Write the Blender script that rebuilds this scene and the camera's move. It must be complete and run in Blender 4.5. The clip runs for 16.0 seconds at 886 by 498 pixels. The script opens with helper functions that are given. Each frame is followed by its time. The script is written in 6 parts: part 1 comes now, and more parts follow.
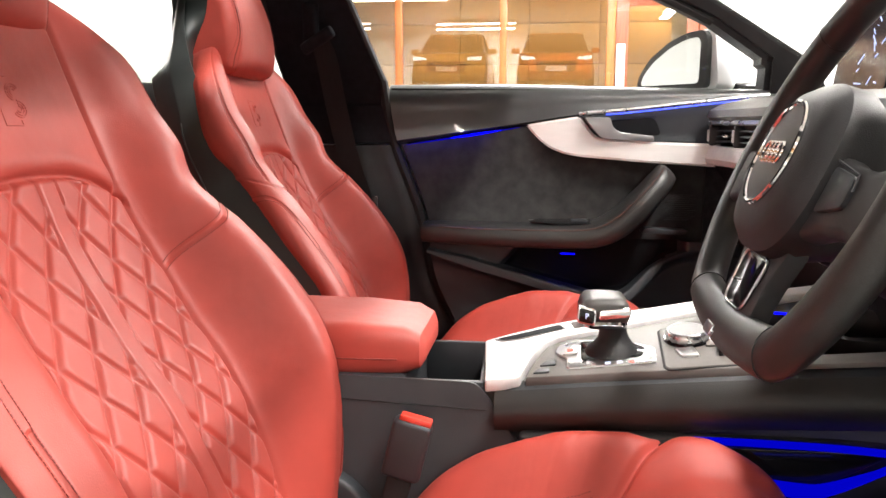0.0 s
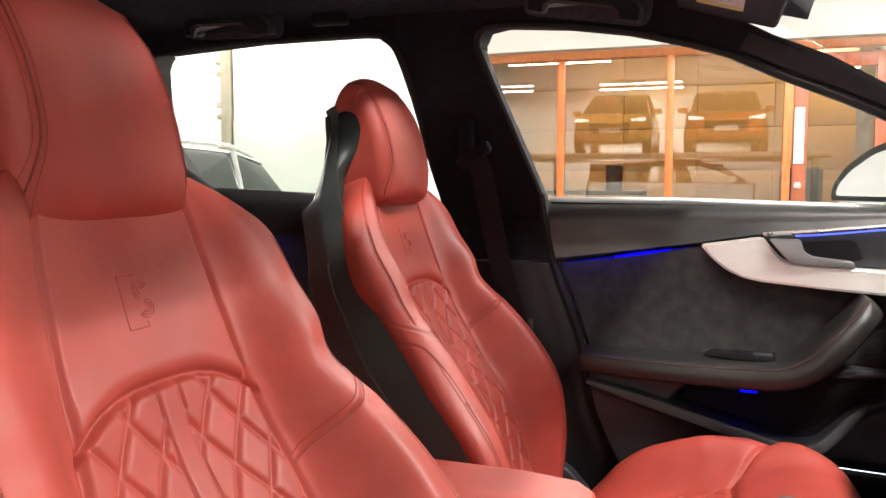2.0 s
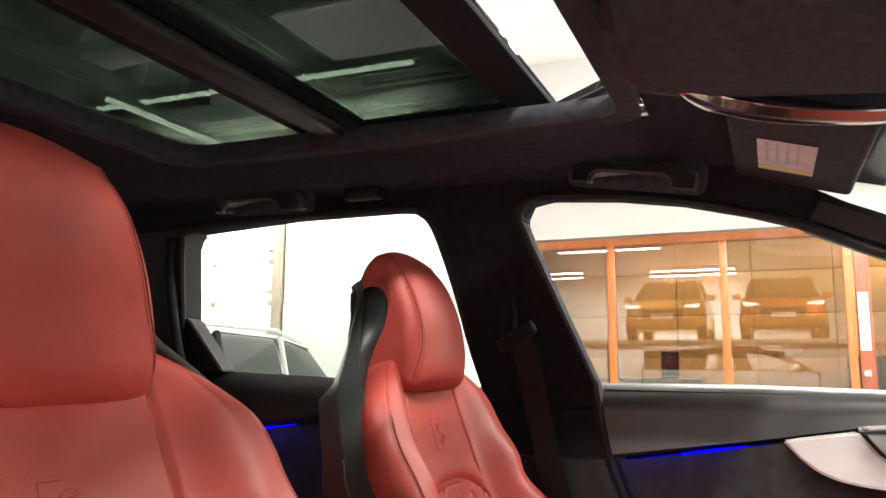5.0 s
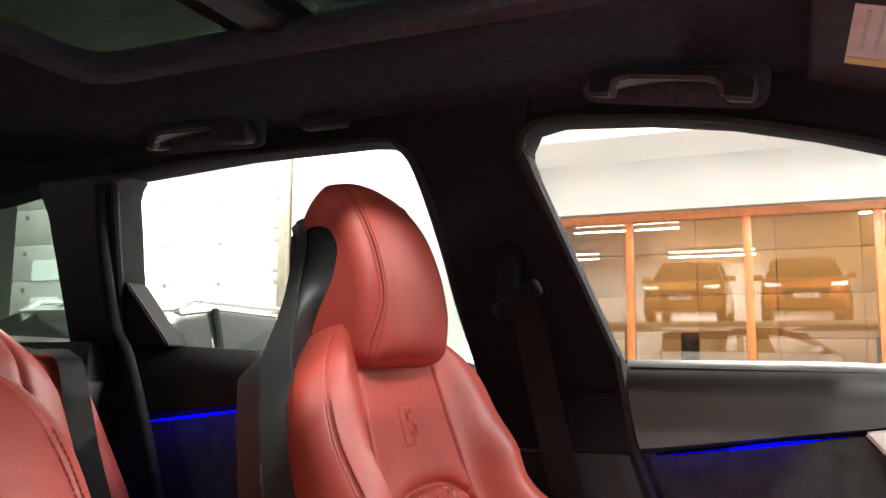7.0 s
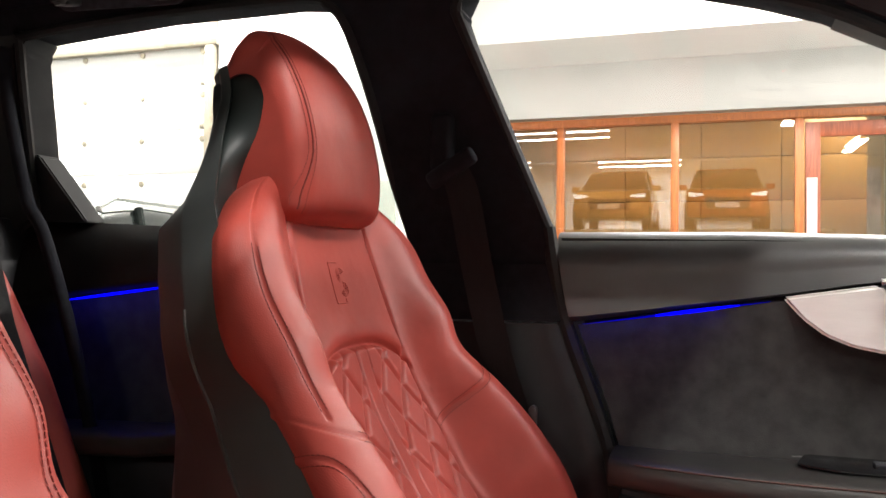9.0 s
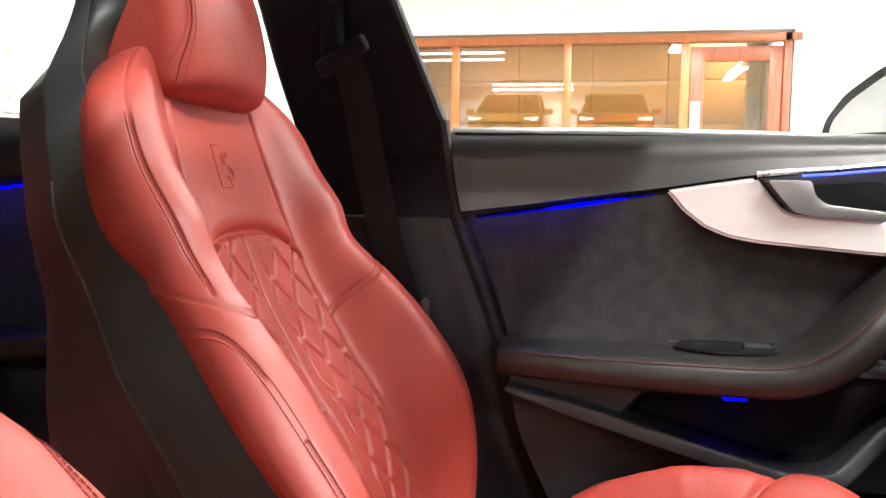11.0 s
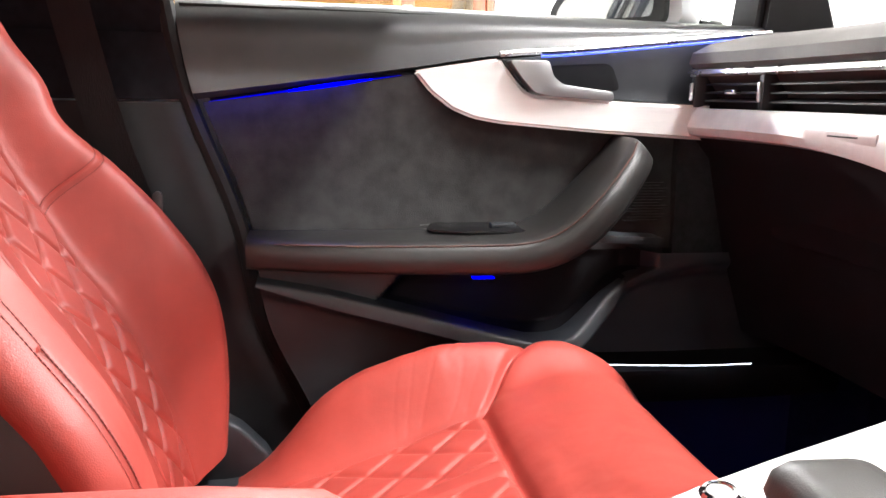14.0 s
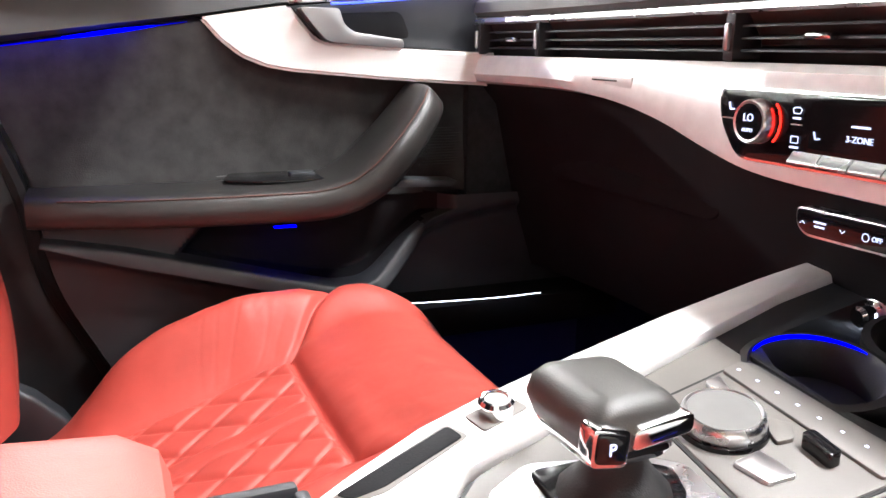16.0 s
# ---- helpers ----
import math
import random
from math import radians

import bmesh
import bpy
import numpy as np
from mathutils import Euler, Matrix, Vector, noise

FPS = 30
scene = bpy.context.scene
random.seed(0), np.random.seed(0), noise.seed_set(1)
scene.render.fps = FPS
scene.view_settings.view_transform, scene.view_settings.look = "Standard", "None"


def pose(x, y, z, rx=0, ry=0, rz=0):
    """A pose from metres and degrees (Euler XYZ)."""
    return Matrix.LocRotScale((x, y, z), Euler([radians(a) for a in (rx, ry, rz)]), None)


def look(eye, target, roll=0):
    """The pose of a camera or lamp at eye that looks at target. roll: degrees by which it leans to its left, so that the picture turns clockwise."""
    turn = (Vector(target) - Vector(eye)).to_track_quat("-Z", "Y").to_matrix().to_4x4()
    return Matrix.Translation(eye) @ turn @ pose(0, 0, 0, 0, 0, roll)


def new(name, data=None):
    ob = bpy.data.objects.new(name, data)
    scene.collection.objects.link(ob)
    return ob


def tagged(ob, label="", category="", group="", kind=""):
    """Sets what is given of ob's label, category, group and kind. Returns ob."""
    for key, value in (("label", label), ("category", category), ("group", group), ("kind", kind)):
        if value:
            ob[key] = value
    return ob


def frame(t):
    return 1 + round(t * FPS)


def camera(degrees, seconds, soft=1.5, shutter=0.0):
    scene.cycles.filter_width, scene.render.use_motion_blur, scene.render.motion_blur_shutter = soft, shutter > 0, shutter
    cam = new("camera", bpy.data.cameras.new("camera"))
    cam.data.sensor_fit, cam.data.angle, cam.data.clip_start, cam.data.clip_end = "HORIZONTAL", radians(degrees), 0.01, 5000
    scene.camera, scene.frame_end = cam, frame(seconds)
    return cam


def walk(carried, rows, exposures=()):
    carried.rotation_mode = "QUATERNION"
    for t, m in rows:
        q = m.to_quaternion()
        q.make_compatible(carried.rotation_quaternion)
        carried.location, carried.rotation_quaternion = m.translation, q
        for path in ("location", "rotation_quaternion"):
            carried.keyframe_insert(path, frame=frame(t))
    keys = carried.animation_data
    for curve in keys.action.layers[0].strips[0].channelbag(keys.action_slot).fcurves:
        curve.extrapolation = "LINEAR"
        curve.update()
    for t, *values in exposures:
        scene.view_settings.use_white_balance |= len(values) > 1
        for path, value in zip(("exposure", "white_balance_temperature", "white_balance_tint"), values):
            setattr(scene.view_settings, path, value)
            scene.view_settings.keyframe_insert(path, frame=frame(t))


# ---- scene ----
cam = camera(58.0, 16.0)
METRES, EYE, TILT, LEAN, TURN = 1.1, 1.02, -13.0, 0.0, 5.6
PATH = [
    (0, (0.07, -1.042, 0.858), (-0.171, 0.919, 0.549), 0.1),
    (0.5, (0.096, -1.016, 0.88), (-0.323, 0.918, 0.595), -0.1),
    (1, (0.091, -1.003, 0.891), (-0.424, 0.912, 0.628), -0.1),
    (1.5, (0.072, -0.965, 0.94), (-0.509, 0.934, 0.703), 0.0),
    (2, (0.05, -0.916, 0.979), (-0.58, 0.974, 0.808), 0.0),
    (2.5, (0.03, -0.89, 1.004), (-0.628, 0.996, 0.913), 0.2),
    (3, (0.025, -0.875, 1.02), (-0.656, 1.005, 1.05), 0.1),
    (3.5, (0.041, -0.869, 1.028), (-0.676, 0.99, 1.193), 0.2),
    (3.7, (0.026, -0.865, 1.01), (-0.674, 0.994, 1.24), 0.1),
    (5.8, (0.018, -0.652, 0.969), (-0.748, 1.172, 1.266), 0.2),
    (6, (-0.002, -0.616, 0.968), (-0.766, 1.209, 1.261), 0.3),
    (6.5, (-0.045, -0.522, 0.968), (-0.821, 1.301, 1.237), 0.4),
    (7, (-0.048, -0.463, 0.958), (-0.831, 1.36, 1.208), 0.3),
    (7.5, (-0.051, -0.448, 0.947), (-0.827, 1.384, 1.154), 0.3),
    (8, (-0.057, -0.441, 0.938), (-0.807, 1.406, 1.088), 0.4),
    (8.5, (-0.058, -0.441, 0.921), (-0.755, 1.431, 1.007), 0.3),
    (9, (-0.059, -0.438, 0.903), (-0.687, 1.461, 0.928), 0.5),
    (9.2, (-0.055, -0.439, 0.901), (-0.666, 1.466, 0.89), 0.4),
    (11.3, (-0.062, -0.421, 0.859), (-0.355, 1.547, 0.658), 0.9),
    (11.5, (-0.08, -0.419, 0.862), (-0.32, 1.554, 0.635), 0.9),
    (12, (-0.075, -0.417, 0.844), (-0.254, 1.561, 0.608), 0.9),
    (12.5, (-0.065, -0.398, 0.838), (-0.154, 1.58, 0.558), 0.9),
    (13, (-0.081, -0.39, 0.833), (-0.082, 1.586, 0.522), 0.9),
    (13.5, (-0.084, -0.388, 0.839), (0.057, 1.573, 0.472), 1.0),
    (14, (-0.1, -0.371, 0.825), (0.226, 1.566, 0.449), 1.0),
    (14.5, (-0.096, -0.373, 0.827), (0.353, 1.533, 0.422), 0.8),
    (15, (-0.087, -0.376, 0.821), (0.493, 1.488, 0.389), 0.8),
    (15.5, (-0.093, -0.383, 0.822), (0.605, 1.433, 0.359), 0.8),
    (16, (-0.088, -0.401, 0.821), (0.671, 1.385, 0.338), 0.9),
]
walk(cam, [(t, look(eye, target, roll)) for t, eye, target, roll in PATH],
     [(0, 0.15, 6500, 10), (1.0, 0.05, 6550, 10), (2.5, -0.12, 6650, 10), (3.7, -0.05, 6600, 10), (6.2, 0.0, 6500, 10), (7.0, -0.05, 6450, 10), (8.2, -0.32, 6500, 10), (9.2, -0.34, 6500, 10),
      (11.3, 0.32, 6350, 10), (12.5, 0.45, 6250, 10), (14.5, 0.62, 6150, 10), (16, 0.68, 6100, 10)])

# ---- world and lamps ----
world = bpy.data.worlds.new("hall_air")
scene.world = world
world.use_nodes = True
world.node_tree.nodes["Background"].inputs[0].default_value = (1.0, 0.98, 0.95, 1)
world.node_tree.nodes["Background"].inputs[1].default_value = 0.4


def area_lamp(x, y, z, length, width, watts, turn=0.0, tip=0.0):
    d = bpy.data.lights.new("tube_fill_light", "AREA")
    d.shape, d.size, d.size_y, d.energy, d.color = "RECTANGLE", length, width, watts, (1.0, 0.95, 0.9)
    ob = new("tube_fill_light", d)
    ob.matrix_world = pose(x, y, z, tip, 0, turn)
    return ob


def guide_lamp(x, y, z, length, watts, tip, turn=0.0):
    """The light that a blue light guide throws on the panel below it."""
    d = bpy.data.lights.new("guide_light", "AREA")
    d.shape, d.size, d.size_y, d.energy, d.color = "RECTANGLE", length, 0.004, watts, (0.02, 0.02, 1.0)
    ob = new("guide_light", d)
    ob.matrix_world = pose(x, y, z, tip, turn, 0)
    return ob


guide_lamp(-0.14, 0.684, 0.826, 0.20, 0.035, 12, -9)
guide_lamp(-1.0, 0.676, 0.838, 0.25, 0.05, 10, -7)
guide_lamp(0.52, 0.36, 0.430, 0.12, 0.15, 0)
guide_lamp(0.128, 0.655, 0.581, 0.03, 0.008, 0)
guide_lamp(0.36, -0.30, 0.44, 0.20, 0.012, 60)

# Only the tubes at y 5.9 are known; the others are added fill.
TUBES = [(-3.4, -2.5, 0, 150), (-2.0, -8.4, 0, 650), (-6.4, -8.0, 0, 230), (-4.2, 5.9, 0, 300), (-6.6, 5.9, 0, 300), (0.6, 5.6, 0, 430),
         (-7.4, 3.0, 90, 300), (4.8, 2.6, 90, 950), (2.6, 1.5, 90, 60), (1.5, -0.7, 90, 260), (3.3, -5.4, 90, 170)]
for tx, ty, tr, tw in TUBES:
    area_lamp(tx, ty, 3.72, 2.4, 0.25, tw, tr)


# ---- materials ----
def material(name, color, rough=0.5, metal=0.0, coat=0.0, sheen=0.0, var=0.0, scale=8.0, bump=0.0, bscale=300.0,
             emit=None, power=0.0, spec=0.5, rvar=0.0, stretch=(1, 1, 1), bump2=0.0, b2scale=12.0, cells=False, island=0.0):
    m = bpy.data.materials.new(name)
    m.use_nodes = True
    nt = m.node_tree
    b = nt.nodes["Principled BSDF"]
    b.inputs["Base Color"].default_value = (*color, 1)
    b.inputs["Roughness"].default_value, b.inputs["Metallic"].default_value = rough, metal
    b.inputs["Coat Weight"].default_value, b.inputs["Sheen Weight"].default_value = coat, sheen
    b.inputs["Specular IOR Level"].default_value = spec
    if emit:
        b.inputs["Emission Color"].default_value, b.inputs["Emission Strength"].default_value = (*emit, 1), power
    co = nt.nodes.new("ShaderNodeTexCoord")
    mp = nt.nodes.new("ShaderNodeMapping")
    mp.inputs["Scale"].default_value = stretch
    nt.links.new(co.outputs["Object"], mp.inputs["Vector"])
    if var or rvar:
        n = nt.nodes.new("ShaderNodeTexNoise")
        n.inputs["Scale"].default_value, n.inputs["Detail"].default_value = scale, 6
        nt.links.new(mp.outputs[0], n.inputs["Vector"])
        if var:
            mix = nt.nodes.new("ShaderNodeMix")
            mix.data_type = "RGBA"
            mix.inputs["A"].default_value = (*[c * (1 - var) for c in color], 1)
            mix.inputs["B"].default_value = (*[min(1, c * (1 + var)) for c in color], 1)
            spread = nt.nodes.new("ShaderNodeMapRange")
            spread.inputs["From Min"].default_value, spread.inputs["From Max"].default_value = 0.32, 0.68
            nt.links.new(n.outputs["Fac"], spread.inputs["Value"])
            nt.links.new(spread.outputs["Result"], mix.inputs["Factor"])
            nt.links.new(mix.outputs["Result"], b.inputs["Base Color"])
        if rvar:
            mr = nt.nodes.new("ShaderNodeMapRange")
            mr.inputs["To Min"].default_value, mr.inputs["To Max"].default_value = max(0, rough - rvar), min(1, rough + rvar)
            nt.links.new(n.outputs["Fac"], mr.inputs["Value"])
            nt.links.new(mr.outputs["Result"], b.inputs["Roughness"])
    normal = None
    for strength, sc, cell in ((bump, bscale, cells), (bump2, b2scale, False)):
        if strength:
            t = nt.nodes.new("ShaderNodeTexVoronoi" if cell else "ShaderNodeTexNoise")
            t.inputs["Scale"].default_value = sc
            nt.links.new(mp.outputs[0], t.inputs["Vector"])
            bp = nt.nodes.new("ShaderNodeBump")
            bp.inputs["Strength"].default_value, bp.inputs["Distance"].default_value = strength, 0.001 if sc > 60 else 0.01
            nt.links.new(t.outputs["Distance"] if cell else t.outputs["Fac"], bp.inputs["Height"])
            if normal:
                nt.links.new(normal.outputs[0], bp.inputs["Normal"])
            normal = bp
    if normal:
        nt.links.new(normal.outputs[0], b.inputs["Normal"])
    return m


def glass_material(name, tint, rough=0.0, strength=1.0):
    """A thin pane: mostly clear, with a Fresnel gloss."""
    m = bpy.data.materials.new(name)
    m.use_nodes = True
    nt = m.node_tree
    nt.nodes.remove(nt.nodes["Principled BSDF"])
    out = nt.nodes["Material Output"]
    tr, gl = nt.nodes.new("ShaderNodeBsdfTransparent"), nt.nodes.new("ShaderNodeBsdfGlossy")
    tr.inputs[0].default_value = (*tint, 1)
    gl.inputs["Roughness"].default_value = rough
    fr, mul, mix = nt.nodes.new("ShaderNodeLayerWeight"), nt.nodes.new("ShaderNodeMath"), nt.nodes.new("ShaderNodeMixShader")
    power = nt.nodes.new("ShaderNodeMath")
    fr.inputs["Blend"].default_value = 0.5
    power.operation, power.inputs[1].default_value = "POWER", 5.0
    mul.operation, mul.inputs[1].default_value, mul.inputs[2].default_value = "MULTIPLY_ADD", 0.38, 0.04 * strength
    nt.links.new(fr.outputs["Facing"], power.inputs[0])
    nt.links.new(power.outputs[0], mul.inputs[0])
    nt.links.new(mul.outputs[0], mix.inputs[0])
    nt.links.new(tr.outputs[0], mix.inputs[1])
    nt.links.new(gl.outputs[0], mix.inputs[2])
    nt.links.new(mix.outputs[0], out.inputs["Surface"])
    return m


RED = material("red_leather", (0.43, 0.064, 0.048), 0.48, spec=0.42, var=0.10, scale=14, bump=0.12, bscale=900, cells=True, rvar=0.07, bump2=0.12, b2scale=26)
INSERT = material("insert_plastic", (0.014, 0.020, 0.019), 0.5, var=0.1, scale=20, rvar=0.05)
RED_SEAM = material("dark_red_thread", (0.23, 0.034, 0.027), 0.7, var=0.2, scale=200)
BLACK_LEATHER = material("black_leather", (0.022, 0.021, 0.02), 0.40, var=0.2, scale=20, bump=0.12, bscale=900, cells=True, rvar=0.08)
PLASTIC = material("dark_grey_plastic", (0.027, 0.030, 0.034), 0.46, var=0.15, scale=20, bump=0.25, bscale=1200, rvar=0.06)
SHELL = material("seat_shell_plastic", (0.053, 0.059, 0.058), 0.38, var=0.12, scale=12, bump=0.2, bscale=1400, rvar=0.05)
SOFT = material("soft_black_plastic", (0.020, 0.0195, 0.0205), 0.55, spec=0.35, var=0.15, scale=30, bump=0.3, bscale=1000)
PILLAR = material("pillar_fabric", (0.0155, 0.0165, 0.021), 0.9, spec=0.2, var=0.2, scale=60, bump=0.3, bscale=900)
HEADLINER = material("black_headliner_cloth", (0.058, 0.060, 0.072), 0.95, spec=0.2, var=0.2, scale=80, bump=0.4, bscale=800)
ALCANTARA = material("dark_suede", (0.029, 0.0287, 0.0285), 0.95, var=0.4, scale=34, bump=0.5, bscale=600, sheen=0.2)
GLOSS = material("gloss_black", (0.008, 0.008, 0.009), 0.10, coat=0.15, spec=0.35, rvar=0.04, scale=30)
SILVER = material("brushed_silver", (0.84, 0.83, 0.82), 0.36, metal=0.22, var=0.05, scale=60, bump=0.08, bscale=500, stretch=(0.06, 1, 1), rvar=0.05)
SATIN = material("satin_silver", (0.7, 0.7, 0.71), 0.28, metal=1.0, rvar=0.05, scale=40)
CHROME = material("chrome", (0.85, 0.85, 0.86), 0.07, metal=1.0, rvar=0.03, scale=30)
RUBBER = material("black_rubber", (0.01, 0.01, 0.01), 0.7, var=0.2, scale=50)
CARPET = material("black_carpet", (0.012, 0.012, 0.013), 1.0, var=0.4, scale=90, bump=0.8, bscale=500)
WEBBING = material("belt_webbing", (0.012, 0.012, 0.013), 0.7, var=0.2, scale=120, bump=0.5, bscale=700, stretch=(1, 1, 0.2))
BLUE = material("blue_led", (0.0, 0.0, 0.02), 0.9, emit=(0.001, 0.001, 1.0), power=2.5, spec=0.0)
BLUE_SOFT = material("blue_light_guide", (0.0, 0.0, 0.02), 0.9, emit=(0.001, 0.001, 1.0), power=0.5, spec=0.0)
DOOR_TOP = material("door_top_leather", (0.028, 0.028, 0.030), 0.40, var=0.15, scale=30, bump=0.12, bscale=1000, spec=1.0, coat=0.15)
# Near-black; on the pocket and under the dash it also holds their shade.
FOOT = material("black_with_shade", (0.008, 0.008, 0.0095), 0.75, spec=0.2, var=0.2, scale=20, bump=0.3, bscale=900)
DARK_SATIN = material("dark_satin_metal", (0.34, 0.34, 0.35), 0.32, metal=0.8, rvar=0.05, scale=40)
HANDLE_GREY = material("grab_handle_plastic", (0.055, 0.053, 0.053), 0.5, bump=0.2, bscale=900)
WHITE_LED = material("white_led", (0.8, 0.8, 0.8), 0.4, emit=(0.8, 0.85, 1.0), power=4.0)
TUBE = material("lit_tube", (1, 1, 1), 0.4, emit=(1.0, 0.97, 0.92), power=30.0)
RED_LED = material("red_led", (0.3, 0.0, 0.0), 0.4, emit=(1.0, 0.02, 0.01), power=2.5)
ICON = material("lit_symbol", (0.7, 0.7, 0.8), 0.4, emit=(0.58, 0.68, 1.0), power=0.9)
PRINT = material("grey_print", (0.5, 0.5, 0.5), 0.5)
RED_PLASTIC = material("red_plastic", (0.65, 0.05, 0.03), 0.35, bump=0.1, bscale=500)
SCREEN = material("display_glass", (0.02, 0.018, 0.02), 0.12, emit=(0.16, 0.12, 0.12), power=0.25)
MAP_LINE = material("display_lines", (0.2, 0.25, 0.4), 0.3, emit=(0.45, 0.55, 1.0), power=1.0)
LABEL = material("paper_label", (0.72, 0.64, 0.62), 0.6, var=0.12, scale=30)
LABEL_Y = material("yellow_label", (0.75, 0.6, 0.2), 0.6)
PANE = glass_material("clear_pane", (0.97, 0.98, 0.97))
ROOF_PANE = glass_material("green_tinted_pane", (0.088, 0.104, 0.090), strength=0.35)
OFFICE_PANE = glass_material("office_pane", (0.80, 0.74, 0.62), strength=3.5)
WALL = material("white_wall_paint", (0.82, 0.82, 0.8), 0.7, var=0.04, scale=1.2, bump=0.1, bscale=200)
CEIL = material("white_ceiling", (0.85, 0.84, 0.82), 0.8, var=0.04, scale=1)
FLOOR = material("grey_epoxy_floor", (0.27, 0.27, 0.265), 0.22, var=0.1, scale=1.5, rvar=0.1)
GREENISH = material("pale_green_paint", (0.50, 0.56, 0.50), 0.6, var=0.05, scale=2)
FRAME_WOOD = material("orange_wood", (0.42, 0.13, 0.035), 0.4, var=0.25, scale=12, stretch=(6, 6, 0.5), bump=0.1, bscale=120)
DOOR_WOOD = material("red_brown_wood", (0.27, 0.07, 0.03), 0.4, var=0.3, scale=12, stretch=(6, 6, 0.5), bump=0.1, bscale=120)
PANEL_WOOD = material("honey_wood_veneer", (0.5, 0.29, 0.11), 0.4, var=0.18, scale=10, stretch=(7, 7, 0.4), bump=0.05, bscale=150)
PALE_PANEL = material("beige_panel", (0.62, 0.52, 0.38), 0.6, var=0.08, scale=4)
STEEL = material("galvanised_steel", (0.36, 0.33, 0.26), 0.45, metal=0.6, var=0.15, scale=14)
CAR_WHITE = material("white_car_paint", (0.75, 0.76, 0.78), 0.25, coat=0.8)
CAR_SILVER = material("silver_car_paint", (0.42, 0.44, 0.42), 0.3, metal=0.5, coat=0.5, var=0.04, scale=3)
# The warm tint of wood and glass is put into these two paints.
CAR_ORANGE = material("orange_tinted_paint", (0.6, 0.14, 0.02), 0.25, coat=0.8)
CAR_GOLD = material("gold_tinted_paint", (0.5, 0.26, 0.05), 0.25, coat=0.8)
CAR_GLASS = material("dark_car_glass", (0.015, 0.02, 0.019), 0.08, spec=0.3)
MIRROR = material("mirror_glass", (0.9, 0.92, 0.93), 0.02, metal=1.0)
CONSOLE = material("grey_console_plastic", (0.15, 0.14, 0.13), 0.45, var=0.1, scale=20, bump=0.2, bscale=1200)
TRIM_LOW = material("lower_trim_plastic", (0.0135, 0.014, 0.016), 0.5, spec=0.45, var=0.2, scale=30, bump=0.3, bscale=1000)


# ---- mesh helpers ----
def link(name, bm, mat, parent=None, label="", smooth=True):
    me = bpy.data.meshes.new(name)
    bm.normal_update()
    bm.to_mesh(me)
    bm.free()
    for p in me.polygons:
        p.use_smooth = smooth
    me.materials.append(mat)
    if smooth:
        me.set_sharp_from_angle(angle=radians(38))
    ob = new(name, me)
    if parent:
        ob.parent = parent
    if label:
        ob["label"] = label
    return ob


def part(name, bm, mat, parent, label="", smooth=True):
    return link(name, bm, mat, parent, label, smooth)


def thing(name, label, category, at=(0, 0, 0), group="", kind="", turn=0.0):
    ob = new(name)
    ob.empty_display_size = 0.05
    ob.matrix_basis = pose(*at, 0, 0, turn)
    return tagged(ob, label, category, group, kind)


def structure(name, bm, mat, label="", smooth=False):
    ob = link(name, bm, mat, None, label, smooth)
    return tagged(ob, label, "structure", "", "structure")


def sharp(ob, angle=35):
    ob.data.set_sharp_from_angle(angle=radians(angle))
    return ob


def grid(rows, close_u=False, close_v=False):
    """A bmesh from rows of points; close_u joins the row ends, close_v the first row to the last."""
    bm = bmesh.new()
    vs = [[bm.verts.new(p) for p in r] for r in rows]
    nr, nc = len(vs), len(vs[0])
    for i in range(nr if close_v else nr - 1):
        for j in range(nc if close_u else nc - 1):
            a, b = vs[i], vs[(i + 1) % nr]
            k = (j + 1) % nc
            bm.faces.new((a[j], a[k], b[k], b[j]))
    return bm, vs


def loft(rings, caps=True):
    """A closed skin over rings of points."""
    bm, vs = grid(rings, close_u=True)
    if caps:
        bm.faces.new(vs[0][::-1])
        bm.faces.new(vs[-1])
    bmesh.ops.recalc_face_normals(bm, faces=bm.faces)
    return bm


def surf(fn, nu, nv, thick=0.0):
    """A sheet fn(u, v), u and v from 0 to 1, given a thickness away from its normal."""
    rows = [[Vector(fn(i / nu, j / nv)) for j in range(nv + 1)] for i in range(nu + 1)]
    bm, _ = grid(rows)
    if thick:
        bm.normal_update()
        bmesh.ops.solidify(bm, geom=bm.faces[:], thickness=thick)
    return bm


def box(cx, cy, cz, sx, sy, sz, r=0.0, seg=2, m=None):
    bm = bmesh.new()
    bmesh.ops.create_cube(bm, size=1)
    for v in bm.verts:
        v.co = Vector((v.co.x * sx, v.co.y * sy, v.co.z * sz))
    if r:
        bmesh.ops.bevel(bm, geom=bm.edges[:], offset=min(r, 0.49 * min(sx, sy, sz)), segments=seg, affect="EDGES", profile=0.5)
    bmesh.ops.transform(bm, matrix=Matrix.Translation((cx, cy, cz)) @ (m or Matrix()), verts=bm.verts)
    return bm


def slab(poly, axis, lo, hi, r=0.0, seg=2):
    """A polygon of (a, b) pushed from lo to hi along an axis: y takes (x, z), z takes (x, y), x takes (y, z)."""
    def at(a, b, c):
        return {"y": (a, c, b), "z": (a, b, c), "x": (c, a, b)}[axis]

    bm = bmesh.new()
    f = bm.faces.new([bm.verts.new(at(a, b, lo)) for a, b in poly])
    out = bmesh.ops.extrude_face_region(bm, geom=[f])
    step = Vector(at(0, 0, hi - lo))
    for v in out["geom"]:
        if isinstance(v, bmesh.types.BMVert):
            v.co += step
    bmesh.ops.recalc_face_normals(bm, faces=bm.faces)
    if r:
        bmesh.ops.bevel(bm, geom=bm.edges[:], offset=r, segments=seg, affect="EDGES", profile=0.5, clamp_overlap=True)
    return bm


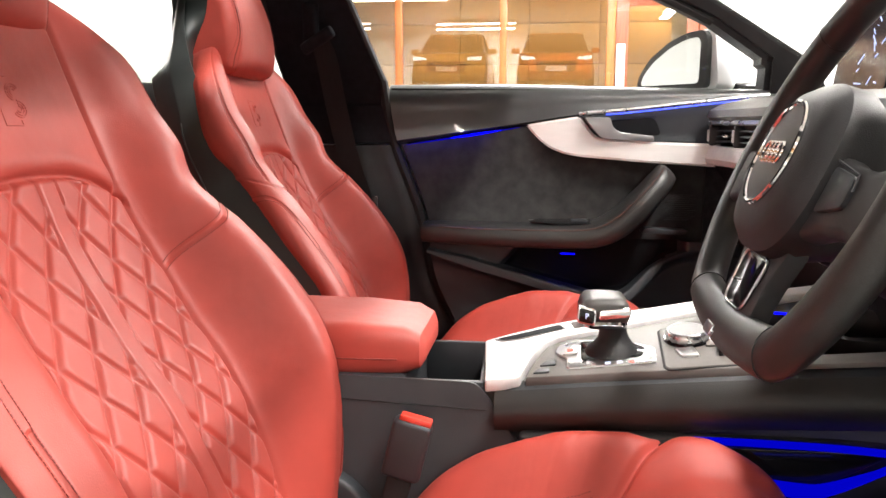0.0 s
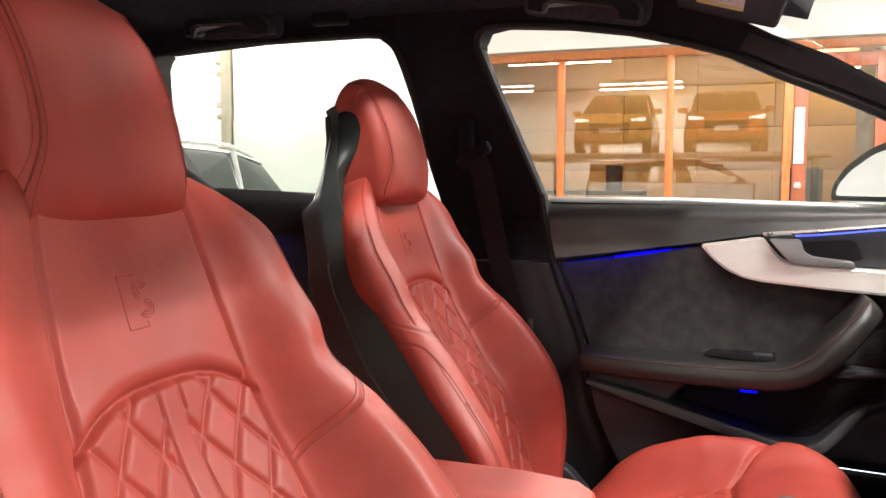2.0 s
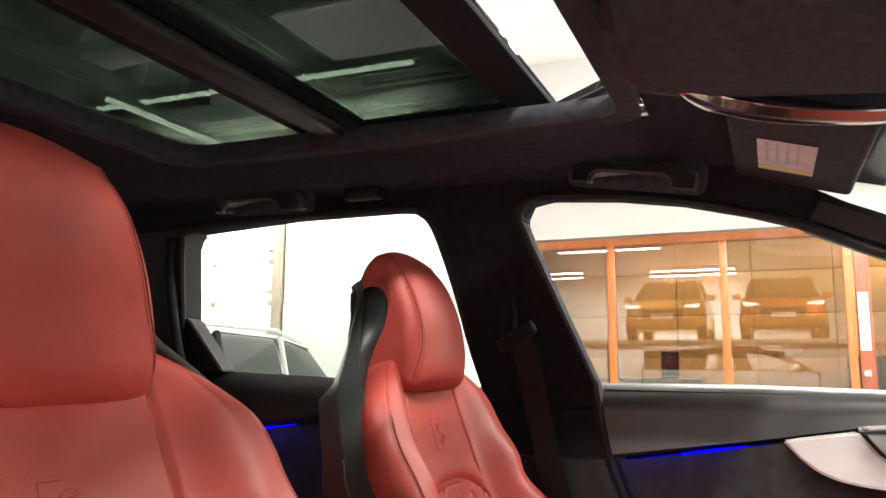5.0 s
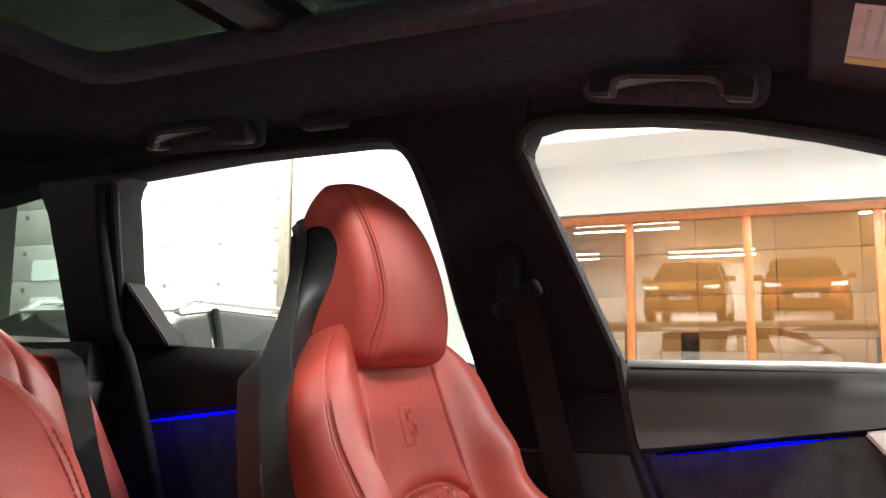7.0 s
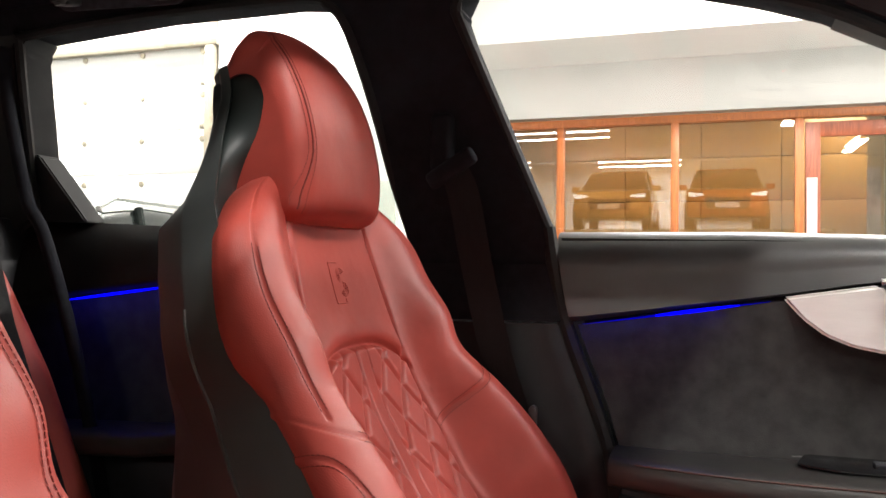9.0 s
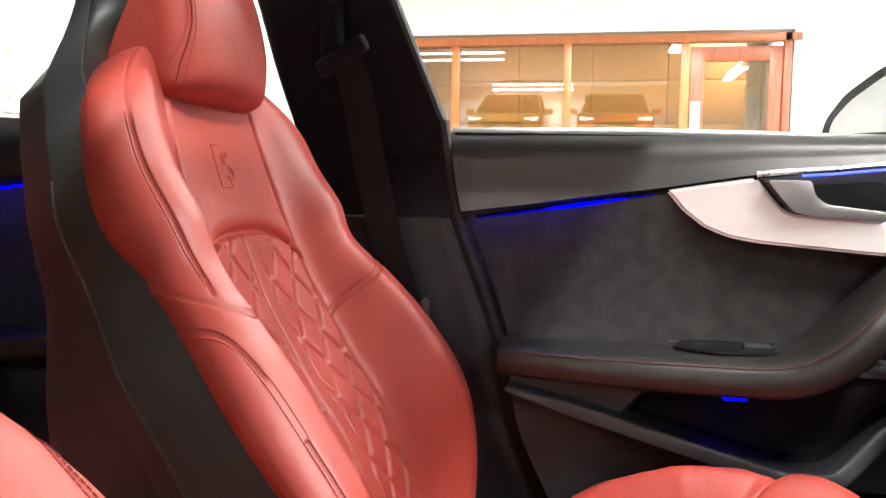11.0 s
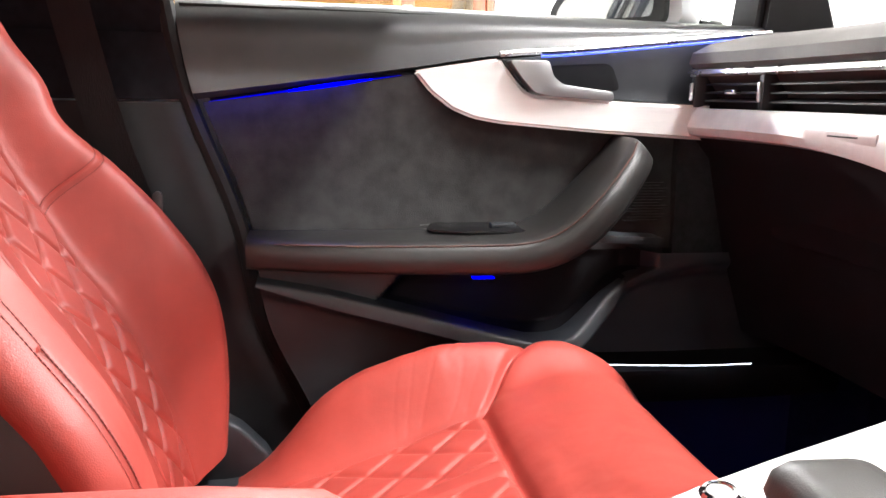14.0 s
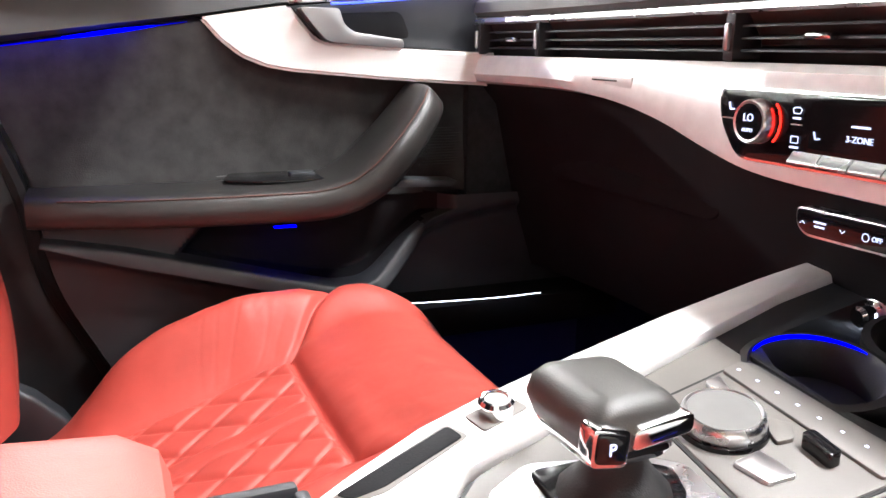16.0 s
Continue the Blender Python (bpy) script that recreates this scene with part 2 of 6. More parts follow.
def smoothed(points, n, closed=False):
    """n points on a Catmull-Rom curve through the given ones."""
    p = [Vector(q) for q in points]
    m = len(p)
    out = []
    spans = m if closed else m - 1
    for k in range(n):
        t = k / (n if closed else n - 1) * spans
        i = min(int(t), spans - 1)
        f = t - i
        q = [p[(i + d) % m] if closed else p[min(max(i + d, 0), m - 1)] for d in (-1, 0, 1, 2)]
        out.append(0.5 * (2 * q[1] + (q[2] - q[0]) * f + (2 * q[0] - 5 * q[1] + 4 * q[2] - q[3]) * f * f + (3 * q[1] - q[0] - 3 * q[2] + q[3]) * f**3))
    return out


def tube(points, radius, seg=8, closed=False, flat=1.0, up=(0, 0, 1)):
    """A round or flattened rod along points; radius may be a function of 0..1."""
    p = [Vector(q) for q in points]
    rings = []
    for i, c in enumerate(p):
        a, b = p[i - 1] if i or closed else p[i], p[(i + 1) % len(p)] if i < len(p) - 1 or closed else p[i]
        d = (b - a).normalized()
        s = d.cross(Vector(up))
        s = s.normalized() if s.length > 1e-4 else d.orthogonal().normalized()
        w = s.cross(d)
        r = radius(i / max(1, len(p) - 1)) if callable(radius) else radius
        rings.append([c + s * math.cos(k * math.tau / seg) * r + w * math.sin(k * math.tau / seg) * r * flat for k in range(seg)])
    if closed:
        bm, _ = grid(rings, close_u=True, close_v=True)
        bmesh.ops.recalc_face_normals(bm, faces=bm.faces)
        return bm
    return loft(rings)


def lathe(profile, seg=32):
    """A turned body about z from (radius, height) pairs."""
    return loft([[Vector((r * math.cos(k * math.tau / seg), r * math.sin(k * math.tau / seg), z)) for k in range(seg)] for r, z in profile])


def moved(bm, m):
    bmesh.ops.transform(bm, matrix=m, verts=bm.verts)
    return bm


def joined(*bms):
    out = bmesh.new()
    for b in bms:
        me = bpy.data.meshes.new("piece")
        b.to_mesh(me)
        b.free()
        out.from_mesh(me)
        bpy.data.meshes.remove(me)
    return out


def curve(table):
    """A smooth function through (t, value) pairs."""
    ts, vs = [a for a, _ in table], [b for _, b in table]

    def f(t):
        if t <= ts[0]:
            return vs[0]
        if t >= ts[-1]:
            return vs[-1]
        i = max(k for k in range(len(ts)) if ts[k] <= t)
        i = min(i, len(ts) - 2)
        h = ts[i + 1] - ts[i]
        u = (t - ts[i]) / h
        m0 = (vs[i + 1] - vs[i - 1]) / (ts[i + 1] - ts[i - 1]) if i else (vs[1] - vs[0]) / (ts[1] - ts[0])
        m1 = (vs[i + 2] - vs[i]) / (ts[i + 2] - ts[i]) if i + 2 < len(ts) else (vs[i + 1] - vs[i]) / h
        return (2 * u**3 - 3 * u**2 + 1) * vs[i] + (u**3 - 2 * u**2 + u) * h * m0 + (3 * u**2 - 2 * u**3) * vs[i + 1] + (u**3 - u**2) * h * m1

    return f


def rounded(points, r, n=5):
    """A polygon with its corners rounded."""
    p = [Vector((a, b, 0)) for a, b in points]
    out = []
    for i, c in enumerate(p):
        a, b = p[i - 1] - c, p[(i + 1) % len(p)] - c
        k = min(r, a.length * 0.45, b.length * 0.45)
        a, b = c + a.normalized() * k, c + b.normalized() * k
        for j in range(n + 1):
            t = j / n
            q = a * (1 - t) ** 2 + c * 2 * t * (1 - t) + b * t * t
            out.append((q.x, q.y))
    return out


def lettering(name, body, size, m, mat, parent, depth=0.0004):
    d = bpy.data.curves.new(name, "FONT")
    d.body, d.size, d.extrude, d.align_x, d.align_y = body, size, depth, "CENTER", "CENTER"
    t = bpy.data.objects.new(name, d)
    scene.collection.objects.link(t)
    me = bpy.data.meshes.new_from_object(t)
    bpy.data.objects.remove(t)
    me.transform(m)
    me.materials.clear()
    me.materials.append(mat)
    ob = new(name, me)
    ob.parent = parent
    return ob



# ---- car body: floor, sides, roof ----
def side_y(z):
    """The glass's distance from the car's middle at a height."""
    return 0.76 - max(0.0, z - 0.95) * 0.47


def side_panel(poly, lo, hi, sign=1, r=0.004):
    """An (x, z) outline laid on the leaning side, from lo to hi metres inside the glass."""
    bm = slab(poly, "y", 0.0, 1.0)
    for v in bm.verts:
        v.co.y = sign * (side_y(v.co.z) - (lo + (hi - lo) * v.co.y))
    bmesh.ops.recalc_face_normals(bm, faces=bm.faces)
    if r:
        bmesh.ops.bevel(bm, geom=[e for e in bm.edges if e.calc_face_angle(0) > 0.6], offset=r, segments=2, affect="EDGES", clamp_overlap=True)
    return bm


WIN_F = [(-0.28, 0.95), (0.50, 0.925), (0.52, 0.985), (0.40, 1.06), (0.28, 1.115), (0.16, 1.163), (0.075, 1.20), (0.0, 1.222), (-0.1, 1.245), (-0.208, 1.26),
         (-0.325, 1.268), (-0.362, 1.262), (-0.378, 1.238), (-0.368, 1.20)]
WIN_R = [(-1.205, 0.965), (-0.488, 0.938), (-0.505, 1.02), (-0.516, 1.11), (-0.528, 1.18), (-0.542, 1.232), (-0.562, 1.256), (-0.605, 1.267), (-0.86, 1.267), (-1.09, 1.255), (-1.12, 1.235)]

structure("floor_car", box(-0.5, 0, 0.20, 3.2, 1.5, 0.04, 0.01), CARPET, "black carpeted floor of a parked car")

for sign, tag in ((1, "passenger"), (-1, "driver")):
    side = thing("wall_car_side", f"black cloth-trimmed {tag} side pillars of the car", "car pillar", (0, 0, 0.22), kind="structure")
    off = Matrix.Translation((0, 0, -0.22))
    # roof rail above the windows
    rail = [(-2.2, 1.20), (-1.95, 1.21), (-1.46, 1.235), (-1.30, 1.255), (-1.12, 1.255), (-1.09, 1.257), (-0.86, 1.269), (-0.63, 1.27), (-0.59, 1.266), (-0.36, 1.264), (-0.325, 1.27), (-0.208, 1.262), (-0.1, 1.247),
            (0.0, 1.224), (0.075, 1.202), (0.16, 1.165), (0.20, 1.20), (0.06, 1.27), (-0.1, 1.32), (-0.4, 1.345), (-2.2, 1.30)]
    part("roof_rail", moved(side_panel(rail, -0.02, 0.05, sign, 0.003), off), PILLAR, side)
    b_up = [(-0.28, 0.95), (-0.368, 1.20), (-0.378, 1.238), (-0.362, 1.262), (-0.35, 1.30), (-0.60, 1.30), (-0.59, 1.264), (-0.562, 1.257), (-0.542, 1.232), (-0.528, 1.18), (-0.516, 1.11), (-0.505, 1.02), (-0.486, 0.893), (-0.265, 0.893)]
    if sign > 0:
        part("upper_pillar_trim", moved(side_panel(b_up, -0.02, 0.055, sign), off), PILLAR, side)
        a_p = [(0.52, 0.985), (0.40, 1.06), (0.28, 1.115), (0.16, 1.163), (0.075, 1.20), (0.10, 1.245), (0.24, 1.19), (0.40, 1.105), (0.62, 0.98), (0.66, 0.90), (0.52, 0.90)]
        part("front_pillar_trim", moved(side_panel(a_p, -0.03, 0.06, sign, 0.012), off), SOFT, side, "grey plastic windscreen pillar trim")
    else:
        a_p = [(0.75, 0.90), (0.66, 0.985), (0.40, 1.12), (0.10, 1.25), (0.06, 1.225), (0.35, 1.09), (0.62, 0.95), (0.66, 0.86)]
        part("front_pillar_trim", moved(side_panel(a_p, -0.03, 0.05, sign, 0.008), off), PLASTIC, side)
        part("upper_pillar_trim", moved(side_panel([(x - 0.12, z) for x, z in b_up], -0.02, 0.05, sign), off), PILLAR, side)
    c_p = [(-1.205, 0.965), (-1.12, 1.235), (-1.09, 1.258), (-1.30, 1.258), (-1.295, 1.20), (-1.325, 0.97), (-1.33, 0.90)]
    part("rear_pillar_trim", moved(side_panel(c_p, -0.02, 0.06, sign, 0.008), off), SOFT, side)
    d_p = [(-1.62, 1.23), (-1.62, 0.98), (-1.75, 0.9), (-2.2, 0.9), (-2.2, 1.26)]
    part("tail_pillar_trim", moved(side_panel(d_p, -0.02, 0.06, sign, 0.008), off), PILLAR, side)
    quarter = [(-2.2, 0.97), (-1.25, 0.97), (-1.25, 0.22), (-2.2, 0.22)]
    part("quarter_lining", moved(slab(quarter, "y", sign * 0.66, sign * 0.78, 0.006), off), PLASTIC, side)

# headliner with the sunroof's opening
OPEN_X0, OPEN_X1, OPEN_Y = -0.90, -0.115, 0.315


def roof_z(x, y):
    fall = 0.05 * max(0, x + 0.15) ** 1.2 + 0.55 * max(0, x - 0.0) ** 2
    return 1.322 - fall - 0.034 * (abs(y) / 0.6) ** 3 - 0.02 * max(0, -x - 1.0)


bm = bmesh.new()
xs = sorted([-2.2 + 0.05 * i for i in range(27)] + [OPEN_X0] + [OPEN_X0 + (OPEN_X1 - OPEN_X0) * i / 16 for i in range(1, 17)] + [-0.1 + 0.03 * i for i in range(11)])
ys = sorted([-0.60 + 0.04 * i for i in range(8)] + [-OPEN_Y] + [-OPEN_Y + 2 * OPEN_Y * i / 16 for i in range(1, 17)] + [0.32 + 0.04 * i for i in range(8)])
vv = {(i, j): bm.verts.new((x, y, roof_z(x, y))) for i, x in enumerate(xs) for j, y in enumerate(ys)}
for i in range(len(xs) - 1):
    for j in range(len(ys) - 1):
        cx, cy = (xs[i] + xs[i + 1]) / 2, (ys[j] + ys[j + 1]) / 2
        if OPEN_X0 < cx < OPEN_X1 and abs(cy) < OPEN_Y:
            continue
        bm.faces.new((vv[i, j], vv[i, j + 1], vv[i + 1, j + 1], vv[i + 1, j]))
for v in [v for v in bm.verts if not v.link_faces]:
    bm.verts.remove(v)
bmesh.ops.solidify(bm, geom=bm.faces[:], thickness=-0.012)
structure("ceiling", bm, HEADLINER, "black cloth headliner with a sunroof opening", True)

roof = thing("roof_shell", "outer roof panel round the sunroof", "car roof", (0, 0, 1.38), kind="structure")
shell = []
for x0, x1, y0, y1 in ((-2.3, OPEN_X0 - 0.08, -0.66, 0.66), (-0.09, 0.22, -0.66, 0.66), (OPEN_X0 - 0.08, -0.09, -0.66, -0.47), (OPEN_X0 - 0.08, -0.09, 0.47, 0.66)):
    shell.append(box((x0 + x1) / 2, (y0 + y1) / 2, 0.005, x1 - x0, y1 - y0, 0.012))
part("roof_sheet", joined(*shell), CAR_WHITE, roof)

# sunroof frame, lip, beam and panes
sunroof = thing("sunroof", "panoramic sunroof with green-tinted panes, front pane slid open", "sunroof", (0, 0, 1.32), kind="structure")
lip = rounded([(OPEN_X0, -OPEN_Y), (OPEN_X1, -OPEN_Y), (OPEN_X1, OPEN_Y), (OPEN_X0, OPEN_Y)], 0.05, 6)
ring = []
for (dn, z) in ((-0.036, -0.002), (-0.031, -0.011), (-0.016, -0.016), (-0.002, -0.012), (0.006, 0.0), (0.002, 0.010), (-0.012, 0.014), (-0.03, 0.020), (-0.036, 0.010)):
    ring.append([Vector((x - math.copysign(dn, x - (OPEN_X0 + OPEN_X1) / 2), y - math.copysign(dn, y), z)) for x, y in lip])
bm, _ = grid(ring, close_u=True, close_v=True)
bmesh.ops.recalc_face_normals(bm, faces=bm.faces)
part("opening_lip", bm, HEADLINER, sunroof, "soft black rounded edge strip")
part("guide_rail", joined(box(-0.5, 0.340, 0.014, 0.76, 0.010, 0.008, 0.002), box(-0.5, 0.356, 0.018, 0.76, 0.008, 0.008, 0.002)), PLASTIC, sunroof)
part("guide_rail", joined(box(-0.5, -0.340, 0.014, 0.76, 0.010, 0.008, 0.002), box(-0.5, -0.356, 0.018, 0.76, 0.008, 0.008, 0.002)), PLASTIC, sunroof)
part("cross_beam", box(-0.590, 0, 0.014, 0.048, 0.70, 0.018, 0.008, 3), SOFT, sunroof)
for nm, x0, x1, z in (("front_pane", -0.62, -0.265, 0.055), ("rear_pane", -1.0, -0.60, 0.034)):
    pane = part(nm, box((x0 + x1) / 2, 0, z + 0.007, x1 - x0, 0.82, 0.004), ROOF_PANE, sunroof, "green-tinted roof glass")
    w = 0.045
    border = [box((x0 + x1) / 2, s * (0.41 - w / 2), z, x1 - x0, w, 0.010, 0.003) for s in (1, -1)]
    border += [box(x1 - 0.035, 0, z, 0.07, 0.82, 0.012, 0.005), box(x0 + 0.02, 0, z, 0.04, 0.82, 0.010, 0.003)]
    part("pane_border", joined(*border), PILLAR, pane, "black printed pane border")
part("wind_deflector", joined(tube([(-0.30, 0.37, 0.035), (-0.20, 0.375, 0.055), (-0.15, 0.30, 0.085), (-0.145, 0, 0.095), (-0.15, -0.30, 0.085), (-0.20, -0.375, 0.055), (-0.30, -0.37, 0.035)], 0.005, 6),
                             tube([(-0.32, 0.368, 0.03), (-0.22, 0.36, 0.045), (-0.17, 0.33, 0.05)], 0.004, 6)), PLASTIC, sunroof)

for sg in (-1, 1):
    part("deflector_net", slab([(-0.31, 0.026), (-0.15, 0.088), (-0.128, 0.030)], "y", sg * 0.362, sg * 0.366), PILLAR, sunroof, "black wind deflector net")

# windscreen and glass
def pane_of(name, poly, label, mat=PANE):
    bm = bmesh.new()
    bm.faces.new([bm.verts.new((x, side_y(z) + 0.004, z)) for x, z in poly])
    bmesh.ops.triangulate(bm, faces=bm.faces[:])
    bmesh.ops.solidify(bm, geom=bm.faces[:], thickness=0.003)
    ob = structure(name, bm, mat, label)
    ob.visible_shadow = False
    return ob


pane_of("window_1", [(x, z) for x, z in WIN_F], "clear side glass of the front passenger door")
pane_of("window_2", [(x, z) for x, z in WIN_R], "clear side glass of the rear passenger door")
pane_of("window_3", [(-1.62, 0.985), (-1.28, 0.972), (-1.30, 1.255), (-1.46, 1.235), (-1.62, 1.22)], "greenish rear quarter glass", glass_material("green_pane", (0.42, 0.48, 0.44)))
bm = surf(lambda u, v: (0.21 + 0.55 * u - 0.10 * (2 * v - 1) ** 2, (1.24 - 0.14 * (1 - u)) * (v - 0.5), 1.285 - 0.34 * u - 0.02 * (2 * v - 1) ** 2), 12, 16, 0.004)
ws = structure("window_4", bm, PANE, "clear raked windscreen", True)
ws.visible_shadow = False

# rubber seals round the side windows
for nm, poly in (("seal_front", WIN_F[:1] + WIN_F[3:]), ("seal_rear", WIN_R[1:] + WIN_R[:1])):
    pts = [(x, side_y(z) - 0.052, z) for x, z in (poly[::-1] if nm == "seal_front" else poly)]
    if nm == "seal_front":
        pts = [pts[-1]] + pts[:-1]
    ob = structure("window_seal", tube(smoothed(pts, 70), 0.008, 8), RUBBER, "black rubber window seal", True)



# ---- passenger door ----
door = thing("door_1", "closed front passenger door with dark suede panel, silver trim and blue light line", "car door", (0.1, 0.76, 0.22), kind="structure")
D = Matrix.Translation((-0.1, -0.76, -0.22))
strip_z = curve([(-0.27, 0.812), (-0.215, 0.819), (0.03, 0.857), (0.15, 0.877), (0.24, 0.884), (0.46, 0.908), (0.56, 0.917)])
rear_x = curve([(0.25, -0.06), (0.40, -0.105), (0.523, -0.162), (0.652, -0.187), (0.822, -0.248), (0.938, -0.27), (0.96, -0.272)])


def upper_card(u, v):
    x = -0.272 + (0.58 + 0.272) * u
    zt = 0.95 - 0.03 * max(0, x) - 0.006
    zb = strip_z(x)
    a = min(1, v / 0.6) * math.pi / 2
    roll = min(0.052, (zt - zb) * 0.6)
    z = zt + 0.004 * math.sin(2 * a) - roll * (1 - math.cos(a)) - (zt - zb - roll) * max(0, (v - 0.6) / 0.4)
    x2 = max(x, rear_x(z) + 0.004) if u < 0.12 else x
    y = 0.768 - 0.072 * math.sin(a) - (0.008 * (v - 0.6) / 0.36 if v > 0.6 else 0) + (0.012 if v > 0.97 else 0)
    return (x2, y, z)


part("upper_card", moved(surf(upper_card, 60, 26), D), DOOR_TOP, door, "soft-touch black upper door lining")


def card_y(x, z):
    """The suede panel's face."""
    return 0.694 + 0.010 * math.sin(math.pi * min(1, max(0, (z - 0.64) / 0.2)))


def suede(u, v):
    zt = None
    x0 = -0.235 + 0.66 * u
    zt, zb = strip_z(x0) - 0.004, 0.615
    z = zt + (zb - zt) * v
    x = rear_x(z) + 0.012 + (0.47 - rear_x(z) - 0.012) * u
    return (x, card_y(x, z), z)


part("suede_panel", moved(surf(suede, 50, 24), D), ALCANTARA, door, "dark grey suede door panel")

# blue light line between upper lining and suede
pts = [(x, 0.693, strip_z(x) - 0.0045) for x in [-0.225 + 0.0245 * i for i in range(11)]]
part("light_line", moved(tube(pts, lambda t: 0.0003 + 0.0012 * math.sin(math.pi * t), 8), D), BLUE_SOFT, door, "faint ends of the blue light line")
part("light_line", moved(tube(pts[3:10], lambda t: 0.0002 + 0.0024 * math.sin(math.pi * t), 8), D), BLUE, door, "glowing blue ambient light line")
pts = [(x, 0.664, strip_z(x) - 0.003) for x in [0.20 + 0.0285 * i for i in range(12)]]
part("light_line", moved(tube(pts, 0.0016, 8), D), material("pale_blue_led", (0.1, 0.1, 0.4), 0.4, emit=(0.03, 0.08, 1.0), power=2.2), door, "glowing blue light line over the handle")
pts = [(x, 0.666, strip_z(x) + 0.003) for x in [0.145 + 0.0315 * i for i in range(13)]]
part("trim_line", moved(tube(pts, 0.004, 8), D), SATIN, door, "thin silver edge line")

# silver inlay
inlay = [(0.034, 0.857), (0.09, 0.866), (0.146, 0.875), (0.163, 0.853), (0.180, 0.834), (0.196, 0.828), (0.30, 0.822), (0.432, 0.818), (0.430, 0.772), (0.28, 0.780), (0.15, 0.790), (0.115, 0.796), (0.085, 0.808), (0.058, 0.829)]
bm = slab(inlay, "y", 0.668, 0.70)
for v in bm.verts:
    if v.co.y < 0.68:
        v.co.y += 0.022 * max(0, 0.16 - v.co.x) / 0.13 - 0.03 * max(0, v.co.x - 0.2) / 0.22
bmesh.ops.bevel(bm, geom=bm.edges[:], offset=0.004, segments=3, affect="EDGES", clamp_overlap=True)
sharp(part("silver_inlay", moved(bm, D), SILVER, door, "satin silver door inlay"))

# handle recess and lever
recess = [(0.150, 0.874), (0.20, 0.879), (0.32, 0.893), (0.47, 0.912), (0.462, 0.818), (0.30, 0.824), (0.196, 0.830), (0.180, 0.836), (0.163, 0.855)]
sharp(part("handle_panel", moved(slab(recess, "y", 0.678, 0.705, 0.002), D), PLASTIC, door, "dark grey handle surround"))
cup = rounded([(0.205, 0.866), (0.30, 0.872), (0.315, 0.835), (0.215, 0.838)], 0.012)
part("handle_cup", moved(slab(cup, "y", 0.672, 0.682, 0.002), D), FOOT, door, "dark handle recess")
lever = rounded([(0.155, 0.872), (0.208, 0.872), (0.214, 0.852), (0.228, 0.842), (0.297, 0.834), (0.298, 0.822), (0.21, 0.827), (0.19, 0.831), (0.172, 0.850)], 0.005, 3)
sharp(part("door_handle", moved(slab(lever, "y", 0.652, 0.684, 0.004, 3), D), DARK_SATIN, door, "silver pull lever"))


# armrest, swept along the door and bent upwards at the front
def arm_section(c, up, ry, rz, inner, n=20):
    out = []
    for k in range(n):
        a = k * math.tau / n
        yy, nn = math.copysign(abs(math.cos(a)) ** 0.42, math.cos(a)), math.copysign(abs(math.sin(a)) ** 0.55, math.sin(a))
        out.append(Vector((c.x + up.x * nn * rz, inner + ry + yy * ry, c.z + up.z * nn * rz)))
    return out


path = smoothed([(-0.178, 0, 0.631), (-0.10, 0, 0.630), (0.0, 0, 0.629), (0.10, 0, 0.629), (0.160, 0, 0.631), (0.200, 0, 0.641), (0.234, 0, 0.662), (0.264, 0, 0.691), (0.288, 0, 0.717), (0.311, 0, 0.744), (0.323, 0, 0.759), (0.329, 0, 0.765)], 44)
rings = []
for i, c in enumerate(path):
    t = i / 43
    d = (path[min(i + 1, 43)] - path[max(i - 1, 0)]).normalized()
    up = Vector((-d.z, 0, d.x))
    inner = curve([(0, 0.60), (0.15, 0.57), (0.4, 0.555), (0.62, 0.553), (0.8, 0.575), (0.93, 0.60), (1, 0.615)])(t)
    rz = curve([(0, 0.020), (0.4, 0.024), (0.6, 0.025), (0.8, 0.022), (0.92, 0.020), (0.97, 0.017), (1, 0.009)])(t)
    rings.append(arm_section(c, up, (0.695 - inner) / 2, rz, inner))
arm = part("armrest", moved(loft(rings), D), BLACK_LEATHER, door, "black leather armrest with brown stitching")
pts = [Vector((r[8].x, r[8].y - 0.0005, r[8].z)) + (r[5] - r[15]).normalized() * 0.0004 for r in rings[2:41]]
part("stitching", moved(tube(pts, 0.0011, 5), D), material("brown_thread", (0.07, 0.024, 0.016), 0.7, var=0.5, scale=400), arm, "brown contrast stitching")
switch = slab(rounded([(0.045, 0.630), (0.090, 0.610), (0.205, 0.606), (0.225, 0.640), (0.215, 0.686), (0.06, 0.686)], 0.012, 5), "z", 0.6525, 0.6570, 0.0015)
sw_part = sharp(part("switch_panel", moved(switch, D), GLOSS, door, "gloss black window switch panel"))
part("panel_edge", moved(tube(smoothed([(0.045, 0.676, 0.6545), (0.10, 0.684, 0.6555), (0.18, 0.685, 0.6555), (0.228, 0.680, 0.654)], 24), 0.0010, 6), D), HANDLE_GREY, sw_part, "thin grey edge line")
part("window_switch", moved(box(0.150, 0.645, 0.659, 0.034, 0.018, 0.006, 0.002), D), PLASTIC, sw_part)

# lower lining with the bottle pocket
RIM_PATH = [(-0.168, 0.592), (-0.045, 0.559), (0.089, 0.521), (0.160, 0.502), (0.200, 0.494), (0.246, 0.501), (0.290, 0.540), (0.327, 0.577), (0.372, 0.597), (0.45, 0.610)]
rim_z = curve(RIM_PATH)


def ramp(x, lo, hi):
    t = min(1, max(0, (x - lo) / (hi - lo)))
    return t * t * (3 - 2 * t)


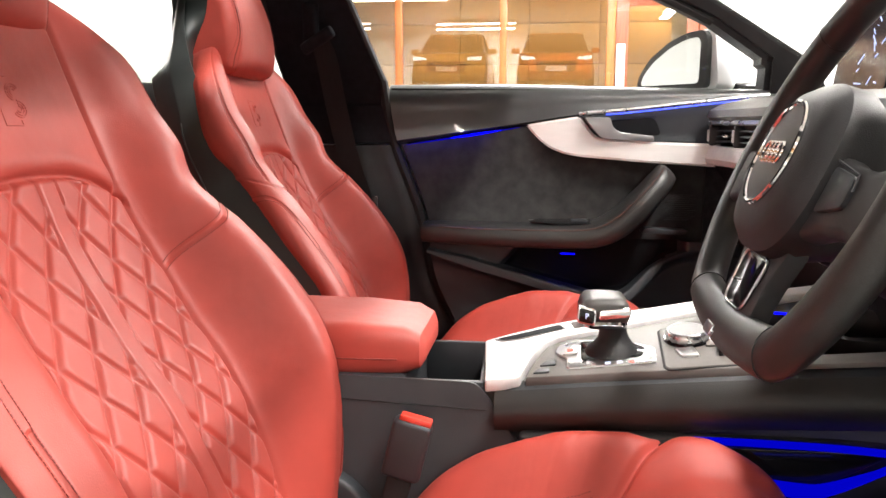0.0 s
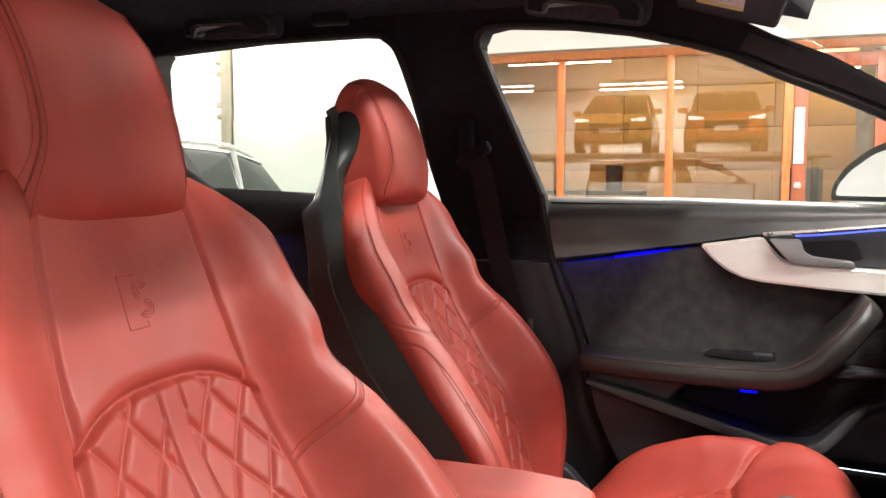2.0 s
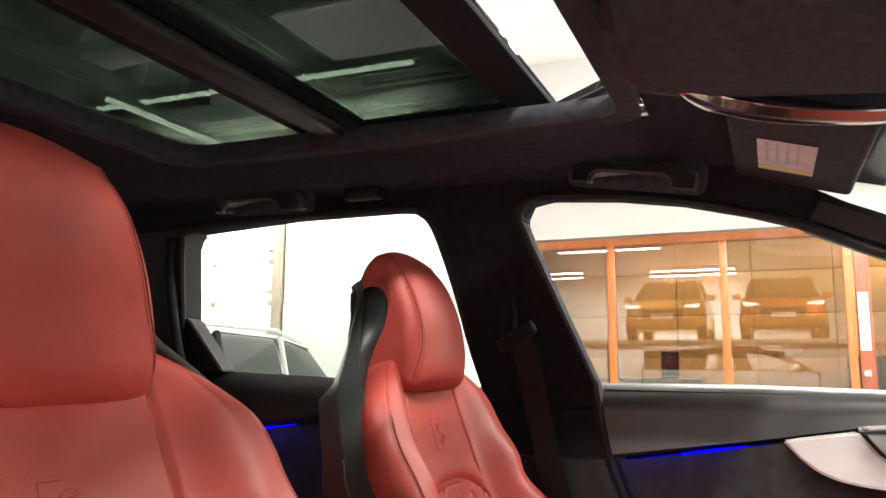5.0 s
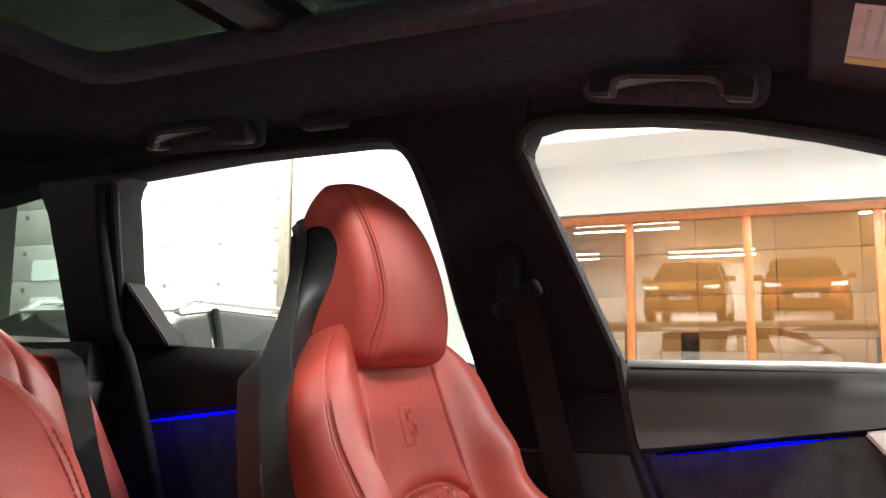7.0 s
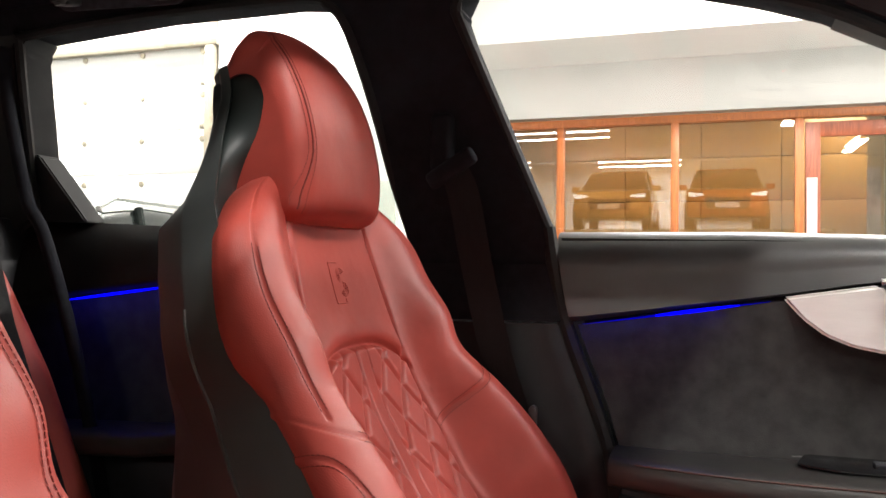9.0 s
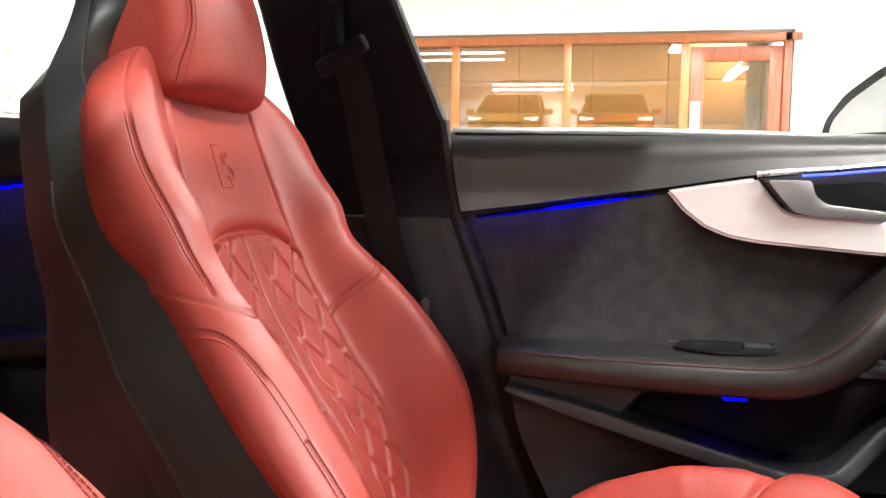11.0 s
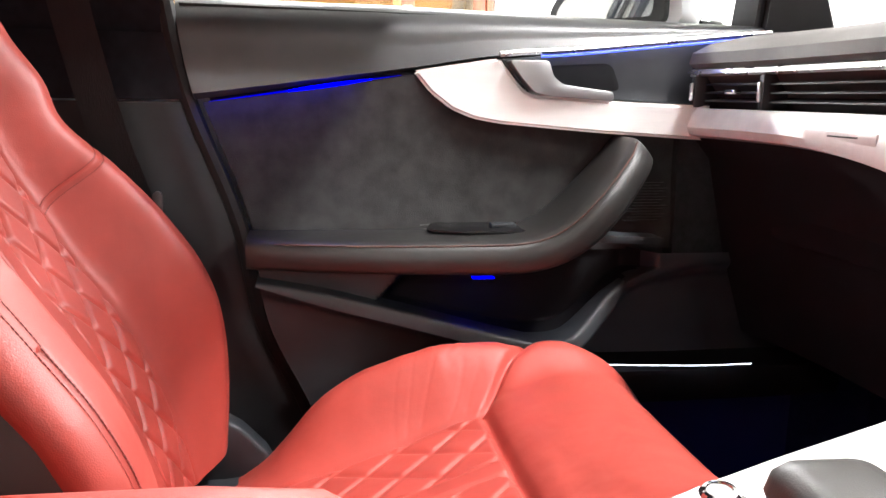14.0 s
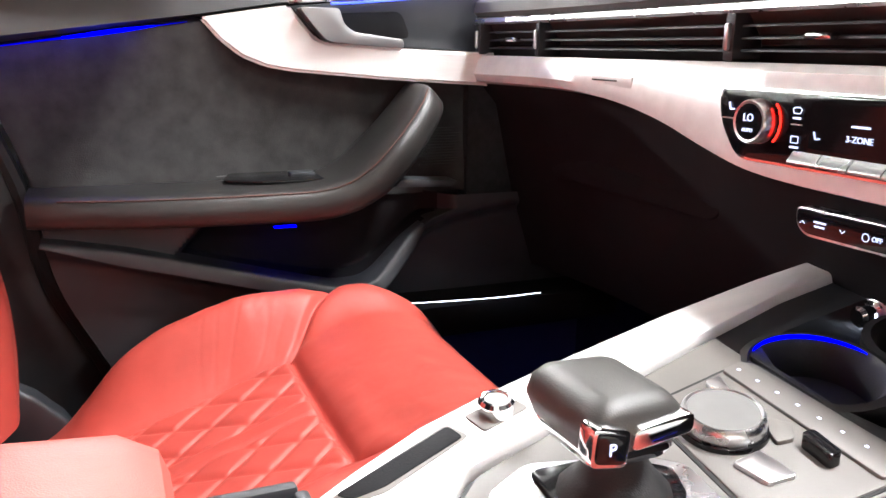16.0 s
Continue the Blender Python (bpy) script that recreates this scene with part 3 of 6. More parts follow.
def lower(u, v):
    x = -0.165 + 0.765 * u
    rim = rim_z(x)
    if v < 0.4:
        z = 0.618 + (rim - 0.618) * v / 0.4
        left = -0.034 + 0.9 * (z - 0.545)
        deep = 0.060 * ramp(0.4 - v, 0.0, 0.05) * ramp(x, left, left + 0.03) * (1 - ramp(x, 0.335, 0.375))
        y = 0.642 + deep
    else:
        z = rim + (0.25 - rim) * (v - 0.4) / 0.6
        y = 0.642 + 0.022 * ramp(rim - z, 0.004, 0.030) - 0.010 * ramp(rim - z, 0.06, 0.20)
    return (max(x, rear_x(z) + 0.008 + 0.002 * u), y, z)


lining = surf(lower, 160, 110)
# Deep pocket faces are split off and coloured near-black for the pocket's shade.
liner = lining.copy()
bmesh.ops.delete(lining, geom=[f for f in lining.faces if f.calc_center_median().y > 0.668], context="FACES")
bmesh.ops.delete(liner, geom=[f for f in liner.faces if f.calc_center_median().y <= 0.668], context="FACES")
part("lower_lining", moved(lining, D), PLASTIC, door, "dark plastic lower lining with pocket")
part("shaded_pocket_wall", moved(liner, D), FOOT, door, "black pocket lining")
part("pocket_light", moved(box(0.128, 0.655, 0.586, 0.030, 0.012, 0.0014, 0.0004), D), BLUE, door, "small blue pocket light")
rings = []
rim_pts = smoothed([(x, 0, z) for x, z in RIM_PATH[:8]], 70)
for i, c in enumerate(rim_pts):
    d = (rim_pts[min(i + 1, 69)] - rim_pts[max(i - 1, 0)]).normalized()
    up = Vector((-d.z, 0, d.x))
    wide = 0.0105 * min(1, 0.35 + i / 12) * min(1, 0.3 + (69 - i) / 10)
    lean = 0.610 + 0.034 * max(0, (i - 50) / 19)
    rings.append([Vector((c.x, 0, c.z)) + up * b + Vector((0, a, 0)) for a, b in rounded([(lean, -wide), (0.668, -wide), (0.668, wide), (lean + 0.004, wide)], 0.005, 3)])
part("pocket_rim", moved(loft(rings), D), PLASTIC, door, "dark grey pocket rim")
part("pocket_ledge", moved(slab(rounded([(0.275, 0.637), (0.36, 0.634), (0.37, 0.642), (0.285, 0.647)], 0.003, 3), "y", 0.625, 0.665, 0.002), D), PLASTIC, door, "grey ledge in front of the armrest")
grill = [box(0.352 + 0.006 * (k % 3), 0.668, 0.66 + 0.004 * k, 0.05, 0.004, 0.0016) for k in range(14)]
part("speaker_grille", moved(joined(*grill), D), SOFT, door)
sharp(part("door_core", moved(slab([(-0.26, 0.935), (-0.18, 0.652), (-0.05, 0.24), (0.75, 0.24), (0.75, 0.90), (0.55, 0.925)], "y", 0.715, 0.775), D), RUBBER, door))

part("outer_skin", moved(slab([(-0.55, 0.935), (-0.55, 0.22), (0.80, 0.22), (0.80, 0.90), (0.55, 0.92)], "y", 0.79, 0.80), D), CAR_WHITE, door, "white painted outer skin")

# seal gap and lower pillar behind the door
seal = [(rear_x(z) - 0.006, 0.705, z) for z in [0.26 + 0.023 * i for i in range(31)]]
structure("door_seal", tube(seal, 0.011, 8), RUBBER, "black rubber door seal", True)
low_b = thing("pillar_trim", "dark grey plastic lower centre pillar trim", "car trim", (-0.35, 0.66, 0.22), kind="structure")


def b_low(u, v):
    z = 0.26 + 0.552 * v
    x1 = rear_x(z) - 0.010
    x = -0.60 + (x1 + 0.60) * u
    return (x + 0.35, 0.034 - 0.030 * math.sin(math.pi * min(1, 0.15 + u)) ** 0.6 * (1 - 0.5 * v * v) + 0.01 * (u > 0.96), z - 0.22)


def b_mid(u, v):
    z = 0.815 + 0.082 * v
    x1 = rear_x(z) - 0.010
    x = -0.60 + (x1 + 0.60) * u
    return (x + 0.35, 0.034 - 0.010 * math.sin(math.pi * min(1, 0.15 + u)) ** 0.6 * (1 - v) + 0.004 * v, z - 0.22)


part("middle_trim", surf(b_mid, 24, 8, -0.004), PILLAR, low_b, "black pillar trim above the seam")
part("lower_trim", surf(b_low, 24, 24, -0.004), TRIM_LOW, low_b)



# ---- front seats ----
BASE = 0.22


def stitches(lines, size=0.0030, gap=0.0040, thick=0.00044):
    """Short threads along surface lines given as (point, normal) lists."""
    bm = bmesh.new()
    for pts in lines:
        left = 0.0
        for (a, na), (b, _) in zip(pts, pts[1:]):
            d = b - a
            ln = d.length
            if ln < 1e-6:
                continue
            d.normalize()
            s = d.cross(na).normalized()
            at = left
            while at < ln:
                c = a + d * at + na * thick * 0.5
                q = [bm.verts.new(c + d * e * size / 2 + s * f * thick + na * g * thick) for e in (-1, 1) for f in (-1, 1) for g in (0, 1)]
                for f in ((0, 1, 3, 2), (4, 6, 7, 5), (0, 4, 5, 1), (2, 3, 7, 6), (1, 5, 7, 3)):
                    bm.faces.new([q[i] for i in f])
                at += gap
            left = at - ln
    return bm


class Pad:
    """A padded front: a centre panel between two bolsters, over a length coordinate s."""

    def __init__(self, place, half, inner, rise, drop, detail, near=1.0):
        self.near = near
        self.place, self.half, self.inner, self.rise, self.drop, self.detail = place, half, inner, rise, drop, detail

    def section(self, v, s):
        """y and n for v from -1 to 1."""
        c, w, b = self.inner(s), self.half(s), self.rise(s) * (1.0 if v >= 0 else self.near)
        a, sg = abs(v), 1 if v >= 0 else -1
        yk = c + 0.58 * (w - c)
        if a < 0.45:
            y = c * a / 0.45
            n = -0.004 * (1 - (y / c) ** 2)
        elif a < 0.68:
            t = (a - 0.45) / 0.23
            y = c + (yk - c) * t
            n = b * (1 - math.cos(math.pi * t)) / 2
        else:
            t, low = (a - 0.68) / 0.32, self.drop(s)
            q = min(1, t / 0.8) * math.pi / 2
            y = yk + (w - yk) * math.sin(q) ** 0.9
            n = low + (b - low) * max(0, math.cos(q)) ** 0.8
            if t > 0.8:
                y -= 0.014 * (t - 0.8) / 0.2
                n -= 0.03 * (t - 0.8) / 0.2
        return sg * y, n

    def point(self, v, s):
        y, n = self.section(v, s)
        return Vector(self.place(y, s, n + self.detail(y, s, abs(v))))

    def frame_at(self, v, s):
        p = self.point(v, s)
        du, ds = self.point(v + 0.004, s) - p, self.point(v, s + 0.002) - p
        n = du.cross(ds).normalized()
        return p, n

    def mesh(self, s0, s1, ns, nv, region):
        """For each region name a bmesh and its vertex normals, taken from the whole surface."""
        vs = [-1 + 2 * j / nv for j in range(nv + 1)]
        ss = [s0 + (s1 - s0) * i / ns for i in range(ns + 1)]
        pts = [[self.point(v, s) for v in vs] for s in ss]
        made, index = {}, {}
        for i in range(ns):
            for j in range(nv):
                vm, sm = (vs[j] + vs[j + 1]) / 2, (ss[i] + ss[i + 1]) / 2
                y, _ = self.section(vm, sm)
                nm = region(y, sm, vm)
                bm, normals = made.setdefault(nm, (bmesh.new(), []))
                ids = index.setdefault(nm, {})
                quad = []
                for k in ((i, j), (i, j + 1), (i + 1, j + 1), (i + 1, j)):
                    if k not in ids:
                        a, b = k
                        ids[k] = bm.verts.new(pts[a][b])
                        du = pts[a][min(b + 1, nv)] - pts[a][max(b - 1, 0)]
                        ds = pts[min(a + 1, ns)][b] - pts[max(a - 1, 0)][b]
                        normals.append(du.cross(ds).normalized())
                    quad.append(ids[k])
                bm.faces.new(quad)
        return made


def sewn(name, made, parent, label=""):
    """A piece of padding with the whole pad's shading."""
    bm, normals = made
    ob = part(name, bm, RED, parent, label)
    ob.data.normals_split_custom_set_from_vertices(normals)
    return ob


def groove(d, depth, width):
    return -depth * math.exp(-((d / width) ** 2))


def quilt(y, s, pitch, tall, high):
    """Puffed diamonds on both sides of a smooth middle strip, with a fine sewn line between them."""
    if abs(y) < 0.0155:
        return 0.0035 + groove(abs(y) - 0.0155, 0.004, 0.003)
    a, b = abs(y) / pitch + s / tall, abs(y) / pitch - s / tall
    da, db = abs(a - round(a)), abs(b - round(b))
    puff = (1 - math.exp(-((da / 0.11) ** 2))) * (1 - math.exp(-((db / 0.11) ** 2)))
    line = math.exp(-((min(da, db) / 0.050) ** 2))
    return high * puff ** 0.55 - 0.0008 * line - 0.001


LEAN_S, LEAN_C = 0.279, 0.960


back_swell = curve([(-0.08, 0.064), (0.0, 0.065), (0.1, 0.054), (0.15, 0.043), (0.2, 0.026), (0.25, 0.013), (0.3, 0.002), (0.36, -0.004), (0.44, -0.007), (0.53, -0.007)])


def back_place(y, s, n):
    n += back_swell(s)
    return (-0.30 - LEAN_S * s + LEAN_C * n, y, 0.45 + LEAN_C * s + LEAN_S * n - BASE)


back_half = curve([(-0.08, 0.220), (0.0, 0.249), (0.08, 0.268), (0.17, 0.272), (0.26, 0.258), (0.33, 0.232), (0.355, 0.227), (0.39, 0.233), (0.43, 0.231), (0.47, 0.224), (0.50, 0.208), (0.525, 0.176), (0.545, 0.140), (0.562, 0.100)])
back_inner = curve([(-0.08, 0.110), (0.1, 0.124), (0.25, 0.123), (0.36, 0.110), (0.42, 0.104), (0.505, 0.094), (0.56, 0.082)])
back_rise = curve([(-0.08, 0.022), (0.0, 0.047), (0.06, 0.067), (0.11, 0.078), (0.20, 0.083), (0.28, 0.070), (0.345, 0.046), (0.39, 0.044), (0.44, 0.030), (0.50, 0.020), (0.53, 0.010), (0.56, -0.004)])
# where the padding meets the shell, and the shell's ridge behind it
shell_line = curve([(-0.10, 0.075), (0.0, 0.104), (0.08, 0.108), (0.135, 0.102), (0.16, 0.096), (0.214, 0.074), (0.283, 0.044), (0.343, 0.011), (0.376, -0.005), (0.42, -0.012), (0.488, -0.011), (0.52, -0.018),
                    (0.55, -0.026), (0.575, -0.034), (0.61, -0.038), (0.66, -0.030), (0.70, -0.028)])
shell_ridge = curve([(-0.10, 0.040), (0.0, 0.040), (0.145, 0.020), (0.175, 0.016), (0.232, -0.003), (0.264, -0.018), (0.30, -0.034), (0.352, -0.050), (0.423, -0.054), (0.46, -0.050), (0.53, -0.058), (0.60, -0.058), (0.67, -0.042), (0.70, -0.040)])


def arch(y):
    return 0.376 - 0.040 * min(1.2, abs(y) / 0.12) ** 3.0


def wing_line(v):
    """Height of the slanting seam across the bolster."""
    t = (abs(v) - 0.45) / 0.4
    return 0.256 + 0.066 * min(1.3, max(0, t)) ** 0.8


def crest_seam(s):
    return 0.765 + 0.01 * max(0, min(1, (s - 0.30) / 0.06))


# the outer cover's seam in (section place, height): along the side, then rounding down the crest
COVER_SEAM = [Vector((p.x, p.y, 0)) for p in smoothed([(0.97, 0.297, 0), (0.92, 0.2965, 0), (0.87, 0.294, 0), (0.832, 0.288, 0), (0.803, 0.276, 0), (0.784, 0.258, 0), (0.774, 0.235, 0), (0.768, 0.19, 0), (0.765, 0.07, 0), (0.765, -0.06, 0)], 120)]


def cover_gap(a, s):
    """About how far a place lies from the cover's seam, in metres."""
    return min(((a - p.x) * 0.32) ** 2 + (s - p.y) ** 2 for p in COVER_SEAM[:70]) ** 0.5


def back_detail(y, s, a):
    d = 0.0
    c = back_inner(s)
    if abs(y) < c and s < arch(y):
        edge = min(c - abs(y), arch(y) - s)
        d += quilt(y, s, 0.053, 0.071, 0.0036) * min(1, edge / 0.006)
    if abs(y) < c + 0.006:
        d += groove(s - arch(y), 0.006, 0.004)
        if s > arch(y):
            fade = min(1, max(0, (c + 0.006 - abs(y)) / 0.012))
            d += 0.006 * fade * (1 - math.exp(-(((s - arch(y)) / 0.012) ** 2))) * math.exp(-(((s - arch(y)) / 0.028) ** 2))
    d += groove(abs(y) - c, 0.005, 0.004 if s < 0.36 else 0.0032)
    if a > 0.45:
        d += groove(s - wing_line(a), 0.0028, 0.0026) * min(1, (a - 0.45) / 0.05)
    if a > 0.6 and s > 0.32:
        d += groove((a - crest_seam(s)) * 0.35, 0.0022, 0.0030)
    elif 0.72 < a and s < 0.20:
        d += groove((a - 0.766) * 0.32, 0.0026, 0.0030)
    elif 0.72 < a and s < 0.31:
        d += groove(cover_gap(a, s), 0.0026, 0.0030)
    wr = noise.noise(Vector((y * 14, s * 11, 3.1)))
    fine = noise.noise(Vector((y * 9 + s * 30, s * 55, 7.3))) * math.exp(-(((s - 0.30) / 0.05) ** 2)) * (1 if a > 0.5 else 0)
    return d + 0.0020 * wr + 0.0011 * fine


def back_region(y, s, v):
    c = back_inner(s)
    if abs(y) < c:
        return "quilted_panel" if s < arch(y) else "shoulder_panel"
    return ("shoulder_wing" if s > wing_line(v) else "side_bolster") + ("_a" if v < 0 else "_b")


def back_drop(s):
    return shell_line(s) - back_swell(s)


back_pad = Pad(back_place, back_half, back_inner, back_rise, back_drop, back_detail)


def cush_place(y, s, n):
    z = curve([(-0.34, 0.352), (-0.2, 0.368), (-0.07, 0.405), (0.095, 0.460), (0.14, 0.478), (0.19, 0.494), (0.235, 0.494), (0.28, 0.474), (0.315, 0.430), (0.335, 0.37)])(s)
    return (s, y, z + n - BASE)


cush_half = curve([(-0.34, 0.22), (-0.2, 0.245), (-0.05, 0.255), (0.1, 0.25), (0.2, 0.235), (0.28, 0.21), (0.335, 0.19)])
cush_inner = curve([(-0.34, 0.115), (0.0, 0.125), (0.095, 0.130), (0.2, 0.135), (0.335, 0.125)])
cush_rise = curve([(-0.34, -0.02), (-0.2, -0.012), (-0.155, 0.002), (-0.127, 0.024), (-0.093, 0.053), (-0.047, 0.073), (0.0, 0.077), (0.06, 0.074), (0.126, 0.052), (0.17, 0.030), (0.24, 0.018), (0.30, 0.008), (0.335, 0.0)])


def front_line(a):
    return 0.104 + 0.088 * max(0, min(0.4, a - 0.45) / 0.33)


def cush_detail(y, s, a):
    c, d = cush_inner(s), 0.0
    fl = front_line(a)
    if abs(y) < c and s < fl:
        edge = min(c - abs(y), fl - s)
        d += quilt(y, s, 0.055, 0.072, 0.0034) * min(1, edge / 0.006)
    if s < fl:
        d += groove(abs(y) - c, 0.005, 0.004)
    d += groove(s - fl, 0.008, 0.0060)
    if s > fl:
        d += 0.007 * (1 - math.exp(-(((s - fl) / 0.016) ** 2)))
    pull = max(0, noise.noise(Vector((y * 9 + 3, s * 24, 1.7)))) * (1 if a > 0.40 or s > fl else 0.3)
    fold = noise.noise(Vector((y * 10 + s * 16, s * 42 - y * 24, 5.2)))
    d -= 0.0016 * max(0, 1 - abs(fold) / 0.16) * max(0, noise.noise(Vector((y * 5, s * 7, 2.2))) + 0.25) * (1 if 0.47 < a and s < fl else 0.25)
    return d - 0.0024 * pull + 0.0012 * noise.noise(Vector((y * 30, s * 30, 9.1)))


def cush_region(y, s, v):
    if s > front_line(abs(v)):
        return "thigh_support"
    return "seat_quilting" if abs(y) < cush_inner(s) else ("seat_bolster_a" if v < 0 else "seat_bolster_b")


cush_pad = Pad(cush_place, cush_half, cush_inner, cush_rise, lambda s: -0.12, cush_detail, 0.5)


def ramp01(t):
    t = min(1.0, max(0.0, t))
    return t * t * (3 - 2 * t)


def front_seat(at, label, near=1.0):
    seat = thing("car_seat", label, "car seat", at, "front sports seats")
    back_pad.near = near
    for nm, made in back_pad.mesh(-0.07, 0.560, 330, 320, back_region).items():
        sewn(nm[:-2] if nm[-2] == "_" else nm, made, seat, "diamond-quilted red leather" if nm == "quilted_panel" else "")
    for nm, made in cush_pad.mesh(-0.335, 0.335, 280, 260, cush_region).items():
        sewn(nm[:-2] if nm[-2] == "_" else nm, made, seat, "diamond-quilted red leather" if nm == "seat_quilting" else "")
    # headrest: a hooked side profile drawn across the seat, with rounded cheeks
    hook = smoothed([(h, k, 0) for h, k in [(-0.008, 0.5115), (0.014, 0.5125), (0.033, 0.527), (0.045, 0.562), (0.050, 0.608), (0.047, 0.650), (0.037, 0.683), (0.021, 0.704), (0.000, 0.711), (-0.020, 0.702), (-0.034, 0.682), (-0.031, 0.671),
                     (-0.012, 0.672), (0.005, 0.662), (0.010, 0.644), (0.006, 0.628), (-0.009, 0.602), (-0.036, 0.578), (-0.052, 0.563), (-0.046, 0.540), (-0.030, 0.519)]], 84, True)
    mid = Vector((0.012, 0.61, 0))
    WIDE = 0.097

    def hook_ring(y):
        """The profile at a distance from the middle; it draws in where the cheeks round off."""
        q = abs(y) / WIDE
        edge = max(0, (abs(y) - (WIDE - 0.020)) / 0.020)
        pull = 0.020 * (1 - math.sqrt(max(0, 1 - edge ** 2)))
        out = []
        for i, h in enumerate(hook):
            before, after = hook[i - 1], hook[(i + 1) % len(hook)]
            d = (after - before).normalized()
            inward = Vector((-d.y, d.x, 0))
            front = max(0, min(1, (h.x - 0.015) / 0.02)) if h.y < 0.70 else 0.0
            held = ramp01((i - 37) / 4) * ramp01((75 - i) / 4)
            g = h + inward * pull * (1 - held)
            n, s = g.x - 0.009 * front * q ** 3, g.y + 0.020 * (1 - q * q) * max(0, (h.y - 0.64) / 0.07)
            w = 1 + 0.05 * min(1, max(0, (0.64 - h.y) / 0.10)) - 0.09 * max(0, (h.y - 0.65) / 0.06) ** 1.5
            out.append(Vector(back_place(y * w, s, n)))
        return out

    ys_ = [WIDE * math.sin(math.pi / 2 * k / 28) for k in range(-28, 29)]
    head = part("headrest", loft([hook_ring(y) for y in ys_]), RED, seat, "smooth red leather headrest")
    # seams down both edges of the headrest front
    lines = []
    for sg in (-1, 1):
        for k, inset in enumerate((0.0, 0.005, 0.010)):
            pts = []
            for i in range(5, 34):
                y = 0.074 + inset + 0.012 * ramp01((0.585 - hook[i].y) / 0.06)
                ring = hook_ring(sg * y)
                out = (ring[i] - Vector(back_place(sg * 0.05, mid.y, mid.x))).normalized()
                pts.append((ring[i] + out * 0.0003, out))
            lines.append(pts)
            if k == 1:
                part("seam", tube([p for p, _ in pts], 0.0011, 6), RED_SEAM, head, "dark red sewn edge")
    part("stitching", stitches([lines[i] for i in (0, 2, 3, 5)]), RED_SEAM, head, "dark red stitching")["kind"] = "stuff"
    # seams on the backrest
    lines = []
    for sg in (-1, 1):
        for off in (-0.0042, 0.0042):
            lines.append([back_pad.frame_at(sg * (crest_seam(q) + off / 0.32), q) for q in [0.33 + 0.15 * i / 40 for i in range(41)]])
            row = []
            for p, q in zip(COVER_SEAM, COVER_SEAM[1:]):
                d = Vector(((q.x - p.x) * 0.32, q.y - p.y, 0)).normalized()
                row.append(back_pad.frame_at(sg * (p.x - d.y * off / 0.32), p.y + d.x * off))
            lines.append(row)
        for ds in (0.0045, -0.0045):
            lines.append([back_pad.frame_at(sg * a, wing_line(a) + ds) for a in [0.47 + (0.22 if sg < 0 else 0.40) * i / 30 for i in range(31)]])
    part("stitching", stitches(lines), RED_SEAM, seat, "dark red stitching")["kind"] = "stuff"
    lines = []
    for sg in (-1, 1):
        for dv in (0.47, 0.49):
            lines.append([cush_pad.frame_at(sg * dv, -0.30 + 0.40 * i / 60) for i in range(61)])
    part("stitching", stitches(lines), RED_SEAM, seat, "dark red stitching")["kind"] = "stuff"
    # embossed plain badge shape
    def on_panel(y, s):
        v = 0.45 * y / back_inner(s)
        p, n = back_pad.frame_at(v, s)
        return p - n * 0.0001
    emboss = [[(-0.020, 0.470), (-0.020, 0.424)], [(-0.020, 0.470), (0.000, 0.470)], [(-0.020, 0.424), (0.004, 0.424)], [(0.004, 0.424), (0.004, 0.429)]]
    for r in (0.0030, 0.0055, 0.0080):
        emboss.append([(0.004 + r * 1.2 * math.cos(a), 0.4555 + r * math.sin(a)) for a in [0.5 + 0.35 * i for i in range(12)]])
        emboss.append([(0.006 + r * 1.2 * math.cos(a), 0.4395 + r * math.sin(a)) for a in [1.6 - 0.35 * i for i in range(13)]])
    part("embossed_badge", joined(*[tube([on_panel(y, s) for y, s in smoothed2(q)], 0.0009, 6) for q in emboss]), RED, seat)
    # plastic back shell
    sw = curve([(-0.10, 0.20), (0.0, 0.245), (0.1, 0.266), (0.18, 0.270), (0.27, 0.256), (0.34, 0.232), (0.40, 0.230), (0.45, 0.230), (0.49, 0.216), (0.525, 0.202), (0.55, 0.180), (0.58, 0.150), (0.61, 0.128), (0.64, 0.112), (0.67, 0.098), (0.685, 0.085)])
    sb = curve([(-0.10, -0.19), (0.1, -0.21), (0.3, -0.165), (0.45, -0.125), (0.53, -0.105), (0.62, -0.080), (0.70, -0.058)])
    def shell_ring(s):
        """A lip round the padding, a ridge behind it, and a rounded back; hollow in front."""
        off = back_swell(s)
        w = back_half(s) - 0.003 if s < 0.47 else max(back_half(s) - 0.003, sw(s) - 0.008)
        nf, nr, nb = shell_line(s) - off, shell_ridge(s) - off, sb(s)
        wr = w - 0.004
        inner = min(nf - 0.012, -0.05)
        half = [(w - 0.007, nf - 0.004), (w, nf), (wr + 0.002, nr), (wr - 0.022, nr - 0.045 if nr - 0.05 > nb else (nr + nb) / 2), (wr - 0.050, nb + (nr - nb) * 0.25), (wr - 0.090, nb)]
        poly = half + [(-y, n) for y, n in reversed(half)] + [(-(w - 0.016), inner), (w - 0.016, inner)]
        return [Vector(back_place(y, s, n)) for y, n in rounded(poly, 0.0025, 2)]

    rings = [shell_ring(s) for s in [-0.10 + 0.785 * i / 50 for i in range(51)]]
    sharp(part("back_shell", loft(rings), SHELL, seat, "dark grey plastic seat back shell"), 60)
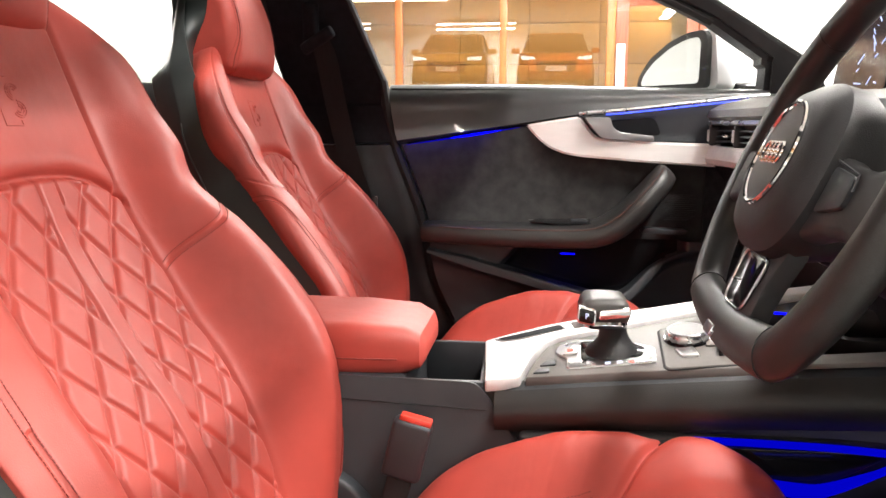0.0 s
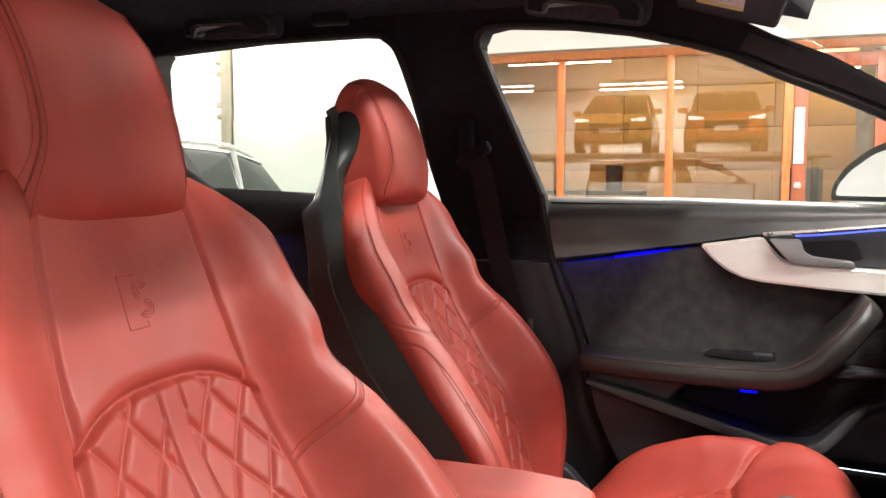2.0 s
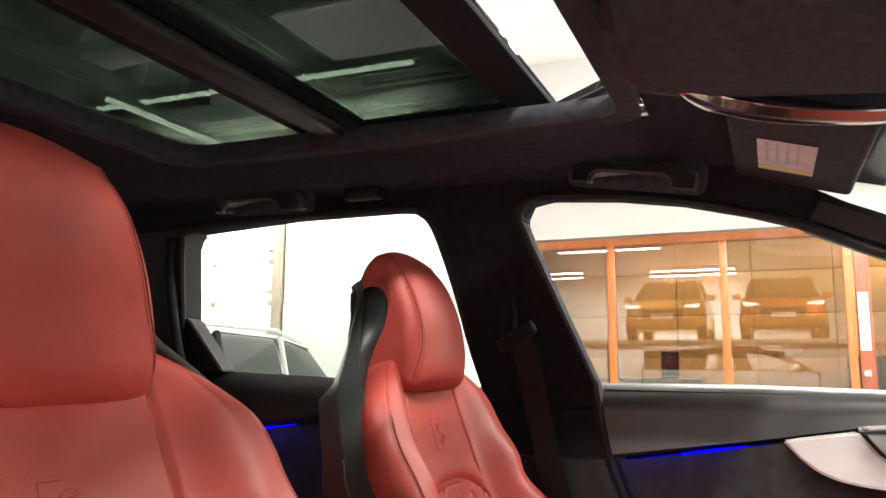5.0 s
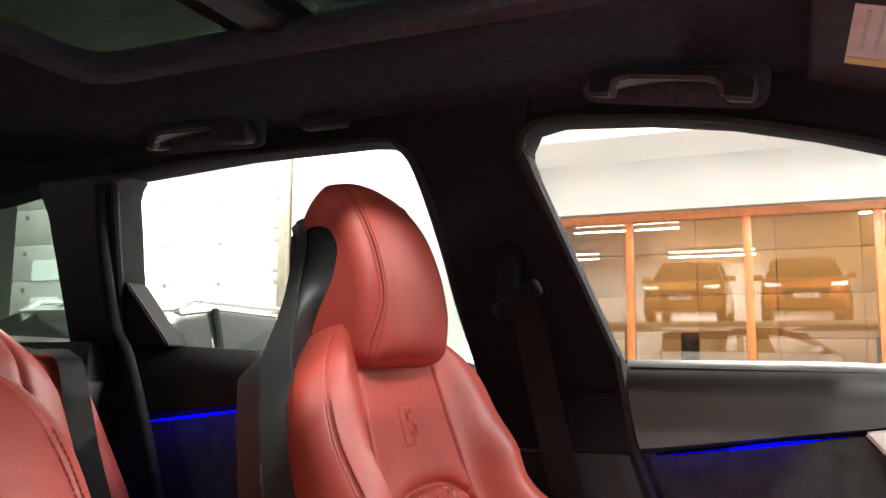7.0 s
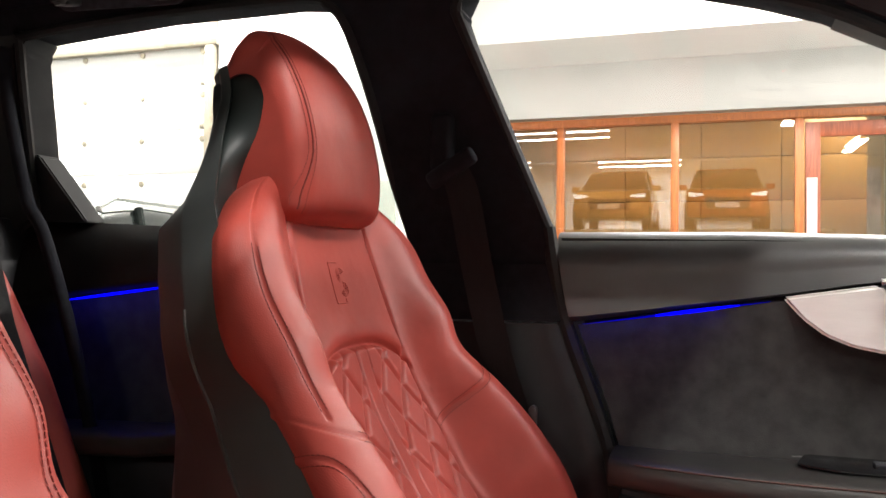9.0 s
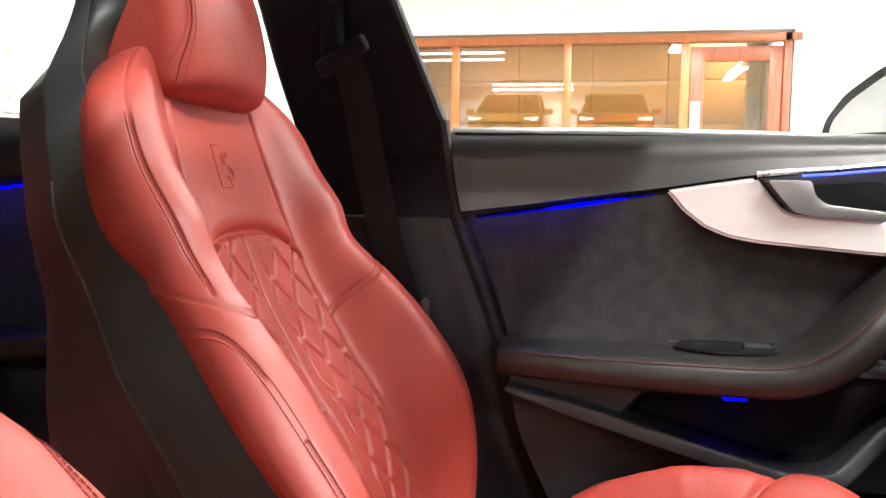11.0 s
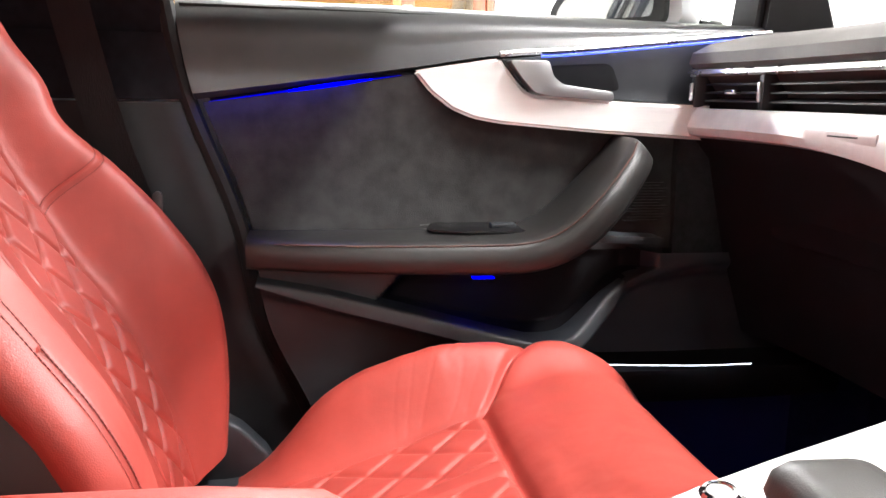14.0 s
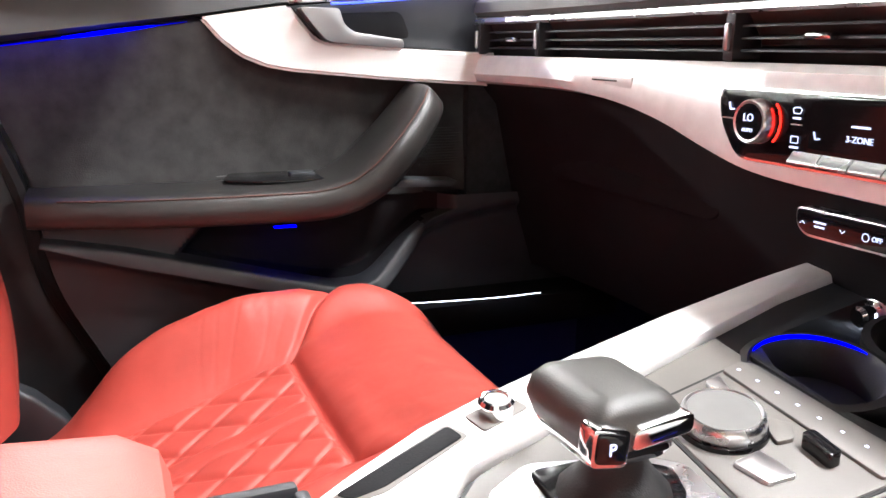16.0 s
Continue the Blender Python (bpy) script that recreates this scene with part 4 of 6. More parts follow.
    # Thin beads added along ridge and lip to draw the shell's highlight lines.
    for sg in (-1, 1):
        part("shell_highlight_bead", tube([Vector(back_place(sg * (back_half(s) - 0.0055), s, shell_ridge(s) - back_swell(s))) for s in [-0.06 + 0.50 * i / 60 for i in range(61)]], 0.0022, 6), SHELL, seat)
        part("shell_highlight_bead", tube([Vector(back_place(sg * (back_half(s) - 0.0035), s, shell_line(s) - back_swell(s))) for s in [-0.06 + 0.52 * i / 60 for i in range(61)]], 0.0018, 6), SHELL, seat)
    iw = curve([(0.47, 0.10), (0.53, 0.098), (0.60, 0.095), (0.645, 0.094), (0.660, 0.092), (0.676, 0.086)])
    inf = curve([(0.47, -0.04), (0.55, -0.050), (0.578, -0.033), (0.602, -0.008), (0.628, 0.008), (0.644, 0.013), (0.664, 0.010), (0.676, -0.004)])

    def insert_ring(s):
        """From the headrest's hollow out to the lip of the shell."""
        a, b, n0 = iw(s), max(iw(s) + 0.003, sw(s) - 0.016), shell_line(s) - back_swell(s) - 0.004
        f = inf(s) - back_swell(s)
        mid_n = n0 + (f - n0) * 0.42
        half = [(a - 0.012, f), (a, f - 0.004), (a + (b - a) * 0.45, mid_n), (b, n0), (b - 0.01, n0 - 0.03)]
        return [Vector(back_place(y, s, n)) for y, n in rounded(half + [(-y, n) for y, n in reversed(half)], 0.006, 3)]

    part("headrest_insert", loft([insert_ring(s) for s in [0.47 + 0.206 * i / 36 for i in range(37)]]), INSERT, seat, "black headrest insert")
    hinge = [(-0.200, 0.217), (-0.180, 0.204), (-0.150, 0.172), (-0.125, 0.120), (-0.235, 0.120), (-0.235, 0.190)]
    sharp(part("hinge_cover", slab(hinge, "y", 0.205, 0.238, 0.006, 3), PLASTIC, seat, "grey plastic recliner cover"))
    # base
    rings = []
    for x, zt, w in ((-0.34, 0.36, 0.20), (-0.2, 0.36, 0.235), (0.0, 0.38, 0.24), (0.15, 0.42, 0.235), (0.24, 0.42, 0.21), (0.29, 0.40, 0.19)):
        rings.append([Vector((x, y, z - BASE)) for y, z in rounded([(-w, zt), (w, zt), (w * 0.95, 0.30), (-w * 0.95, 0.30)], 0.03, 4)])
    part("seat_base", loft(rings), PLASTIC, seat, "dark plastic seat base")
    for sg in (-1, 1):
        part("seat_rail", box(-0.05, sg * 0.19, 0.045, 0.55, 0.04, 0.09, 0.006), RUBBER, seat)
    return seat


def smoothed2(pts):
    if len(pts) == 2:
        (a, b), (c, d) = pts
        return [(a + (c - a) * i / 8, b + (d - b) * i / 8) for i in range(9)]
    return pts


PASS_Y, DRIVE_Y, PASS_X, DRIVE_X = 0.362, -0.368, -0.007, 0.030
seat = front_seat((PASS_X, PASS_Y, BASE), "red leather sports passenger seat with quilted centre and dark shell")
drive_seat = front_seat((DRIVE_X, DRIVE_Y + 0.006, BASE + 0.002), "red leather sports driver's seat with quilted centre and embossed badge", 0.74)

# the driver's cushion is set lower
for ob in drive_seat.children:
    if ob.name.split(".")[0] in ("seat_quilting", "seat_bolster", "thigh_support", "stitching_cushion"):
        ob.location += Vector((0.012, 0, -0.014))
    if ob.name.split(".")[0] in ("headrest", "headrest_insert"):
        ob.location += Vector((-0.024, 0, -0.003))


# ---- the hall outside ----
structure("ground", box(0, 0, -0.05, 60, 60, 0.1), FLOOR, "polished grey showroom floor")
structure("ceiling_hall", box(-1, 0, 4.05, 26, 22, 0.1), CEIL, "white showroom ceiling")
PY = 7.78
structure("wall_north_lower", box(-3.4, PY + 0.05, 1.2, 1.3, 0.2, 2.4), WALL, "white painted wall")
structure("wall_north", box(6.5, PY + 0.05, 2.0, 9.5, 0.2, 4.0), WALL, "white painted wall")
structure("wall_north_upper", box(-1.4, PY + 0.05, 3.2, 6.3, 0.2, 1.66), WALL, "white painted wall above the office glazing")
structure("soffit", box(0.5, PY - 0.55, 3.45, 18, 1.0, 1.1, 0.01), WALL, "white dropped ceiling edge")
structure("wall_east", box(11.1, 0, 2.0, 0.2, 22, 4.0), WALL, "white painted wall")
structure("wall_south", box(-1, -10.0, 2.0, 26, 0.2, 4.0), WALL, "white painted wall")
structure("wall_west", box(-13.1, 0, 2.0, 0.2, 22, 4.0), WALL, "white painted wall")
structure("wall_corner", box(-3.63, 6.3, 2.0, 1.86, 0.2, 4.0), WALL, "white painted wall beside the garage door")
structure("wainscot", box(-3.63, 6.19, 0.8, 1.86, 0.02, 1.6), GREENISH, "pale green painted lower wall")
structure("wall_return", box(-2.72, 7.0, 2.0, 0.08, 1.6, 4.0), WALL, "white painted wall")
# Fixtures for all hall lamps, the added fill lamps too.
for tx, ty, tr, tw in TUBES:
    lamp = thing("tube_lamp", "lit white linear ceiling tube lamp", "ceiling lamp", (tx, ty, 4.0), "ceiling tube lamps", turn=tr)
    part("housing", box(0, 0, -0.06, 2.5, 0.10, 0.10, 0.01), WALL, lamp)
    part("tube", box(0, 0, -0.13, 2.4, 0.05, 0.04, 0.01), TUBE, lamp, "glowing white tube")

# office glazing
office = thing("office_partition", "orange wooden framed glass office partition with a door", "glass partition", (-0.5, PY, 0), kind="structure")
OX = 0.5
MULL = [-2.63, -1.50, -0.366, 0.76]
for mx in MULL:
    part("mullion", box(mx + OX, 0, 1.17, 0.075, 0.10, 2.34, 0.006), FRAME_WOOD, office)
part("top_rail", box(-0.43 + OX, 0, 2.30, 4.5, 0.11, 0.08, 0.006), FRAME_WOOD, office)
part("bottom_rail", box(-0.95 + OX, 0, 0.06, 3.4, 0.11, 0.12, 0.006), FRAME_WOOD, office)
part("door_post", box(1.70 + OX, 0, 1.17, 0.07, 0.11, 2.34, 0.006), DOOR_WOOD, office)
leaf = part("door_leaf", joined(box(0.88 + OX, 0, 1.12, 0.13, 0.05, 2.2, 0.005), box(1.60 + OX, 0, 1.12, 0.12, 0.05, 2.2, 0.005), box(1.24 + OX, 0, 2.15, 0.60, 0.05, 0.14, 0.005), box(1.24 + OX, 0, 0.15, 0.60, 0.05, 0.26, 0.005)), DOOR_WOOD, office, "red-brown wooden door with glass")
part("notice", box(0.87 + OX, -0.035, 1.42, 0.09, 0.004, 0.55), LABEL, leaf, "white notice strip")
part("lock", moved(lathe([(0.0, 0), (0.035, 0), (0.035, 0.01), (0.0, 0.012)], 16), Matrix.Translation((0.87 + OX, -0.025, 0.93)) @ pose(0, 0, 0, 90)), SATIN, leaf)
dp = part("pane", box(1.24 + OX, 0.01, 1.18, 0.62, 0.006, 1.85), OFFICE_PANE, leaf)
dp.visible_shadow = False
for a, b in zip(MULL, MULL[1:]):
    gp = part("pane", box((a + b) / 2 + OX, 0.01, 1.2, b - a - 0.07, 0.006, 2.15), OFFICE_PANE, office)
    gp.visible_shadow = False
# room behind the glass
structure("wall_office", box(-0.5, PY + 3.1, 1.4, 5.2, 0.1, 2.9), PALE_PANEL, "beige panelled office back wall")
structure("wall_office_side", box(2.1, PY + 1.6, 1.4, 0.1, 3.1, 2.9), WALL, "office side wall")
structure("wall_office_side_2", box(-3.0, PY + 1.6, 1.4, 0.1, 3.1, 2.9), PALE_PANEL, "office side wall")
structure("ceiling_office", box(-0.5, PY + 1.65, 2.85, 5.2, 3.0, 0.06), CEIL, "office ceiling")
# Unseen area lamps added to brighten the office; no fixtures hang here.
area_lamp(-0.6, PY + 1.5, 2.78, 2.4, 0.5, 70)
area_lamp(1.5, PY + 1.9, 2.78, 0.8, 0.5, 45)

low_lamp = thing("tube_lamp", "lit white tube lamp hung below the ceiling on two rods", "ceiling lamp", (-5.0, 5.0, 3.2), "ceiling tube lamps", turn=90)
part("housing", box(0, 0, 0.03, 1.8, 0.08, 0.06, 0.01), WALL, low_lamp)
part("tube", box(0, 0, -0.02, 1.75, 0.05, 0.04, 0.01), TUBE, low_lamp, "glowing white tube")
for dx in (-0.7, 0.7):
    part("rod", box(dx, 0, 0.43, 0.015, 0.015, 0.78), STEEL, low_lamp)


# ---- rear door, rear bench, belts ----
rdoor = thing("door_2", "closed rear passenger door with black lining and blue light line", "car door", (-0.9, 0.76, 0.22), kind="structure")
R = Matrix.Translation((0.9, -0.76, -0.22))


def rear_upper(u, v):
    x = -1.28 + 0.76 * u
    zt, zb = 0.966 - 0.032 * u, 0.808 + 0.098 * u
    prof = curve([(0, 0.765), (0.10, 0.742), (0.22, 0.722), (0.42, 0.706), (0.72, 0.694), (0.92, 0.688), (1.0, 0.700)])
    return (x, prof(v), zt + 0.004 * math.sin(math.pi * min(1, v / 0.2)) - (zt - zb) * max(0, (v - 0.1) / 0.9))


part("upper_card", moved(surf(rear_upper, 30, 20), R), SOFT, rdoor)
part("suede_panel", moved(surf(lambda u, v: (-1.28 + 0.76 * u, 0.694 + 0.01 * math.sin(math.pi * v), 0.808 + 0.098 * u - (0.20 + 0.09 * u) * v), 20, 10), R), ALCANTARA, rdoor, "dark grey suede door panel")
part("lower_lining", moved(surf(lambda u, v: (-1.28 + 0.76 * u, 0.66 - 0.01 * v, 0.60 - 0.36 * v), 20, 10), R), PLASTIC, rdoor)
part("light_line", moved(tube([(-1.15 + 0.018 * i, 0.691, 0.8225 + 0.00232 * i) for i in range(15)], lambda t: 0.0005 + 0.0022 * math.sin(math.pi * t), 8), R), BLUE, rdoor, "glowing blue ambient light line")
arm_r = [arm_section(Vector((x, 0, z)), Vector((0, 0, 1)), 0.06, 0.02, 0.575) for x, z in ((-1.16, 0.60), (-1.05, 0.604), (-0.9, 0.61), (-0.75, 0.63), (-0.65, 0.67), (-0.60, 0.70))]
part("armrest", moved(loft(arm_r), R), BLACK_LEATHER, rdoor, "black leather armrest")
inlay_r = rounded([(-0.74, 0.83), (-0.60, 0.85), (-0.55, 0.80), (-0.66, 0.785)], 0.02)
part("silver_inlay", moved(slab(inlay_r, "y", 0.672, 0.70, 0.003), R), SILVER, rdoor)
part("outer_skin", moved(slab([(-2.2, 0.95), (-2.2, 0.22), (-0.56, 0.22), (-0.56, 0.935)], "y", 0.79, 0.80), R), CAR_WHITE, rdoor, "white painted outer skin")
part("quarter_cover", moved(side_panel([(-1.205, 0.965), (-1.10, 0.962), (-1.155, 1.075), (-1.170, 1.08)], 0.0, 0.05, 1, 0.003), R), RUBBER, rdoor, "small triangular window corner cover")
structure("door_seal", tube(smoothed([(-0.97, 0.622, 0.45), (-1.04, 0.625, 0.72), (-1.12, 0.632, 0.93), (-1.165, 0.636, 1.0), (-1.165, 0.596, 1.15), (-1.14, 0.563, 1.24)], 40), 0.011, 10), PILLAR, "black rubber door seal", True)

# driver's side body behind the open door
structure("wall_car_driver", box(-1.35, -0.74, 0.58, 1.7, 0.08, 0.76), PLASTIC, "dark inner side panel behind the driver")
structure("wall_car_tail", box(-2.2, 0, 0.62, 0.08, 1.5, 0.7), PLASTIC, "dark luggage bay end wall")
structure("sill", box(0.15, -0.74, 0.27, 1.35, 0.12, 0.12, 0.02), PLASTIC, "dark door sill trim")

bench = thing("rear_bench", "red leather rear bench seat with black belt", "rear seat", (-1.04, 0, 0.22))


BM = Matrix.Translation((1.04, 0, -0.22))
bench_top = curve([(0.0, 0.980), (0.09, 0.982), (0.12, 0.998), (0.30, 1.006), (0.37, 1.003), (0.41, 0.991), (0.44, 0.968), (0.458, 0.946)])
bench_out = curve([(0.40, 0.604), (0.703, 0.589), (0.785, 0.574), (0.89, 0.549), (0.948, 0.526)])


def bench_face(z):
    return -0.908 - 0.40 * (z - 0.42)


def bench_back(u, v):
    """Two padded places and a narrow one between them, rolled back along the top."""
    y = -0.458 + 0.916 * u
    a = abs(y)
    t = abs(a - 0.279) / 0.179 if a > 0.10 else a / 0.10
    z = 0.40 + (bench_top(a) - 0.40) * v
    n = 0.020 * (1 - t**6) + 0.014 * math.sin(math.pi * v) - 0.060 * max(0, (v - 0.88) / 0.12) ** 2
    groove = 0.006 * math.exp(-((a - 0.385) / 0.006) ** 2)
    return (bench_face(z) + n - groove, y, z)


part("backrest", moved(surf(bench_back, 150, 50, -0.02), BM), RED, bench, "smooth red leather rear backrest")
for sg in (-1, 1):
    def bench_side(u, v):
        z = 0.40 + 0.548 * v
        return (bench_face(z) - 0.010 - 0.03 * max(0, (u - 0.7) / 0.3) ** 2 - 0.03 * max(0, (v - 0.94) / 0.06) ** 2, sg * (0.452 + (bench_out(z) - 0.452) * u), z)

    part("side_pad", moved(surf(bench_side, 24, 40, -0.02 * sg), BM), RED, bench)
    head = [[Vector((x, sg * 0.232 + y, z)) for x, y in rounded([(-1.185 - d, -w), (-1.185 + d, -w * 0.9), (-1.185 + d, w * 0.9), (-1.185 - d, w)], 0.020, 5)]
            for z, d, w in ((1.008, 0.024, 0.100), (1.014, 0.034, 0.114), (1.040, 0.042, 0.121), (1.075, 0.042, 0.123), (1.098, 0.036, 0.117), (1.108, 0.026, 0.104))]
    part("headrest", moved(loft(head), BM), RED, bench, "red leather rear headrest")
    part("headrest_post", moved(tube([(-1.19, sg * 0.232 - 0.06, 0.96), (-1.19, sg * 0.232 - 0.06, 1.02)], 0.006, 8), BM), CHROME, bench)
    part("headrest_post", moved(tube([(-1.19, sg * 0.232 + 0.06, 0.96), (-1.19, sg * 0.232 + 0.06, 1.02)], 0.006, 8), BM), CHROME, bench)
part("top_rim", moved(tube(smoothed([(-1.215, y, bench_top(abs(y)) + 0.004) for y in [-0.455 + 0.035 * i for i in range(27)]] + [(-1.22, 0.50, 0.945), (-1.22, 0.58, 0.925)], 80), 0.014, 10), BM), RUBBER, bench, "black plastic trim along the backrest top")
part("seat_cushion", surf(lambda u, v: (0.10 + 0.42 * v, -0.60 + 1.2 * u, 0.17 + 0.07 * math.sin(math.pi * min(1, 0.25 + v * 0.8)) - 0.05 * (abs(((u * 3) % 1) - 0.5) * 2) ** 8), 60, 20, 0.02), RED, bench)
bm = bmesh.new()
prev = None
for i in range(31):
    z = 0.956 - 0.46 * i / 30
    c = 0.495 - 0.075 * (0.956 - z)
    q = [bm.verts.new((bench_face(z) + 0.006 - 0.03 * max(0, (z - 0.93) / 0.026) ** 2 + 0.03 * max(0, (0.80 - z) / 0.3), c + dy, z)) for dy in (-0.026, 0.026)]
    if prev:
        bm.faces.new((prev[0], prev[1], q[1], q[0]))
    prev = q
bmesh.ops.solidify(bm, geom=bm.faces[:], thickness=0.002)
part("belt_strap", moved(bm, BM), WEBBING, bench, "black seat belt webbing")
part("belt_guide", moved(box(-1.190, 0.497, 0.944, 0.05, 0.075, 0.022, 0.006), BM), RUBBER, bench, "black belt guide")
structure("parcel_cover", box(-1.75, 0, 0.955, 0.75, 1.25, 0.012, 0.004), PLASTIC, "dark luggage cover behind the bench")

# front belt on the passenger's pillar
belt = thing("seat_belt", "black seat belt with height adjuster on the pillar", "seat belt", (-0.40, 0.64, 0.9))
bm = bmesh.new()
prev = None
for p in smoothed([(0.008, -0.030, 0.128), (0.022, -0.024, 0.09), (0.039, -0.016, -0.007), (0.066, -0.010, -0.128), (0.092, -0.004, -0.215), (0.135, 0.0, -0.40), (0.16, 0.004, -0.60)], 36):
    q = [bm.verts.new(p + Vector((dx, 0, 0))) for dx in (-0.023, 0.023)]
    if prev:
        bm.faces.new((prev[0], prev[1], q[1], q[0]))
    prev = q
bmesh.ops.solidify(bm, geom=bm.faces[:], thickness=0.002)
part("webbing", bm, WEBBING, belt)
part("guide_loop", joined(box(0.006, -0.032, 0.128, 0.078, 0.016, 0.026, 0.010, 3, Matrix.Rotation(radians(-32), 4, "Y")), box(-0.012, -0.016, 0.165, 0.034, 0.026, 0.085, 0.010, 3)), PILLAR, belt, "plastic belt guide")
part("tongue_stop", moved(slab(rounded([(-0.004, -0.016), (0.006, -0.016), (0.007, 0.010), (0.002, 0.014), (-0.004, 0.010)], 0.004, 3), "y", -0.004, 0.004, 0.0015), Matrix.Translation((0.118, -0.016, -0.206))), HANDLE_GREY, belt, "grey plastic belt hook")

# ---- headliner fittings ----
def grab_handle(x, y, z, tip, dive, label):
    g = thing("grab_handle", label, "grab handle", (x, y, z), "roof grab handles")
    tilt = Matrix.Rotation(radians(dive), 4, "Y") @ Matrix.Rotation(radians(tip), 4, "X")
    side = [(0.100, -0.024), (0.101, 0.000), (0.094, 0.010), (0.082, 0.014), (0.0, 0.0165)]
    inner = [(0.0, -0.0015), (0.050, -0.003), (0.060, -0.009), (0.064, -0.024)]
    out = side[:4] + [(-x, z) for x, z in side[3::-1]] + [(-x, z) for x, z in inner[:0:-1]] + inner[1:]
    bm = slab(out, "y", -0.030, -0.008, 0.0)
    for v in bm.verts:
        v.co.y += 0.022 * max(0, abs(v.co.x) - 0.06) / 0.04 + 0.004 * (v.co.x / 0.1) ** 2
    bmesh.ops.bevel(bm, geom=[e for e in bm.edges if e.calc_face_angle(0) > 0.5], offset=0.005, segments=3, affect="EDGES", clamp_overlap=True)
    part("grip", moved(bm, tilt), HANDLE_GREY, g)
    for s in (-1, 1):
        part("foot", moved(box(s * 0.082, 0.012, -0.012, 0.032, 0.030, 0.024, 0.006, 3), tilt), HANDLE_GREY, g)
    part("recess", moved(slab(rounded([(-0.113, -0.030), (0.113, -0.030), (0.113, 0.026), (-0.113, 0.026)], 0.022, 5), "y", 0.023, 0.029, 0.002), tilt), HEADLINER, g)
    return g


grab_handle(-0.165, 0.498, 1.283, 12, 9, "dark grey front passenger grab handle under the headliner")
grab_handle(-0.87, 0.483, 1.288, 12, 2, "dark grey rear grab handle under the headliner")
hook = thing("coat_hook", "small black coat hook cover on the headliner", "coat hook", (-0.66, 0.52, 1.292))
part("cover", box(0, 0, 0, 0.075, 0.03, 0.025, 0.008, 3), RUBBER, hook)

visor = thing("sun_visor", "dark cloth sun visor with a paper warning label", "sun visor", (0.07, 0.37, 1.268))
VT = Matrix.Rotation(radians(16), 4, "Y")
part("flap", moved(box(0, 0, -0.004, 0.17, 0.40, 0.016, 0.012, 3), VT), HEADLINER, visor)
lab = part("warning_label", moved(box(-0.010, 0.02, -0.0135, 0.074, 0.16, 0.001), VT), LABEL, visor, "pale paper warning label")
part("label_band", moved(box(-0.010, 0.088, -0.0144, 0.072, 0.020, 0.001), VT), LABEL_Y, lab)
for k in range(4):
    part("print_bar", moved(box(-0.034 + 0.013 * k, 0.0, -0.0144, 0.004, 0.10, 0.001), VT), PRINT, lab)

over = thing("overhead_console", "dark overhead console with glossy light panel and chrome edge", "overhead console", (0.10, 0, 1.28))
rings = []
for x, hw_, d in ((-0.21, 0.06, 0.004), (-0.19, 0.12, 0.02), (-0.14, 0.150, 0.026), (-0.04, 0.165, 0.034), (0.08, 0.160, 0.038), (0.16, 0.14, 0.034), (0.19, 0.10, 0.015)):
    rings.append([Vector((x, hw_ * math.copysign(abs(math.cos(a)) ** 0.6, math.cos(a)), 0.03 - 0.2 * max(0, x) * 0.5 + (d + 0.03) * (math.sin(a) if math.sin(a) < 0 else 0.0))) for a in [k * math.tau / 32 for k in range(32)]])
part("housing", loft(rings), HEADLINER, over)
rim = smoothed([(-0.150, 0.060, -0.020), (-0.115, 0.108, -0.029), (-0.050, 0.142, -0.038), (0.040, 0.152, -0.047), (0.120, 0.128, -0.048)], 48)
# Reflections of seats and windows in the lens are put into this bronze.
BRONZE = material("reflection_bronze", (0.42, 0.31, 0.26), 0.14, metal=0.9, coat=0.4, rvar=0.05, scale=12)
lens_rings = []
for i, c in enumerate(rim):
    t = i / 47
    d = (rim[min(i + 1, 47)] - rim[max(i - 1, 0)]).normalized()
    side = d.cross(Vector((0, 0, 1))).normalized()
    wide = 0.002 + 0.017 * math.sin(math.pi * t) ** 0.6
    lens_rings.append([c + side * a * wide + Vector((0, 0, b)) for a, b in ((-1, 0.004), (-0.6, -0.0035), (0, -0.0055), (0.6, -0.004), (1, 0.006), (0.6, 0.012), (-0.6, 0.012))])
light_panel = part("light_panel", loft(lens_rings), BRONZE, over, "glossy bronze curved light panel")
part("slot", tube([c + Vector((0, 0, -0.0052)) for c in rim[10:32]], lambda t: 0.0008 + 0.004 * math.sin(math.pi * t) ** 0.5, 8, flat=0.35), GLOSS, light_panel, "dark slot in the light panel")
part("chrome_edge", tube([r[4] + Vector((0, 0, -0.001)) for r in lens_rings[2:-2]], 0.0016, 6), CHROME, over, "thin polished edge strip")

# ---- outside mirror on the passenger side ----
mir = thing("wing_mirror", "white door mirror with a black-rimmed glass", "door mirror", (0.375, 0.865, 0.935), turn=37)
rings = []
for x, k, z0, z1 in ((0.0, 1.0, 0.0, 0.126), (0.03, 1.06, -0.008, 0.134), (0.07, 1.0, -0.004, 0.126), (0.11, 0.75, 0.012, 0.10), (0.13, 0.4, 0.03, 0.08)):
    rings.append([Vector((x, y * k + 0.02, z)) for y, z in rounded([(-0.135, z0), (0.105, z0), (0.098, z0 + 0.035), (-0.045, z1 - 0.002), (-0.12, z1)], 0.022, 5)])
part("housing", loft(rings), CAR_WHITE, mir)
face = rounded([(-0.112, 0.002), (0.102, 0.002), (0.094, 0.036), (0.060, 0.074), (0.0, 0.108), (-0.055, 0.124), (-0.100, 0.126), (-0.112, 0.110)], 0.014, 5)
